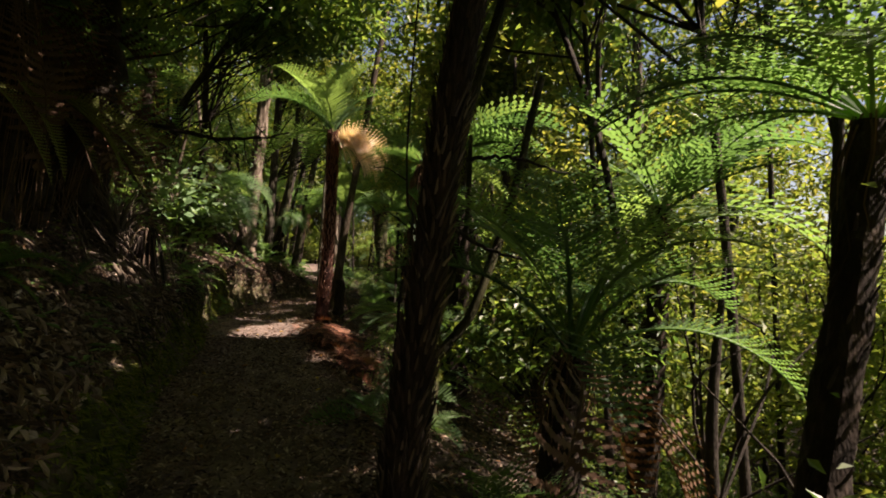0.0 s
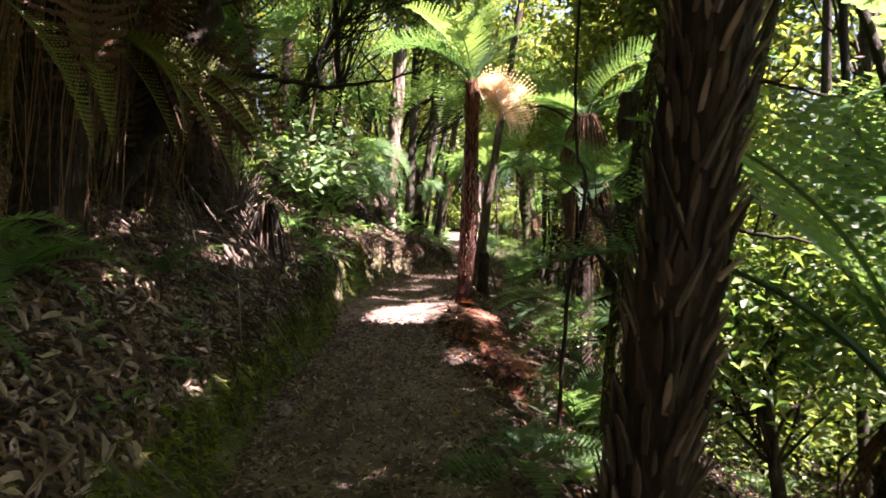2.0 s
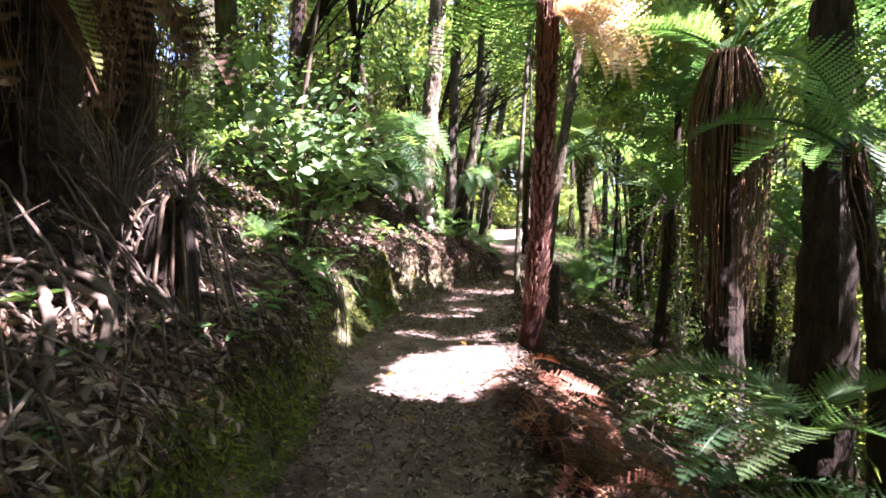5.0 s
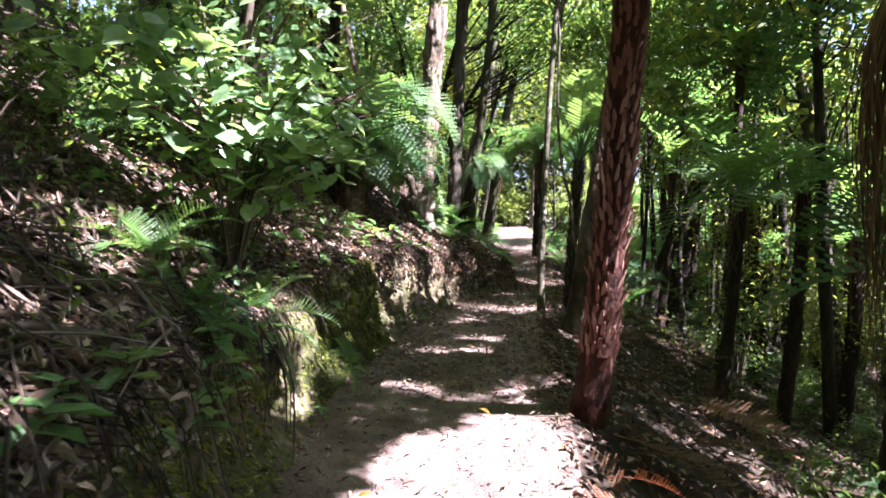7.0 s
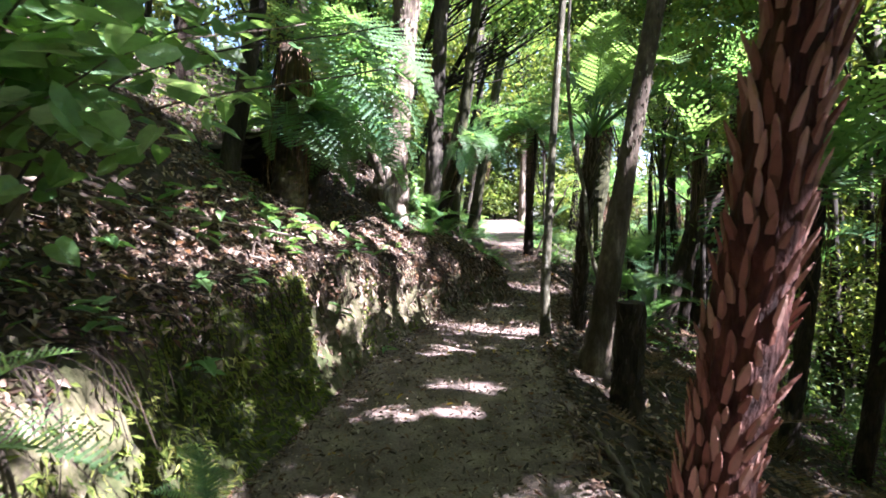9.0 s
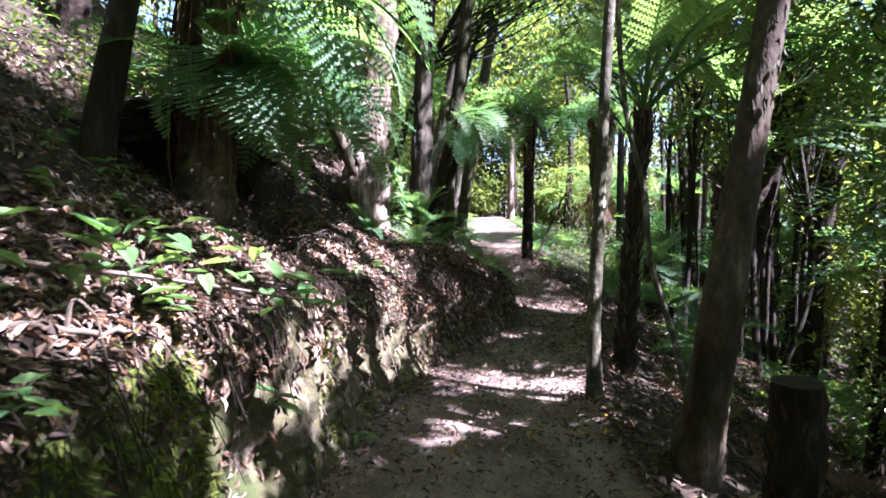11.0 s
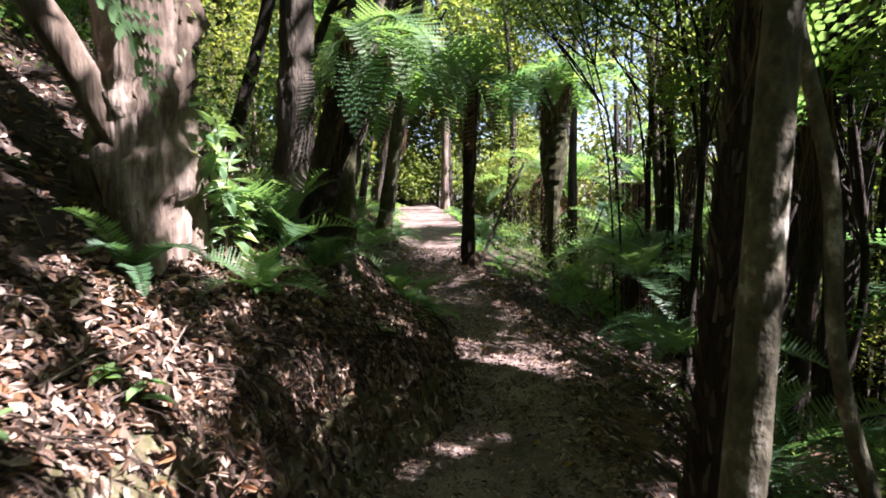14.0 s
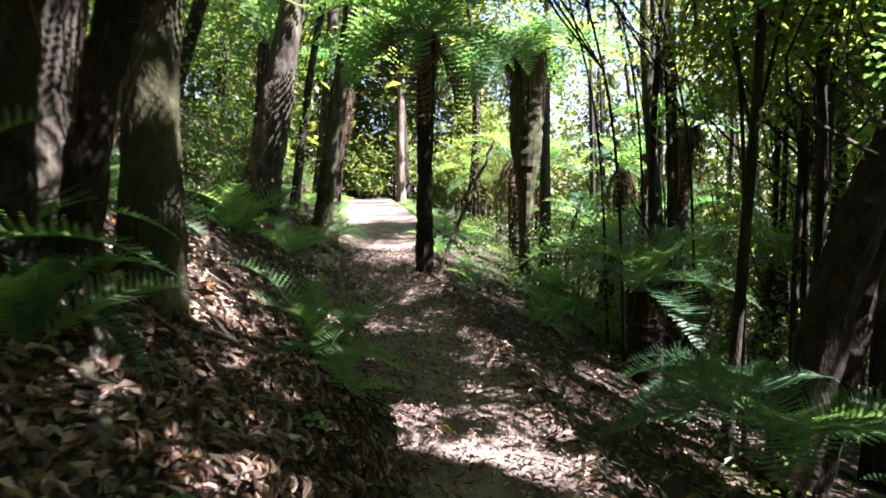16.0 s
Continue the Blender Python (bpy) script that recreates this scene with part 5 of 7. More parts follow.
leaves(b, c, ball(k, 0.5) - [0, 0, 0.2], ball(k) * 0.6 + [0, 0, 1], WR.uniform(0.25, 0.48, k), WR.uniform(0.13, 0.23, k))
tagged(new("far_woods", b.mesh("far_woods", M_LEAF2)), "sunlit green foliage of the forest all round", "woods", kind="stuff")
b = Build()
for k in range(130):
    x, y, z, _ = cl[WR.integers(0, 2600)]
    if 18 < y < 60 and abs(x - float(left_edge(y) + right_edge(y)) / 2) < 3:
        continue
    zb = float(ground_z(x, y))
    tube(b, spline([(x, y, zb - 0.2), (x + WR.normal(0, 0.3), y, zb + 4), (x + WR.normal(0, 0.7), y, zb + 10)], 6), [WR.uniform(0.08, 0.2), 0.06], 6, cap=False)
tagged(new("far_trunks", b.mesh("far_trunks", M_DARKBARK)), "dark trunks of the farther forest", "woods", kind="stuff")

# ---------------------------------------------------------------- on the ground


def strew(name, label, n, place, ln, wd, mat, seed, curl=0.25, lift=0.012, shape="folded"):
    """Fallen leaves laid on the ground where place(rng, n) puts them."""
    rg = np.random.default_rng(seed)
    x, y = place(rg, n)
    e = 0.04
    z = surface(x, y)
    nx, ny = -(surface(x + e, y) - z) / e, -(surface(x, y + e) - z) / e
    up = unit(np.stack([nx, ny, np.ones_like(nx)], -1)) + rg.normal(0, 0.42, (len(x), 3))
    b = Build()
    way = np.cross(up, rg.normal(size=(len(x), 3)))
    leaves(b, np.stack([x, y, z + lift + rg.random(len(x)) * 0.015], -1), way, up, rg.uniform(0.6, 1.35, len(x)) * ln, rg.uniform(0.6, 1.3, len(x)) * wd, shape, curl)
    return tagged(new(name, b.mesh(name, mat)), label, "leaf litter", kind="stuff")


def on_bank(rg, n):
    y = rg.uniform(-1.5, 20, n)
    return left_edge(y) - FACE + 0.05 - rg.random(n) ** 1.4 * 3.6, y


def on_lip(rg, n):
    y = rg.uniform(10.5, 19, n)
    return left_edge(y) - FACE + 0.12 - rg.random(n) * 0.9, y


def on_low_bank(rg, n):
    y = rg.uniform(0, 9, n)
    return left_edge(y) - FACE + 0.05 - rg.random(n) ** 1.2 * 2.2, y


def on_near_path(rg, n):
    y = rg.uniform(0.5, 8.2, n)
    return left_edge(y) + (right_edge(y) - left_edge(y)) * rg.random(n), y


def on_far_bank(rg, n):
    y = rg.uniform(18.5, 34, n)
    return left_edge(y) - FACE + 0.2 - rg.random(n) ** 1.3 * 3.2, y


def on_slope(rg, n):
    y = rg.uniform(-1, 26, n)
    return right_edge(y) - 0.1 + rg.random(n) ** 1.3 * 4.2, y


def on_path(rg, n):
    y = rg.uniform(0, 26, n)
    u = rg.random(n)
    u = np.where(rg.random(n) < 0.6, np.where(rg.random(n) < 0.5, u**2.2 * 0.5, 1 - u**2.2 * 0.5), u)
    keep = (rg.random(n) < 0.25) | (np.abs(y - 9.2) > 1.2)
    u, y = u[keep], y[keep]
    return left_edge(y) + (right_edge(y) - left_edge(y)) * u, y


strew("leaf_litter", "thick brown leaf litter on the bank", 40000, on_bank, 0.066, 0.028, M_LITTER, 31, shape="plain")
strew("leaf_litter", "fine red-brown leaf litter at the lip of the bank", 14000, on_lip, 0.055, 0.024, M_LITTER, 37)
strew("leaf_litter", "long dry leaves on the bank near the start", 17000, on_low_bank, 0.115, 0.024, M_LONGLEAF, 36)
strew("leaf_litter", "brown leaf litter on the slope below the path", 20000, on_slope, 0.08, 0.031, M_LITTER, 32, shape="plain")
strew("fallen_leaves", "fallen leaves scattered on the path", 15000, on_path, 0.05, 0.016, M_LITTER, 33, 0.2, 0.004)
strew("leaf_crumbs", "small crumbs of leaves and bark trodden into the path", 26000, on_path, 0.021, 0.01, M_LITTER, 38, 0.2, 0.003, "plain")
strew("fallen_leaves", "pale dry leaves scattered on the path near the start", 4200, on_near_path, 0.055, 0.017, M_LONGLEAF, 40, 0.2, 0.005)
strew("yellow_leaves", "few yellow fallen leaves", 110, on_path, 0.075, 0.034, M_YELLOW, 34, 0.2, 0.01)
strew("yellow_leaves", "few yellow fallen leaves on the bank", 120, on_bank, 0.062, 0.028, M_YELLOW, 35, 0.2, 0.025)
strew("leaf_litter", "brown leaf litter on the far bank", 12000, on_far_bank, 0.075, 0.03, M_LITTER, 39, shape="plain")
TR = np.random.default_rng(12)
for place, cnt, seed in ((on_bank, 900, 1), (on_slope, 600, 2)):
    b = Build()
    x, y = place(TR, cnt)
    for i in range(cnt):
        a, ln = TR.uniform(0, 6.28), TR.uniform(0.12, 0.6)
        xs = x[i] + np.array([-0.5, 0, 0.5]) * ln * math.cos(a)
        ys = y[i] + np.array([-0.5, 0, 0.5]) * ln * math.sin(a)
        zs = surface(xs, ys) + 0.02 + TR.uniform(0, 0.03)
        zs[1] += TR.uniform(0, 0.03)
        tube(b, np.stack([xs, ys, zs], -1), [TR.uniform(0.002, 0.007), 0.003], 4, cap=False)
    tagged(new("twigs", b.mesh("twigs", M_TWIG)), "dry fallen twigs among the leaf litter", "twigs", kind="stuff")

# ---------------------------------------------------------------- small ferns and plants
FR = np.random.default_rng(21)


def ground_fern(x, y, size, n, label="green sword fern growing from the soil", pool=None, z=None, tilt=0.0, face=0.0, forms=(0, 1, 2, 3)):
    top = thing("fern", label, "fern", (x, y, z0(x, y, 0.02) if z is None else z), "ground ferns")
    pool = MID if pool is FINE and size < 0.8 else pool or COARSE
    a0 = FR.uniform(0, 6.28)
    for k in range(n):
        a = a0 + k * 2.39996 + FR.normal(0, 0.2)
        m = Matrix.Rotation(face, 4, "Z") @ Matrix.Rotation(tilt, 4, "Y") @ Matrix.Rotation(a, 4, "Z") @ Matrix.Rotation(FR.normal(-0.1, 0.15), 4, "Y") @ Matrix.Rotation(FR.normal(0, 0.2), 4, "X") @ Matrix.Scale(size * FR.uniform(0.75, 1.15), 4)
        part("frond", pool[forms[int(FR.integers(0, len(forms)))]], top, m=m)
    return top


# the large ferns that lean over the path's right side and the bank
f = ground_fern(2.5, 5.55, 0.85, 5, "large green fern beside the path", FINE, z=0.32, forms=(1, 1, 3))
for az, ti, sz in ((10, 0, 1.0), (-25, 5, 1.0), (165, 0, 0.7), (40, 0, 1.0)):
    aim(f, (2.5, 5.55, 0.4), az, ti, sz, 1)
f = ground_fern(2.5, 7.0, 0.9, 5, "large green fern beside the path", FINE, z=0.3, forms=(1, 0, 3))
for az, ti, sz in ((175, 0, 1.15), (200, 4, 1.1), (150, 4, 1.15), (225, 8, 1.1), (20, 0, 1.0)):
    aim(f, (2.5, 7.0, 0.42), az, ti, sz, 1)
ground_fern(2.0, 3.9, 0.7, 8, "low dark fern at the path's edge", FINE, forms=(1, 3))
ground_fern(1.6, 17.3, 0.95, 8, "green fern beside the path", FINE, z=0.0)
ground_fern(1.45, 18.8, 1.05, 11, "green fern beside the path", FINE, z=0.3, forms=(1, 1, 3))
ground_fern(-1.75, 16.45, 0.5, 9, "bright fern at the foot of the pale tree", FINE)
ground_fern(-1.04, 9.97, 0.3, 7, "small fern on the cut bank face", COARSE, z=0.40, tilt=0.7, forms=(1, 3))
ground_fern(-1.8, 17.0, 0.75, 12, "bright fern under the twin tree", FINE, z=1.5, forms=(0, 2, 1))
ground_fern(-1.6, 17.15, 0.5, 9, "bright fern under the twin tree", FINE)
ground_fern(-1.05, 18.5, 0.45, 7, "fern at the lip of the bank", FINE)
ground_fern(-1.3, 19.6, 0.6, 9, "fern at the lip of the bank", FINE)
ground_fern(-1.75, 8.7, 0.55, 8, "sunlit fern on the bank", FINE)
ground_fern(-1.35, 9.2, 0.5, 8, "green fern on the bank", FINE)
ground_fern(-0.9, 3.2, 0.75, 9, "dark green fern on the bank", FINE)
ground_fern(-0.75, 2.2, 0.7, 8, "dark green fern on the bank", FINE)
ground_fern(-1.1, 4.9, 0.6, 8, "dark green fern on the bank", FINE)
ground_fern(3.0, 1.4, 0.9, 9, "pale green fern below the path", FINE)
for k in range(110):
    y = FR.uniform(0, 33)
    if FR.random() < 0.7:
        d = FR.uniform(0.5, 7)
        if 9 < y < 16 and d < 1.6:
            continue
        x = float(right_edge(y)) + d
    else:
        d = FR.uniform(0.3, 5)
        if 10.5 < y < 17 and d < 1.8:
            continue
        x = float(left_edge(y)) - FACE - d
    ground_fern(x, y, FR.uniform(0.45, 1.0), int(FR.integers(6, 10)), pool=COARSE if d < 1.5 else LOW)


def leaf_mesh(name, ln, wd, mat, shape="round", curl=0.2):
    b = Build()
    leaves(b, np.zeros((1, 3)), np.array([[1.0, 0, 0.1]]), np.array([[0, 0, 1.0]]), ln, wd, shape, curl)
    return b.mesh(name, mat)


M_SEED = material("seedling_leaf", [(0.055, 0.13, 0.045), (0.09, 0.185, 0.065), (0.14, 0.23, 0.09)], 20, 0.4, 0.0, 60, per="object", translucent=0.35, gloss=0.5)
M_ROUND2 = material("soft_leaf", [(0.08, 0.16, 0.075), (0.13, 0.225, 0.115), (0.19, 0.29, 0.165)], 20, 0.42, 0.0, 60, per="object", translucent=0.4, gloss=0.5)
LEAF_R, LEAF_B = leaf_mesh("leaf", 0.11, 0.105, M_ROUND2, curl=0.15), leaf_mesh("leaf", 0.16, 0.065, M_ROUND2, "folded", 0.15)


def leaf_parts(parent, data, centers, ways, ups, sizes):
    """Single leaves as parts of a plant."""
    x = unit(np.asarray(ways, float))
    y = unit(np.cross(ups, x))
    z = np.cross(x, y)
    for c, u, v, w, sc in zip(centers, x, y, z, sizes):
        m = Matrix((u, v, w)).transposed().to_4x4()
        part("leaf", data, parent, m=Matrix.Translation(c) @ m @ Matrix.Scale(sc, 4))


LEAF_S, LEAF_L = leaf_mesh("leaf", 0.075, 0.045, M_SEED), leaf_mesh("leaf", 0.13, 0.06, M_SEED)


def seedling(x, y, h, n, big=False, z=None, label="green seedling growing out of the bank", reach=0.05):
    top = thing("seedling", label, "plant", (x, y, z0(x, y, 0.01) if z is None else z), "seedlings")
    b = Build()
    tube(b, spline([(0, 0, 0), (0.01, 0.01, h * 0.6), (0.02, 0, h)], 6), [0.004, 0.002], 4, cap=False)
    part("stem", b.mesh("stem", M_RACHIS), top)
    for k in range(n):
        a = k * 2.39996
        q = h * (0.35 + 0.65 * (k + 1) / n)
        m = Matrix.Translation((0.015, 0, q)) @ Matrix.Rotation(a, 4, "Z") @ Matrix.Rotation(FR.uniform(-0.3, 0.5), 4, "Y") @ Matrix.Scale(FR.uniform(0.7, 1.2), 4)
        part("leaf", LEAF_L if big else LEAF_S, top, m=m)
    return top


for x, y, h, n, big in [(-1.0, 8.35, 0.2, 9, True), (-1.1, 8.62, 0.18, 8, True), (-0.9, 8.0, 0.16, 7, True), (-1.2, 9.0, 0.2, 8, True), (-0.98, 8.15, 0.12, 5, True), (-0.85, 7.7, 0.1, 6, False), (-1.2, 8.6, 0.15, 7, True), (-0.45, 4.2, 0.14, 6, True), (-0.1, 3.6, 0.12, 6, True), (-0.6, 5.3, 0.12, 6, False), (-0.9, 6.2, 0.1, 5, False), (-0.75, 6.9, 0.12, 6, False), (-1.5, 10.6, 0.14, 7, True), (-1.7, 11.4, 0.15, 7, True), (-1.75, 14.3, 0.1, 5, True), (-1.5, 13.6, 0.08, 4, True), (-1.1, 9.6, 0.12, 6, False), (-1.55, 10.0, 0.2, 8, True), (0.2, 2.6, 0.1, 5, False), (-1.0, 17.7, 0.12, 6, False), (-2.2, 12.6, 0.2, 8, True), (-1.0, 7.4, 0.1, 5, True), (-1.9, 12.2, 0.2, 8, True), (-1.62, 12.7, 0.1, 5, True)]:
    seedling(x, y, h, n, big)
for k in range(70):
    y = FR.uniform(1, 20)
    x = float(left_edge(y)) - FACE - FR.random() ** 1.5 * 1.6
    seedling(x, y, FR.uniform(0.05, 0.14), int(FR.integers(4, 8)), FR.random() < 0.3)


# low leafy cover over the ground on both sides
def cover(name, label, n, place, ln, wd, mat, seed):
    rg = np.random.default_rng(seed)
    x, y = place(rg, n)
    n = len(x)
    c = np.stack([x, y, surface(x, y) + rg.random(n) ** 1.5 * 0.35], -1)
    c = np.repeat(c, 9, 0) + rg.normal(0, 0.09, (n * 9, 3))
    c[:, 2] = np.maximum(c[:, 2], surface(c[:, 0], c[:, 1]) + 0.02)
    b = Build()
    k = len(c)
    leaves(b, c, ball(k, 0.5), ball(k) * 0.5 + [0, 0, 1], rg.uniform(0.7, 1.3, k) * ln, rg.uniform(0.7, 1.3, k) * wd, "plain")
    return tagged(new(name, b.mesh(name, mat)), label, "undergrowth", kind="stuff")


def cover_right(rg, n):
    y = rg.uniform(-3, 36, n)
    d = 0.7 + rg.random(n) ** 0.9 * 9
    keep = (N1.at(d + 40, y) > 0.42) & ~((y > 5) & (y < 17) & (d < 2.6))
    y, d = y[keep], d[keep]
    return right_edge(y) + d, y


def cover_left(rg, n):
    y = rg.uniform(-3, 36, n)
    d = 0.1 + rg.random(n) * 7
    keep = (N1.at(d + 80, y) > 0.45) & ~((y > 10.8) & (y < 17.5) & (d < 2.4)) & ~((y < 7.5) & (d < 1.5) & (N2.at(d, y) < 0.72))
    y, d = y[keep], d[keep]
    return left_edge(y) - FACE - d, y


cover("undergrowth", "low green leafy undergrowth on the slope", 7000, cover_right, 0.075, 0.036, M_LEAF, 61)
cover("undergrowth", "low green leafy undergrowth on the bank", 4500, cover_left, 0.07, 0.036, M_LEAF, 62)

# ---------------------------------------------------------------- the round-leaved shrub over the bank
top = thing("round_leaf_shrub", "shrub with large soft round green leaves", "shrub", (-1.75, 9.5, z0(-1.75, 9.5)))
b, lb = Build(), Build()
ends = []
for k in range(36):
    e = np.array([FR.uniform(-1.2, 1.3), FR.uniform(-1.1, 1.6), FR.uniform(0.65, 2.4)]) if k < 28 else np.array([FR.uniform(0.6, 1.0), FR.uniform(-0.6, 0.9), FR.uniform(0.85, 1.5)])
    line = spline([(0, 0, -0.1), e * [0.3, 0.3, 0.65], e], 12)
    tube(b, line, [0.008, 0.006, 0.003], 5, cap=False)
    ends += list(line[5:])
ends = np.repeat(np.array(ends), 4, 0) + FR.normal(0, 0.15, (len(ends) * 4, 3))
world_e = ends + np.array([-1.75, 9.5, z0(-1.75, 9.5)])
ends = ends[clear_way(world_e + [0.0, 0, 0.0]) | (world_e[:, 0] < left_edge(world_e[:, 1]) + 0.35)]
k = len(ends)
ways, ups = ball(k, 0.4) - [0, 0, 0.3], ball(k) * 0.45 + [0.35, -0.35, 1]
order = np.argsort(ends[:, 1] - 0.6 * ends[:, 0])
near = np.zeros(k, bool)
near[order[:300]] = True
leaves(lb, ends[~near], ways[~near], ups[~near], FR.uniform(0.07, 0.15, (~near).sum()), FR.uniform(0.065, 0.14, (~near).sum()), "round", 0.15)
leaf_parts(top, LEAF_R, ends[near], ways[near], ups[near], FR.uniform(0.85, 1.6, 300))
part("stem", b.mesh("stem", M_TWIG), top)
part("foliage", lb.mesh("foliage", M_ROUND), top, kind="stuff")

tree("young_tree", "leafy sapling rising behind the round-leaved shrub", [(-2.3, 10.3, z0(-2.3, 10.3)), (-2.1, 10.2, 2.8), (-1.7, 10.0, 4.4)], [0.035, 0.03, 0.012], [(-1.9, 10.0, 3.4, 0.8, 0.6), (-1.1, 9.8, 3.7, 0.8, 0.5), (-2.8, 10.3, 3.2, 0.8, 0.7)], 3200, ln=0.1, wd=0.055, bark=M_TWIG, leaf=M_ROUND, limbs=5, group="young trees", sides=7, shape="folded", clump=0.2)

top = thing("broad_leaf_shrub", "sunlit broad-leaved shrub beside the pale tree", "shrub", (-1.98, 16.55, z0(-1.98, 16.55)))
b, lb = Build(), Build()
ends = []
for k in range(9):
    e = np.array([FR.uniform(-0.15, 0.35), FR.uniform(-0.25, 0.4), FR.uniform(0.35, 0.95)])
    line = spline([(0, 0, -0.05), e * [0.3, 0.3, 0.6], e], 8)
    tube(b, line, [0.008, 0.003], 5, cap=False)
    ends += list(line[3:])
ends = np.repeat(np.array(ends), 3, 0) + FR.normal(0, 0.05, (len(ends) * 3, 3))
k = len(ends)
leaf_parts(top, LEAF_B, ends, ball(k, 0.4) - [0, 0, 0.3], ball(k) * 0.4 + [0.2, -0.2, 1], FR.uniform(0.7, 1.2, k))
part("stem", b.mesh("stem", M_TWIG), top)

# a leafy spray that lies over the bank's lip
top = thing("leafy_spray", "low spray of glossy leaves along a fallen branch", "plant", (-1.75, 12.05, z0(-1.75, 12.05)))
b = Build()
line = spline([(-0.75, -0.75, 0.55), (-0.3, -0.3, 0.42), (0.05, 0.05, 0.32), (0.4, 0.42, 0.2)], 16)
tube(b, line, [0.016, 0.012, 0.005], 6)
part("branch", b.mesh("branch", M_TWIG), top)
for k in range(64):
    p = line[1 + k % 15] + FR.normal(0, 0.1, 3) * [1, 1, 0.7] + [0, 0, 0.05]
    part("leaf", LEAF_L if k % 3 else LEAF_S, top, m=Matrix.Translation(p) @ Matrix.Rotation(FR.uniform(0, 6.28), 4, "Z") @ Matrix.Rotation(FR.uniform(-0.3, 0.6), 4, "Y") @ Matrix.Scale(FR.uniform(0.9, 1.35), 4))

# ---------------------------------------------------------------- boughs, vines, roots, sticks


def bough(name, label, pts, r, mat, twigs=0, category="branch", seed=1):
    rg = np.random.default_rng(seed)
    pts = np.asarray(pts, float)
    top = thing(name, label, category, pts[0])
    line = spline(pts - pts[0], 26)
    line[1:-1] += rg.normal(0, r[0] * 0.35, (24, 3))
    b = Build()
    tube(b, line, r, 8, 0.1)
    part("stem", b.mesh("stem", mat, True), top)
    for k in range(twigs):
        i = int(rg.integers(6, 25))
        e = line[i] + rg.normal(0, 1, 3) * [0.35, 0.2, 0.28] + [0.05, 0, 0.1]
        b = Build()
        tube(b, spline([line[i], line[i] * 0.5 + e * 0.5 + rg.normal(0, 0.05, 3), e], 8), [r[-1] * 0.7 + 0.003, 0.002], 5, cap=False)
        part("twig", b.mesh("twig", mat), top)
    return top


bough("bare_branch", "dark bare branch arching over the path from the bank", [(-1.5, 5.1, 3.3), (-0.98, 5.1, 2.93), (-0.62, 5.1, 2.67), (-0.16, 5.1, 2.6), (0.24, 5.1, 2.51), (0.55, 5.1, 2.53), (1.02, 5.15, 2.62)], [0.034, 0.027, 0.021, 0.008], M_DARKBARK, 14, seed=3)
bough("leaning_pole", "thin grey pole leaning beside the tree fern", [(-0.55, 23.9, z0(-0.55, 23.9)), (-0.2, 24.1, 1.3), (0.35, 24.5, 2.5)], [0.035, 0.03, 0.02], M_TWIG, 2, "pole", seed=9)
bough("bare_branch", "dark upright side branch above the path", [(0.2, 5.1, 2.52), (0.18, 5.1, 2.75), (0.28, 5.1, 3.0), (0.34, 5.12, 3.4)], [0.013, 0.01, 0.006], M_DARKBARK, 6, seed=4)
bough("vine", "twisting dark vine stem hanging below the path", [(2.22, 4.5, z0(2.22, 4.5)), (2.26, 4.5, 0.6), (2.36, 4.5, 1.25), (2.4, 4.5, 1.65), (2.33, 4.5, 1.95), (2.36, 4.5, 3.2), (2.5, 4.5, 5.0)], [0.015, 0.013, 0.011, 0.009], M_DARKBARK, 4, "vine", seed=5)
for k, (p0, p1, p2) in enumerate([((2.74, 4.73, 1.5), (2.5, 4.5, 1.38), (2.36, 4.4, 1.6)), ((2.76, 4.73, 1.6), (3.2, 4.5, 1.33), (3.8, 4.3, 1.2)), ((2.9, 4.73, 2.3), (3.4, 4.6, 2.3), (4.0, 4.4, 2.1)), ((2.63, 4.73, 0.9), (2.45, 4.6, 1.15), (2.35, 4.4, 1.0))]):
    bough("bare_branch", "bare black bough of the crooked tree", [p0, p1, p2], [0.024, 0.018, 0.008], M_DARKBARK, 5, seed=20 + k)
for k, (x, y, z, a, sc) in enumerate([(-0.78, 3.92, 2.62, 0, 1.42), (-1.15, 3.95, 2.8, -4, 1.35), (-0.9, 3.6, 2.65, -30, 1.2), (-1.0, 3.3, 2.6, -15, 1.2), (-1.2, 5.6, 2.9, -10, 1.2), (-1.0, 4.3, 2.75, 20, 1.0)]):
    top = thing("hanging_frond", "long narrow mossy green frond hanging over the bank", "fern frond", (x, y, z), "hanging fronds")
    part("frond", MOSSY[0], top, m=Matrix.Rotation(radians(a), 4, "Z") @ Matrix.Scale(sc, 4))
for k in range(16):
    y = FR.uniform(5.4, 7.4)
    x = float(left_edge(y)) - FACE - FR.uniform(0.35, 1.1)
    zz = z0(x, y)
    ln = FR.uniform(0.5, 1.1)
    bough("dead_stalk", "dry grey stalk leaning against the bank", [(x + FR.uniform(0.05, 0.35), y + FR.normal(0, 0.1), z0(x + 0.2, y)), (x, y, zz + ln * 0.35), (x - 0.2 - FR.uniform(0, 0.2), y + FR.normal(0, 0.15), zz + ln)], [0.013, 0.011, 0.006], M_TWIG, 0, "stalk", seed=60 + k)
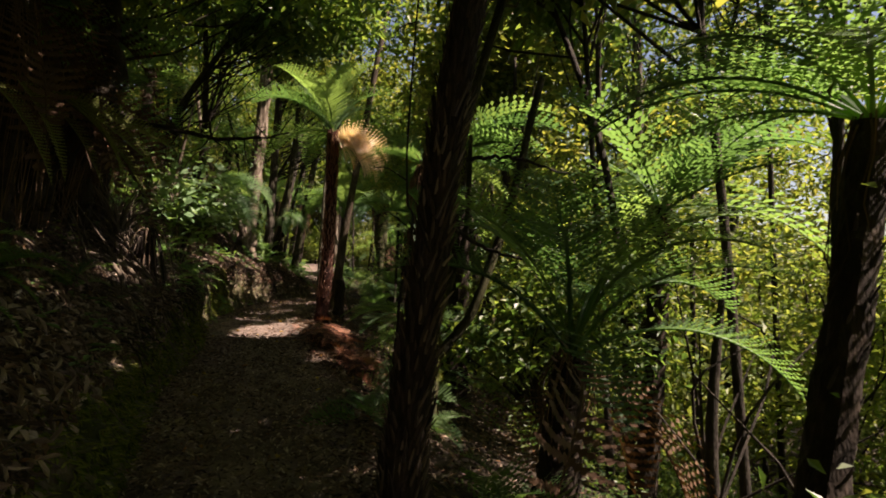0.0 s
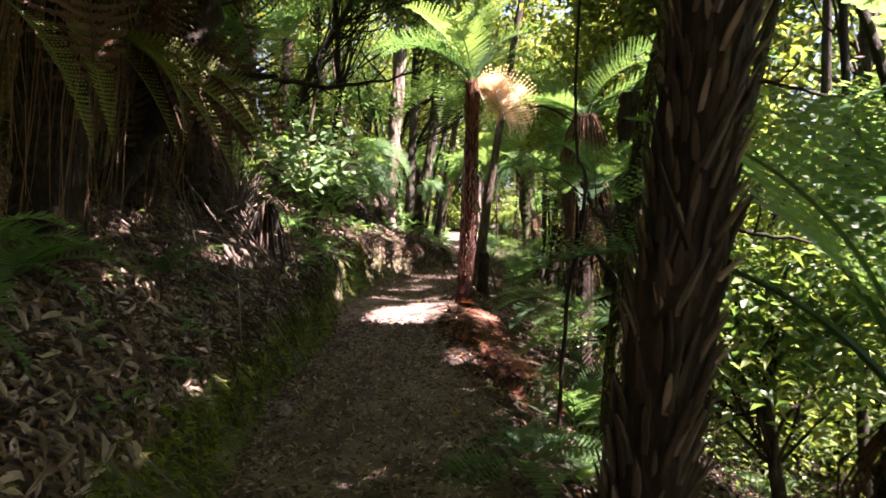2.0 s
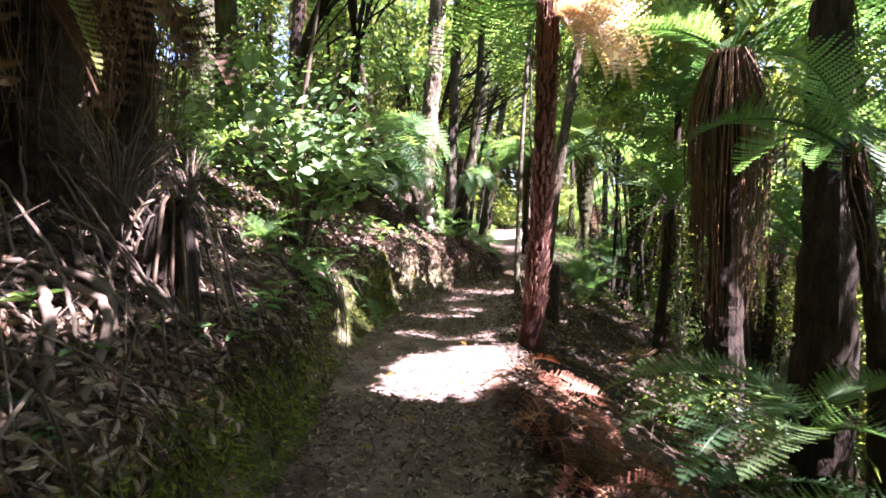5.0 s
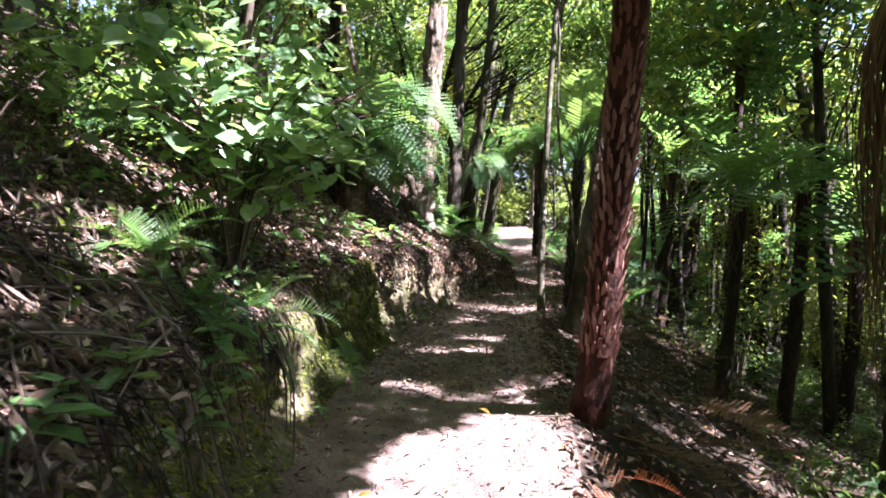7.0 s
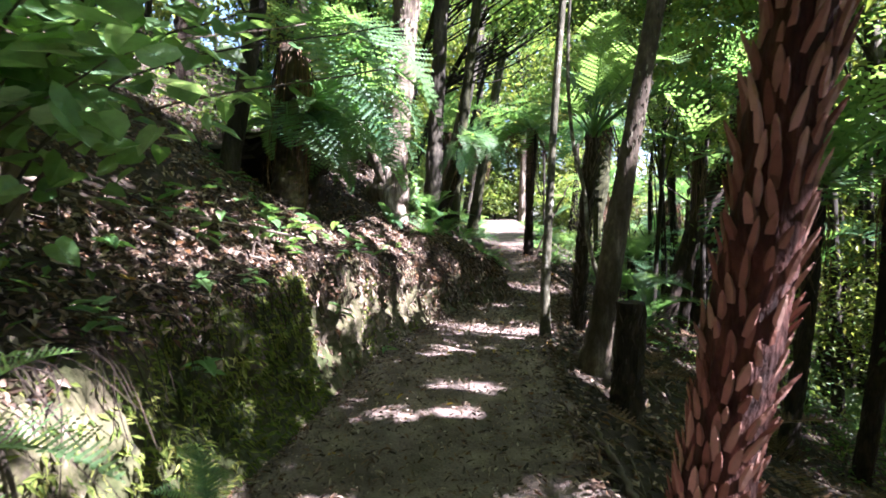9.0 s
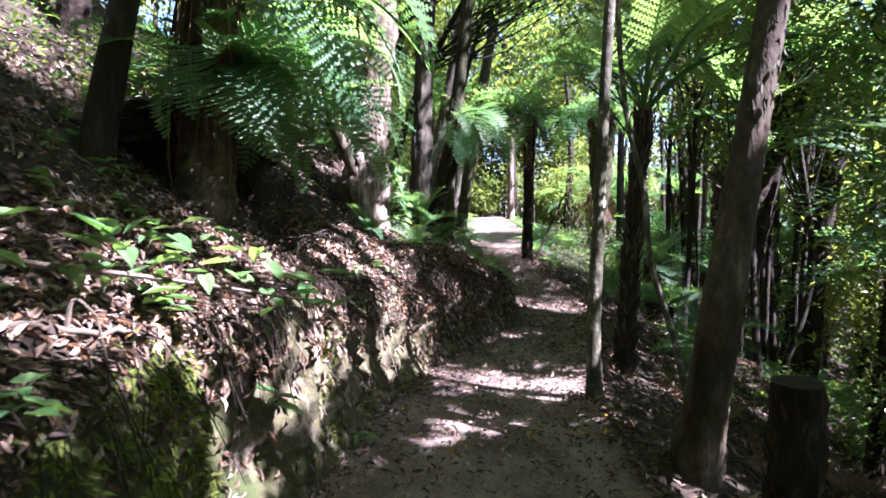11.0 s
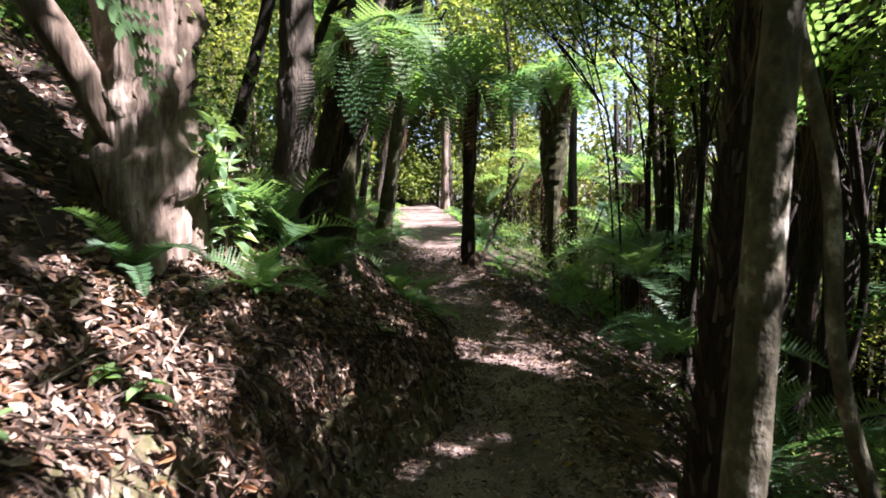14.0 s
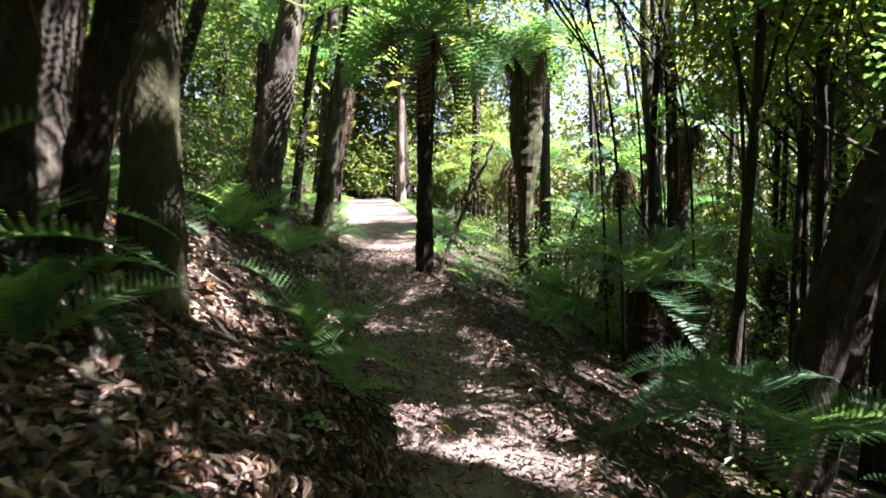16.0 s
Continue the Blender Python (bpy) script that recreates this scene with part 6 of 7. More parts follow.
for k in range(8):
    y = FR.uniform(5.5, 7.2)
    x = float(left_edge(y)) - FACE - FR.uniform(0.1, 0.55)
    zz = z0(x, y)
    bough("dead_frond_base", "broad dry brown frond base hanging down the bank", [(x - 0.5, y + FR.normal(0, 0.15), z0(x - 0.5, y) + FR.uniform(0.1, 0.35)), (x - 0.1, y + FR.normal(0, 0.1), zz + FR.uniform(0.1, 0.3)), (x + 0.22, y + FR.normal(0, 0.2), zz - FR.uniform(0.0, 0.25))], [0.012, 0.026, 0.03], M_TWIG, 0, "stalk", seed=160 + k)
for k, (x, y, a, ln) in enumerate([(-1.25, 7.7, 70, 1.2), (-1.0, 6.8, 50, 1.0), (-0.9, 7.9, 110, 0.8), (-2.2, 11.3, 60, 1.6), (-1.4, 5.4, 75, 1.3), (1.1, 15.2, 110, 1.6), (0.6, 11.6, 100, 1.2), (1.4, 12.2, 80, 1.5), (0.75, 16.8, 115, 1.4), (1.3, 18.2, 120, 1.5), (1.8, 9.2, 140, 1.3), (-1.6, 17.9, 35, 0.9), (2.1, 14.5, 60, 1.5)]):
    ca, sa = math.cos(radians(a)) * ln / 2, math.sin(radians(a)) * ln / 2
    xs, ys = x + np.array([-1, -0.3, 0.4, 1]) * ca, y + np.array([-1, -0.3, 0.4, 1]) * sa
    bough("fallen_branch", "dry fallen branch lying in the leaf litter", np.stack([xs, ys, surface(xs, ys) + 0.035], -1), [0.022, 0.018, 0.01], M_TWIG, 2, "branch", seed=100 + k)

# the heap of red-brown dead fern fronds at the path's edge
top = thing("dead_fern_heap", "heap of red-brown dead fern fronds at the path's edge", "dead ferns", (1.45, 7.6, z0(1.45, 7.6)))
M_RUST = material("rusty_frond", [(0.1, 0.034, 0.02), (0.2, 0.075, 0.045), (0.32, 0.16, 0.11)], 8, 0.8, 0.0, 60, per="object", translucent=0.2)
RUST = [frond_mesh("dead_frond", 1.0, 26, 0.17, e0, e1, False, M_RUST, 70 + i, 0.35, 0.12, 0.2) for i, (e0, e1) in enumerate([(18, -25), (5, -18)])]
b = Build()
heap = spline([(2.1, 5.5, -0.1), (1.75, 6.2, 0.02), (1.4, 7.1, 0.03), (1.05, 7.9, 0.02), (0.85, 8.5, 0.03)], 40)
heap[:, 2] = surface(heap[:, 0], heap[:, 1]) + 0.03
tube(b, heap - np.array(top.location), [0.02, 0.12, 0.17, 0.18, 0.16, 0.1, 0.02], 22, 0.16)
part("mound", b.mesh("mound", M_REDTRUNK, True), top, "matted red-brown fern litter")
b = Build()
for k in range(900):
    i = int(FR.integers(1, 39))
    a = FR.uniform(-0.3, 3.4)
    q = heap[i] - np.array(top.location) + np.array([math.cos(a) * 0.2, FR.normal(0, 0.05), math.sin(a) * 0.2])
    e = q + np.array([FR.normal(0, 0.14), FR.normal(0, 0.14), FR.normal(-0.04, 0.05)])
    tube(b, [q, (q + e) / 2 + [0, 0, 0.02], e], [0.004, 0.002], 3, cap=False)
part("stalk", b.mesh("stalk", M_STALK), top, "thin dry red-brown stalks", kind="stuff")
for k in range(120):
    y = FR.uniform(5.6, 8.8)
    x = float(np.interp(y, [5.5, 6.2, 7.1, 7.9, 8.5], [2.05, 1.7, 1.38, 1.03, 0.85])) + FR.uniform(-0.25, 0.6)
    m = Matrix.Translation(Vector((x, y, float(surface(x, y)) + FR.uniform(0.08, 0.26))) - top.location) @ Matrix.Rotation(FR.uniform(-2.4, 0.3), 4, "Z") @ Matrix.Rotation(FR.normal(0.3, 0.15), 4, "Y") @ Matrix.Rotation(FR.normal(0, 0.5), 4, "X") @ Matrix.Scale(FR.uniform(0.28, 0.52), 4)
    part("dead_frond", RUST[k % 2], top, m=m)
stone = thing("stone", "small pale stone at the slim tree's root", "stone", (0.16, 14.6, z0(0.16, 14.6, 0.0)))
bm = bmesh.new()
bmesh.ops.create_icosphere(bm, subdivisions=2, radius=0.05)
for v in bm.verts:
    v.co = Vector((v.co.x * 1.3, v.co.y, v.co.z * 0.7)) * (1 + 0.25 * noise.noise(v.co * 22))
me = bpy.data.meshes.new("stone_body")
bm.to_mesh(me)
bm.free()
me.materials.append(M_STONE)
part("body", me, stone)

# ---------------------------------------------------------------- moss, roots and dead stalks on the bank
MR = np.random.default_rng(44)
b = Build()
n = 36000
y = MR.uniform(0.5, 12.2, n)
keep = MR.random(n) < np.interp(y, [0, 4.5, 6, 8.5, 9.0, 9.8, 10.4, 12.2], [0.7, 1.0, 1.0, 0.7, 0.2, 0.2, 0.8, 1.0])
y = y[keep]
n = len(y)
ri = np.clip(np.searchsorted(rows, y), 0, len(rows) - 1)
ci = MR.integers(0, 24, n)
p = np.stack([fx[ri, ci], y, fz[ri, ci]], -1)
leaves(b, p, np.stack([MR.uniform(0.2, 0.7, n), MR.normal(0, 0.35, n), MR.uniform(-1.0, 0.1, n)], -1), np.stack([np.ones(n), MR.normal(0, 0.4, n), MR.normal(0.4, 0.3, n)], -1), MR.uniform(0.03, 0.085, n), MR.uniform(0.009, 0.02, n))
n2 = 9000
y2 = MR.uniform(12.0, 15.0, n2)
c2 = MR.integers(0, 24, n2)
keep = N2.at(y2 * 1.6, c2 * 0.05) > 0.6
y2, c2 = y2[keep], c2[keep]
n2 = len(y2)
r2 = np.clip(np.searchsorted(rows, y2), 0, len(rows) - 1)
leaves(b, np.stack([fx[r2, c2], y2, fz[r2, c2]], -1), np.stack([MR.uniform(0.2, 0.7, n2), MR.normal(0, 0.35, n2), MR.uniform(-1.0, 0.1, n2)], -1), np.stack([np.ones(n2), MR.normal(0, 0.4, n2), MR.normal(0.4, 0.3, n2)], -1), MR.uniform(0.02, 0.05, n2), MR.uniform(0.007, 0.015, n2))
M_MOSS = material("moss", [(0.035, 0.06, 0.008), (0.09, 0.125, 0.02), (0.15, 0.185, 0.035), (0.2, 0.2, 0.055)], 20, 0.9, 0.0, 60, per="island", translucent=0.2)
tagged(new("moss", b.mesh("moss", M_MOSS)), "shaggy green moss on the cut bank face", "moss", kind="stuff")

b = Build()
n = 340
y = np.concatenate([MR.uniform(15.2, 19.2, 70), MR.uniform(4, 15, 270)])
for i in range(n):
    x0 = float(left_edge(y[i])) - FACE + MR.uniform(-0.1, 0.06)
    zt = float(surface(x0 - 0.05, y[i])) + 0.02
    ln = MR.uniform(0.15, 0.55) * min(1.0, float(bank_h(y[i])) + 0.2)
    tube(b, spline([(x0 - 0.1, y[i], zt + 0.02), (x0 + 0.12, y[i] + MR.normal(0, 0.05), zt - 0.03), (x0 + MR.uniform(0.14, 0.34), y[i] + MR.normal(0, 0.1), zt - ln)], 6), [MR.uniform(0.002, 0.006), 0.002], 4, cap=False)
tagged(new("hanging_roots", b.mesh("hanging_roots", M_FERNTRUNK)), "dark roots and stalks hanging over the bank's lip", "roots", kind="stuff")

b = Build()
for i in range(230):
    yy = MR.uniform(4.8, 8.6)
    d = MR.random() ** 1.2 * 1.9
    x0 = float(left_edge(yy)) - FACE - d
    a, ln = MR.normal(0.5, 0.6), MR.uniform(0.3, 1.1)
    xs = x0 + np.array([-0.5, 0, 0.5]) * ln * math.cos(a)
    ys = yy - np.array([-0.5, 0, 0.5]) * ln * math.sin(a)
    zs = np.maximum(surface(xs, ys), ground_z(xs, ys)) + MR.uniform(0.02, 0.12)
    zs[1] += MR.uniform(0, 0.06)
    tube(b, spline(np.stack([xs, ys, zs], -1), 5), [MR.uniform(0.003, 0.012), 0.004], 4, cap=False)
tagged(new("dead_stalks", b.mesh("dead_stalks", M_TWIG)), "tangle of dry brown stalks on the bank", "stalks", kind="stuff")

# an overhanging ledge of soil and roots with a dark hollow below
ledge = thing("root_ledge", "overhanging ledge of dark soil and roots", "ledge", (-3.2, 14.7, z0(-3.2, 14.7)))
bm = bmesh.new()
bmesh.ops.create_icosphere(bm, subdivisions=4, radius=1.0)
for v in bm.verts:
    k = 1 + 0.25 * noise.noise(v.co * 2.1) + 0.12 * noise.noise(v.co * 6)
    v.co = Vector((v.co.x * 0.7 * k - 0.1, v.co.y * 1.0 * k, 0.5 + v.co.z * 0.3 * k + 0.1 * v.co.x))
me = bpy.data.meshes.new("ledge_soil")
bm.to_mesh(me)
bm.free()
me.materials.append(M_SOIL)
part("soil", me, ledge)
b = Build()
for i in range(70):
    a = MR.uniform(-1.7, 1.4)
    q = np.array([math.cos(a) * 0.68, math.sin(a) * 0.95, 0.6])
    ln = MR.uniform(0.2, 0.75)
    tube(b, spline([q * [0.8, 0.8, 1.0], q + [0.03, 0, -0.08], q + [MR.normal(0, 0.06), MR.normal(0, 0.06), -ln]], 6), [MR.uniform(0.002, 0.006), 0.002], 4, cap=False)
part("root", b.mesh("root", M_FERNTRUNK), ledge, "hanging dark roots", kind="stuff")

# ivy-like climber on the pale trunk
b = Build()
n = 900
zz = MR.uniform(1.6, 6.5, n)
a = MR.uniform(0, 6.28, n)
cx = np.interp(zz, [1.5, 2.8, 4.3, 6.0], [-2.3, -2.22, -2.05, -1.92])
p = np.stack([cx + 0.21 * np.cos(a), 16.3 + 0.21 * np.sin(a), zz], -1)
keep = N2.at(a * 0.4, zz) > 0.5
p, a = p[keep], a[keep]
leaves(b, p, np.stack([0.5 * np.cos(a), 0.5 * np.sin(a), MR.normal(-0.6, 0.4, len(a))], -1), np.stack([np.cos(a), np.sin(a), 0.5 + 0 * a], -1), MR.uniform(0.03, 0.07, len(a)), MR.uniform(0.02, 0.04, len(a)))
top = thing("climber", "small-leaved climber on the pale trunk", "plant", (0, 0, 0))
part("foliage", b.mesh("foliage", M_LEAF), top, kind="stuff")
f = tree_fern("tree fern with fronds drooping over the bank", [(-3.1, 15.2, z0(-3.1, 15.2)), (-2.95, 15.1, 2.8), (-2.75, 14.95, 2.95)], [0.15, 0.13, 0.12], 0, 1.3, skirt=60, skirt_len=1.2, lift=(1, 3, 0, 3), keep_all=True)
for k, (az, ti, sz) in enumerate(((-70, 0, 1.5), (-52, 6, 1.7), (-38, -4, 1.75), (-24, 4, 1.8), (-10, -2, 1.8), (4, 6, 1.7), (18, 0, 1.6), (-45, 22, 1.45), (-18, 24, 1.5), (-60, 30, 1.3))):
    aim(f, (-2.72, 14.85, 3.0), az, ti, sz, k % 2, DROOP, RNG.uniform(-25, 25))
for k, (az, ti, sz) in enumerate(((-55, 4, 0.95), (-30, 0, 1.05), (-8, 6, 1.0), (14, 0, 0.95), (-75, 10, 0.9), (-42, 18, 0.85))):
    aim(f, (-2.2, 14.55, 2.32), az, ti, sz, k % 3, SWORD, RNG.uniform(-20, 20), "blue-green sword frond")
f = tree_fern("tree fern with fronds hanging before the twin tree", [(-1.78, 17.35, z0(-1.78, 17.35)), (-1.62, 17.2, 2.0), (-1.35, 17.0, 2.76)], [0.075, 0.06, 0.055], 3, 1.2, skirt=24, skirt_len=0.7, lift=(1, 0))
for k, (az, sz) in enumerate(((-42, 1.1), (-20, 1.05), (0, 0.95), (20, 0.9), (-70, 0.7))):
    aim(f, (-1.35, 17.0, 2.78), az, 4, sz, k % 2, DROOP, 8)
f = tree_fern("low tree fern with drooping fronds on the bank", [(-2.95, 14.0, z0(-2.95, 14.0)), (-2.8, 13.97, 2.55)], [0.13, 0.11], 4, 1.2, skirt=60, skirt_len=0.7, lift=(1, 3, 1, 0), keep_all=True)
for az, ti, sz, ro in ((-15, 30, 1.25, 30), (5, 24, 1.2, 25), (-40, 34, 1.2, 25), (20, 30, 1.15, 20), (-60, 30, 1.2, 15), (-28, 44, 1.1, 35), (-5, 46, 1.0, 30)):
    aim(f, (-2.75, 13.95, 2.6), az, ti - 8, sz, 1, roll=ro)
for k, (az, sz) in enumerate(((-70, 1.1), (-45, 1.25), (-25, 1.3), (0, 1.3), (20, 1.2), (-35, 1.05), (-10, 1.1))):
    aim(f, (-2.65, 13.95, 2.62), az, -4, sz, k % 2, DROOP, 10)
# leaf litter clinging to the steep face where it is rounded off
b = Build()
n = 9000
y = np.concatenate([MR.uniform(15.2, 19.5, 6600), MR.uniform(4, 9, 1200), MR.uniform(12.2, 15.2, 1200)])
ri = np.clip(np.searchsorted(rows, y), 0, len(rows) - 1)
ci = np.where(MR.random(n) < 0.6, MR.integers(0, 10, n), MR.integers(0, 24, n))
p = np.stack([fx[ri, ci] + 0.012, y, fz[ri, ci] + 0.01], -1)
up = np.stack([np.ones(n), 0 * y, np.ones(n) * 0.6], -1) + MR.normal(0, 0.35, (n, 3))
way = np.cross(up, MR.normal(size=(n, 3)))
leaves(b, p, way, up, MR.uniform(0.05, 0.1, n), MR.uniform(0.014, 0.028, n), "folded", 0.25)
tagged(new("leaf_litter", b.mesh("leaf_litter", M_LITTER)), "dead leaves clinging to the steep bank", "leaf litter", kind="stuff")

# ---------------------------------------------------------------- dry stalks, sword ferns and shade plants on the bank
XR = np.random.default_rng(77)


def stalk_clump(label, x, y, up, down, height, seed):
    """A clump of dry stalks: some fan upward, some hang down the bank."""
    rg = np.random.default_rng(seed)
    top = thing("stalk_clump", label, "dead stalks", (x, y, z0(x, y, 0.03)))
    b = Build()
    for k in range(up):
        a, r = rg.uniform(0, 6.28), rg.uniform(0.05, 0.5) * height
        h = height * rg.uniform(0.5, 1.0)
        tube(b, spline([(rg.normal(0, 0.06), rg.normal(0, 0.08), 0), (math.cos(a) * r * 0.35, math.sin(a) * r * 0.35, h * 0.6), (math.cos(a) * r, math.sin(a) * r, h * rg.uniform(0.7, 1.0))], 7), [rg.uniform(0.004, 0.009), 0.006, 0.002], 4, cap=False)
    if b.n:
        part("upright_stalk", b.mesh("upright_stalk", M_TWIG), top, kind="stuff")
    b = Build()
    for k in range(down):
        q = np.array([rg.normal(0, 0.12), rg.normal(0, 0.3), rg.uniform(0.05, 0.4) * height])
        e = np.array([q[0] + rg.uniform(0.1, 0.35) * height, q[1] + rg.normal(0, 0.14), 0.0])
        e[2] = float(surface(x + e[0], y + e[1])) - top.location.z + rg.uniform(-0.02, 0.06)
        tube(b, spline([q, q * 0.45 + e * 0.55 + [0.06, 0, 0.08], e], 7), [rg.uniform(0.004, 0.012), 0.008, 0.003], 4, cap=False)
    if b.n:
        part("hanging_stalk", b.mesh("hanging_stalk", M_STALK2), top, kind="stuff")
    return top


stalk_clump("fan of dry grey stalks at the foot of a tree fern", -1.45, 6.6, 80, 30, 1.2, 1)
stalk_clump("fan of dry grey stalks on the bank", -1.8, 7.7, 50, 20, 0.9, 3)
stalk_clump("tuft of dry orange-brown grass on the bank", -1.3, 8.75, 8, 36, 0.3, 5)
stalk_clump("dark roots and stalks under the ledge", -2.55, 14.4, 8, 70, 0.45, 6)

# the dark limb that carries the bare bough over the path
bough("leaning_limb", "thick black limb leaning out from the bank", [(-2.0, 5.2, z0(-2.0, 5.2)), (-1.5, 5.15, 2.2), (-0.98, 5.1, 2.75), (-0.86, 5.1, 3.5), (-1.1, 5.2, 5.0)], [0.15, 0.14, 0.13, 0.11, 0.08], M_DARKBARK, 6, "tree limb", seed=31)
for k, (dx, ro, sc) in enumerate(((0.0, 35, 1.42), (0.02, -35, 1.4), (-0.05, 70, 1.3))):
    top = thing("hanging_frond", "long narrow mossy green frond hanging over the bank", "fern frond", (-0.78 + dx, 3.93, 2.62), "hanging fronds")
    part("frond", MOSSY[0], top, m=Matrix.Rotation(radians(ro), 4, "X") @ Matrix.Scale(sc, 4))


def sword_fern(x, y, z, size, aims, label):
    top = thing("fern", label, "fern", (x, y, z0(x, y, 0.02) if z is None else z), "ground ferns")
    for k, (az, ti) in enumerate(aims):
        part("frond", SWORD[k % 3], top, m=Matrix.Rotation(radians(az), 4, "Z") @ Matrix.Rotation(radians(ti), 4, "Y") @ Matrix.Rotation(XR.normal(0, 0.2), 4, "X") @ Matrix.Scale(size * XR.uniform(0.85, 1.1), 4))
    return top


sword_fern(-1.72, 8.65, None, 0.62, ((-80, 0), (-40, 10), (-110, 5), (-10, 0), (-60, 25), (30, 0), (-140, 0)), "sunlit sword fern hanging on the bank")
sword_fern(-1.4, 8.55, None, 0.6, ((-25, 5), (-55, 20), (0, 0), (-90, 10), (25, 10), (-40, 35)), "sword fern with broad leaflets on the bank")
sword_fern(-1.3, 9.05, None, 0.55, ((-60, 5), (-20, 15), (-100, 0), (10, 20), (-45, 40)), "sword fern with broad leaflets on the bank")
sword_fern(-0.95, 3.0, None, 0.75, ((-70, 0), (-30, 10), (0, 5), (-110, 5), (30, 0), (-50, 30)), "dark green sword fern on the bank")
sword_fern(-0.55, 2.2, None, 0.7, ((-70, 0), (-30, 10), (0, 5), (-110, 5), (30, 0), (-140, 0)), "dark green sword fern on the bank")
sword_fern(-2.15, 15.9, None, 0.5, ((-80, -20), (-50, -25), (-100, -20), (-20, -10), (-120, 0)), "upright sword fern at the foot of the pale tree")
sword_fern(-1.2, 18.9, None, 0.6, ((-60, 0), (-20, 10), (-100, 0), (20, 0), (-140, 5), (60, 0)), "sword fern at the lip of the bank")
for x, y, h, n in ((-1.02, 8.28, 0.34, 9), (-0.98, 7.66, 0.2, 7), (-0.86, 7.2, 0.16, 6), (-2.05, 12.9, 0.3, 5)):
    plant = seedling(x, y, h, n, True, label="seedling with large oval green leaves on the bank")
    for ob in plant.children:
        if ob.name.startswith("leaf"):
            ob.matrix_basis = ob.matrix_basis @ Matrix.Scale(1.35, 4)

# the curtain of fronds that hangs over the bank's lip
for k, (az, ti, sz) in enumerate(((-15, 0, 1.9), (0, 4, 1.8), (-35, 0, 1.9), (20, -4, 1.9), (-55, 0, 1.7), (-25, 14, 1.6), (8, 16, 1.6), (-8, -10, 1.7), (-45, 14, 1.5))):
    aim(curtain, (-2.5, 13.65, 3.28), az, ti, sz * 1.08, k % 2, DROOP, XR.uniform(-25, 25))
for k, (az, sz) in enumerate(((-60, 1.15), (-30, 1.1), (-5, 1.2), (20, 1.1), (-90, 1.0), (-45, 0.9), (5, 0.95), (-120, 1.0), (-150, 1.0), (175, 1.0))):
    aim(f, (-2.65, 13.95, 2.62), az, 6, sz, k % 3, SWORD, XR.uniform(-20, 20), "blue-green sword frond")
veil = tree_fern("slim tree fern with dark fronds hanging before the twin tree", [(-1.75, 17.6, z0(-1.75, 17.6)), (-1.55, 17.5, 2.1), (-1.2, 17.35, 2.72)], [0.07, 0.06, 0.055], 0, 1.3, skirt=30, skirt_len=0.8)
for k, (az, ti, sz) in enumerate(((-70, 0, 1.0), (-92, 4, 1.05), (-112, 0, 0.95), (-50, 0, 1.0), (-30, 4, 0.95), (-130, 6, 0.9), (0, 0, 0.9), (-80, 20, 0.8), (-100, 24, 0.75), (40, 0, 0.9))):
    aim(veil, (-1.2, 17.35, 2.72), az, ti, sz, k % 2, DROOP, XR.uniform(-20, 20))
fern_b = ground_fern(1.8, 19.9, 1.0, 6, "green fern spreading beside the path", FINE, z=0.1, forms=(1, 3))
for az, ti, sz in ((170, 4, 1.05), (195, 6, 1.0), (150, 0, 1.0), (215, 4, 1.0)):
    aim(fern_b, (1.8, 19.9, 0.25), az, ti, sz, 1)
tree("pale_tree", "sunlit pale tree trunk where the path bends away", [(-1.8, 36.2, z0(-1.8, 36.2)), (-1.82, 36.2, 3.0), (-1.75, 36.2, 6.0)], [0.15, 0.13, 0.11], bark=M_PALE)
for x, y, sz in ((-1.75, 17.45, 0.5), (-1.95, 17.5, 0.55)):
    sword_fern(x, y, None, sz, ((-60, 0), (-20, 10), (-100, 0), (20, 0), (-140, 5)), "dark sword fern at the foot of the twin tree")
bough("surface_root", "pale mossy root running down from the twin tree", [(-1.85, 17.75, z0(-1.85, 17.75, -0.12)), (-1.7, 17.5, z0(-1.7, 17.5, -0.05)), (-1.5, 17.3, z0(-1.5, 17.3, -0.03)), (-1.35, 17.0, z0(-1.35, 17.0, 0.02))], [0.06, 0.045, 0.035, 0.015], M_MOTTLE, 0, "root", seed=41)
# ferns along both edges of the far path
for k in range(26):
    y = 25.5 + k * 0.42
    x = float(right_edge(y)) + XR.uniform(0.15, 0.5) if k % 2 else float(left_edge(y)) - XR.uniform(0.1, 0.4)
    ground_fern(x, y, XR.uniform(0.5, 0.8), 7, "sunlit fern at the edge of the far path", LOW, forms=(0, 1, 3))
# dead fronds fallen on the slope below the path
for k in range(46):
    y = XR.uniform(9.0, 18.5)
    x = float(right_edge(y)) + XR.uniform(0.25, 2.6)
    top = thing("fallen_frond", "brown dead fern frond fallen on the slope", "fern frond", (x, y, z0(x, y, -0.05)), "fallen fronds")
    part("frond", FLAT[k % 2], top, m=Matrix.Rotation(XR.uniform(0, 6.28), 4, "Z") @ Matrix.Rotation(XR.normal(0.0, 0.12), 4, "Y") @ Matrix.Rotation(XR.normal(0, 0.3), 4, "X") @ Matrix.Scale(XR.uniform(0.7, 1.3), 4))
# plants over the far bank and at the foot of the crooked tree
for k in range(22):
    y = 19.2 + k * 0.62
    x = float(left_edge(y)) - FACE - XR.uniform(0.0, 1.6)
    ground_fern(x, y, XR.uniform(0.5, 0.85), 8, "green fern on the far bank", COARSE if k < 8 else LOW)
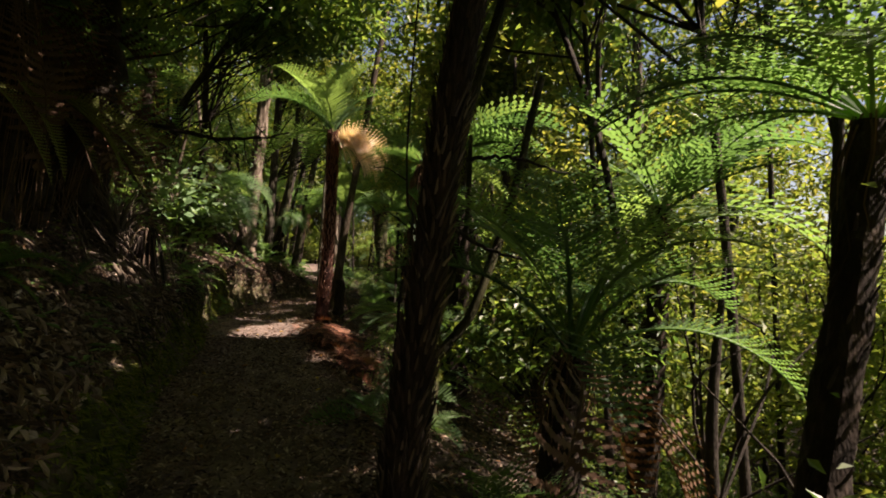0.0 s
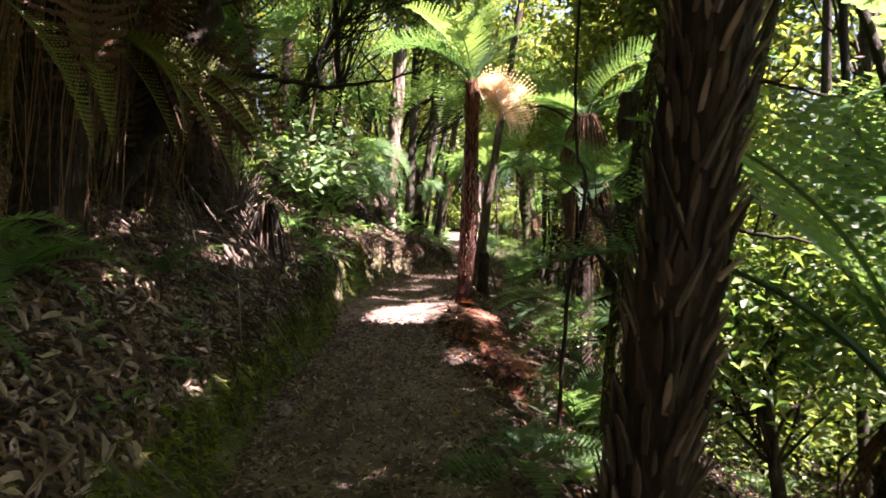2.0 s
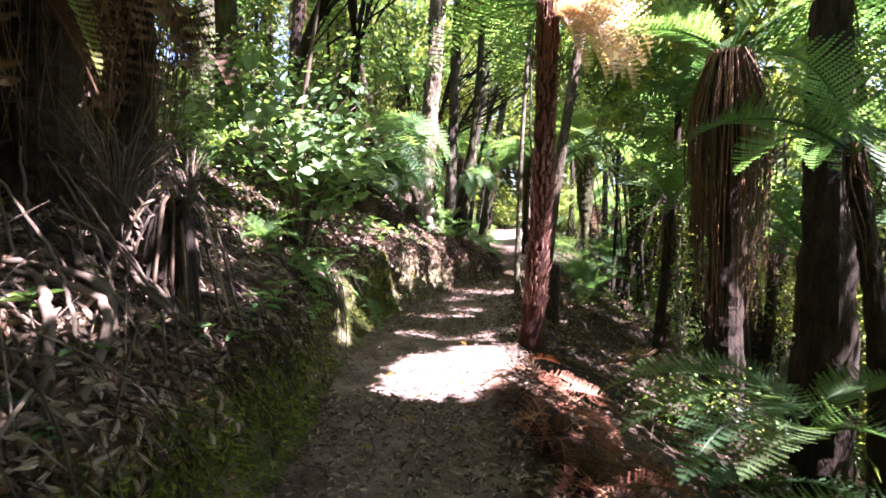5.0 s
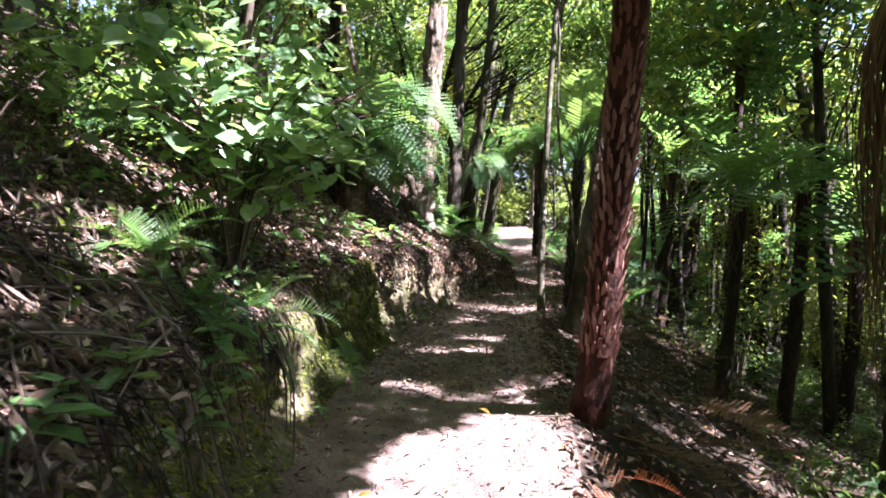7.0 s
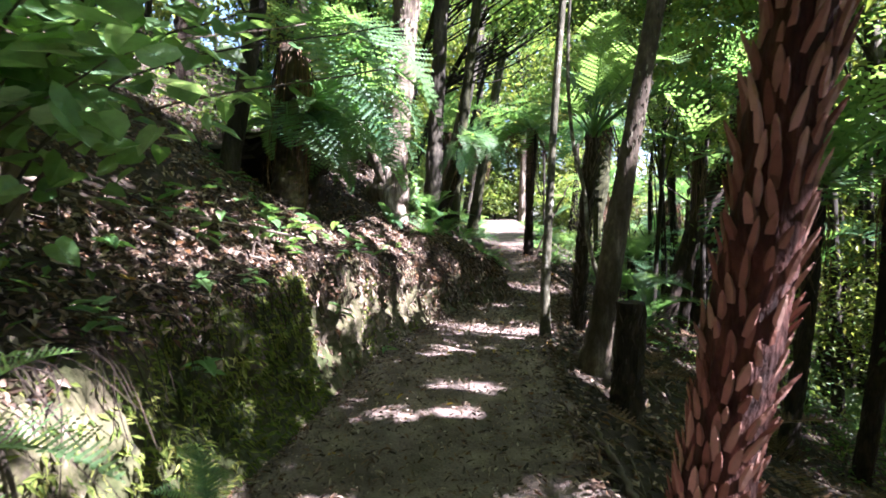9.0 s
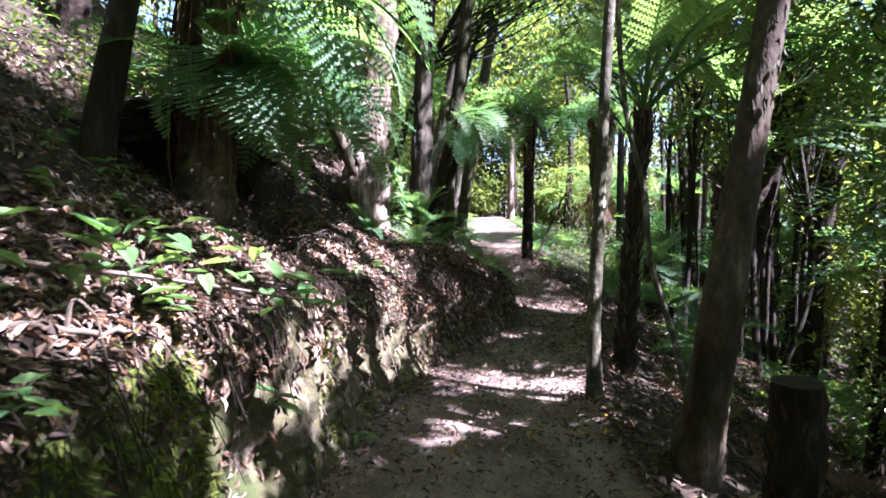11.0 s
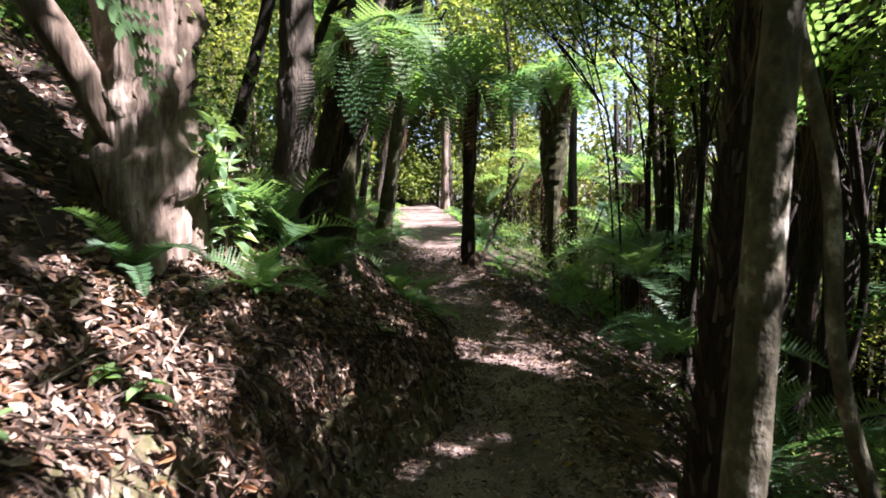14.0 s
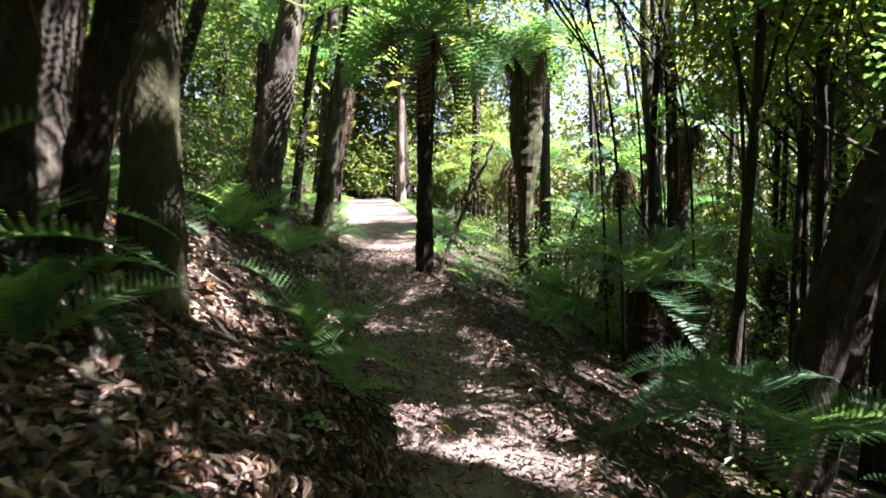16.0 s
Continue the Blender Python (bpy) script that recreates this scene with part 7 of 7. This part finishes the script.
for k in range(12):
    y = XR.uniform(19.5, 31)
    copy_thing(kinds[(0, 2)[k % 2]], pose(float(left_edge(y)) - FACE - XR.uniform(0.9, 2.8), y, z0(float(left_edge(y)) - FACE - 1.8, y, 0.5), 0, 0, XR.uniform(0, 360)))
for x, y, sz in ((2.4, 4.2, 0.5), (2.6, 4.45, 0.5)):
    ground_fern(x, y, sz, 10, "dark fern at the foot of the crooked tree", FINE, forms=(0, 1, 3))
# peeling flakes of bark on the leaning tree
b = Build()
n = 260
zz = XR.uniform(0.7, 4.6, n)
a = XR.uniform(0, 6.28, n)
c = np.stack([np.interp(zz, [0.6, 1.52, 3.0, 5.5], [0.66, 0.78, 1.0, 1.4]) + 0.088 * np.cos(a), 13.72 + 0.088 * np.sin(a), zz], -1)
leaves(b, c - np.array(lean.location), np.stack([0.12 * np.cos(a) + XR.normal(0, 0.12, n), 0.12 * np.sin(a), np.where(XR.random(n) < 0.5, 1.0, -1.0)], -1), np.stack([np.cos(a), np.sin(a), 0 * a], -1), XR.uniform(0.03, 0.1, n), XR.uniform(0.012, 0.03, n), "folded", -0.12)
part("bark_flake", b.mesh("bark_flake", M_MOTTLE), lean, "thin peeling flakes of pale bark", kind="stuff")
for x, y, z in ((0.3, 22.6, 5.0), (1.3, 24.6, 5.8), (0.9, 20.8, 5.6), (2.4, 22.0, 5.4), (1.5, 23.2, 4.7), (0.5, 24.0, 5.2)):
    tree("young_tree", "slender tree with dark hanging twigs over the path", [(x + 1.6, y + 0.3, z0(x + 1.6, y + 0.3)), (x + 1.3, y + 0.2, z * 0.55), (x + 0.4, y, z + 0.6)], [0.018, 0.014, 0.007], [(x, y, z, 1.1, 0.6), (x + 0.6, y + 0.3, z + 0.6, 1.0, 0.6)], 4800, ln=0.085, wd=0.035, bark=M_DARKBARK, leaf=M_LEAF, limbs=2, group="young trees", sides=7, clump=0.24, gaps=False)
# leafy trees that close the view beyond the slope
for k, (x, y) in enumerate(((6.8, 24.5), (7.8, 26.2), (8.8, 24.0), (9.0, 28.0), (10.2, 26.0))):
    zb = z0(x, y)
    tree("young_tree", "leafy tree closing the view beyond the slope", [(x, y, zb), (x + 0.1, y, zb * 0.4 + 2.0), (x + XR.normal(0, 0.3), y, 6.0)], [0.06, 0.05, 0.02], [(x, y, 1.6, 1.5, 1.0), (x - 0.4, y + 0.3, 3.4, 1.6, 1.1), (x + 0.4, y - 0.3, 5.2, 1.5, 1.1)], 2600, ln=0.15, wd=0.065, bark=M_DARKBARK, leaf=M_LEAF_LIT if k % 2 else M_LEAF2, limbs=1, group="young trees", sides=7, clump=0.34)
# an old fern stump on the bank, hung with broad dry frond bases
old = thing("fern_stump", "old fern stump hung with broad dry frond bases", "stump", (-1.12, 6.62, z0(-1.12, 6.62, 0.05)))
b = Build()
tube(b, spline([(0, 0, 0), (0.03, 0.0, 0.25), (0.07, -0.02, 0.52)], 12), [0.15, 0.13, 0.1], 14, 0.18)
part("trunk", b.mesh("trunk", M_FERNTRUNK), old)
for k in range(15):
    a = XR.uniform(-2.4, 0.7)
    w = np.array([math.cos(a), math.sin(a), 0])
    r_ = XR.uniform(0.12, 0.42)
    ln = XR.uniform(0.35, 0.62)
    end = np.array([0.07, -0.02, 0]) + w * r_
    end[2] = float(surface(-1.12 + end[0], 6.62 + end[1])) - old.location.z + 0.02
    side = np.array([-w[1], w[0], 0])
    line = spline([(0.07, -0.02, 0.45 + XR.uniform(-0.1, 0.1)), np.array([0.07, -0.02, 0.5]) + w * r_ * 0.45 + [0, 0, XR.uniform(-0.05, 0.12)], end * 0.9 + [0, 0, 0.12], end], 9)
    wd = np.interp(np.linspace(0, 1, 9), [0, 0.3, 0.8, 1], [0.03, 0.019, 0.012, 0.005]) * XR.uniform(0.5, 1.2)
    b = Build()
    v = np.stack([line + side * wd[:, None], line + w * 0.006 + [0, 0, 0.008], line - side * wd[:, None], line - w * 0.006 - [0, 0, 0.008]], 1).reshape(-1, 3)
    i, j = np.meshgrid(np.arange(8), np.arange(4), indexing="ij")
    b.add(v, [np.stack([i * 4 + j, i * 4 + (j + 1) % 4, (i + 1) * 4 + (j + 1) % 4, (i + 1) * 4 + j], -1).reshape(-1, 4)])
    part("frond_base", b.mesh("frond_base", M_STUBBLACK if k % 3 else M_STUBDARK), old)
# hanging foliage of a tree that leans out over the slope
tree("leaning_tree", "leafy tree hanging its foliage over the slope", [(4.6, 23.4, z0(4.6, 23.4)), (4.3, 23.2, 2.0), (3.9, 22.9, 4.6), (3.7, 22.8, 6.2)], [0.05, 0.045, 0.03, 0.015], [(2.6, 21.2, 3.4, 0.8, 0.6), (3.2, 21.6, 4.2, 0.9, 0.7), (3.0, 22.6, 3.2, 0.9, 0.6), (3.9, 22.8, 4.4, 1.0, 0.8), (4.6, 23.6, 3.4, 1.0, 0.8), (3.4, 24.2, 4.6, 1.0, 0.8)], 12000, ln=0.12, wd=0.046, bark=M_DARKBARK, leaf=M_LEAF_LIT, limbs=4, group="young trees", sides=7, clump=0.22, gaps=False)
tree("leaning_tree", "leafy tree hanging its foliage over the slope", [(5.6, 26.0, z0(5.6, 26.0)), (5.4, 25.7, 2.4), (5.0, 25.2, 5.0), (4.8, 25.0, 6.6)], [0.05, 0.045, 0.03, 0.015], [(4.4, 25.0, 5.6, 1.2, 0.9), (5.4, 24.8, 4.4, 1.1, 0.9), (6.0, 25.6, 3.2, 1.2, 0.9), (5.0, 26.0, 6.6, 1.2, 0.8)], 9000, ln=0.13, wd=0.05, bark=M_DARKBARK, leaf=M_LEAF2, limbs=3, group="young trees", sides=7, clump=0.24)
# sunlit leafy trees round the far bend
for k, (x, y, zc) in enumerate(((-0.7, 39.6, 1.6), (0.6, 38.8, 2.2), (1.9, 39.4, 1.8), (3.2, 38.6, 2.4), (-3.6, 39.8, 2.6), (1.2, 40.4, 4.2), (-1.6, 40.8, 4.0))):
    zb = z0(x, y)
    tree("young_tree", "sunlit leafy tree round the far bend", [(x, y, zb), (x + 0.05, y, zb * 0.5 + zc * 0.5), (x + XR.normal(0, 0.2), y, zc + 1.4)], [0.05, 0.04, 0.015], [(x, y, zc, 1.1, 1.0), (x - 0.4, y - 0.2, zc + 1.1, 1.0, 0.8), (x + 0.5, y + 0.2, zc + 0.6, 1.0, 0.8)], 2400, ln=0.19, wd=0.085, bark=M_DARKBARK, leaf=M_LEAF_LIT, limbs=1, group="young trees", sides=7, clump=0.3, gaps=False)
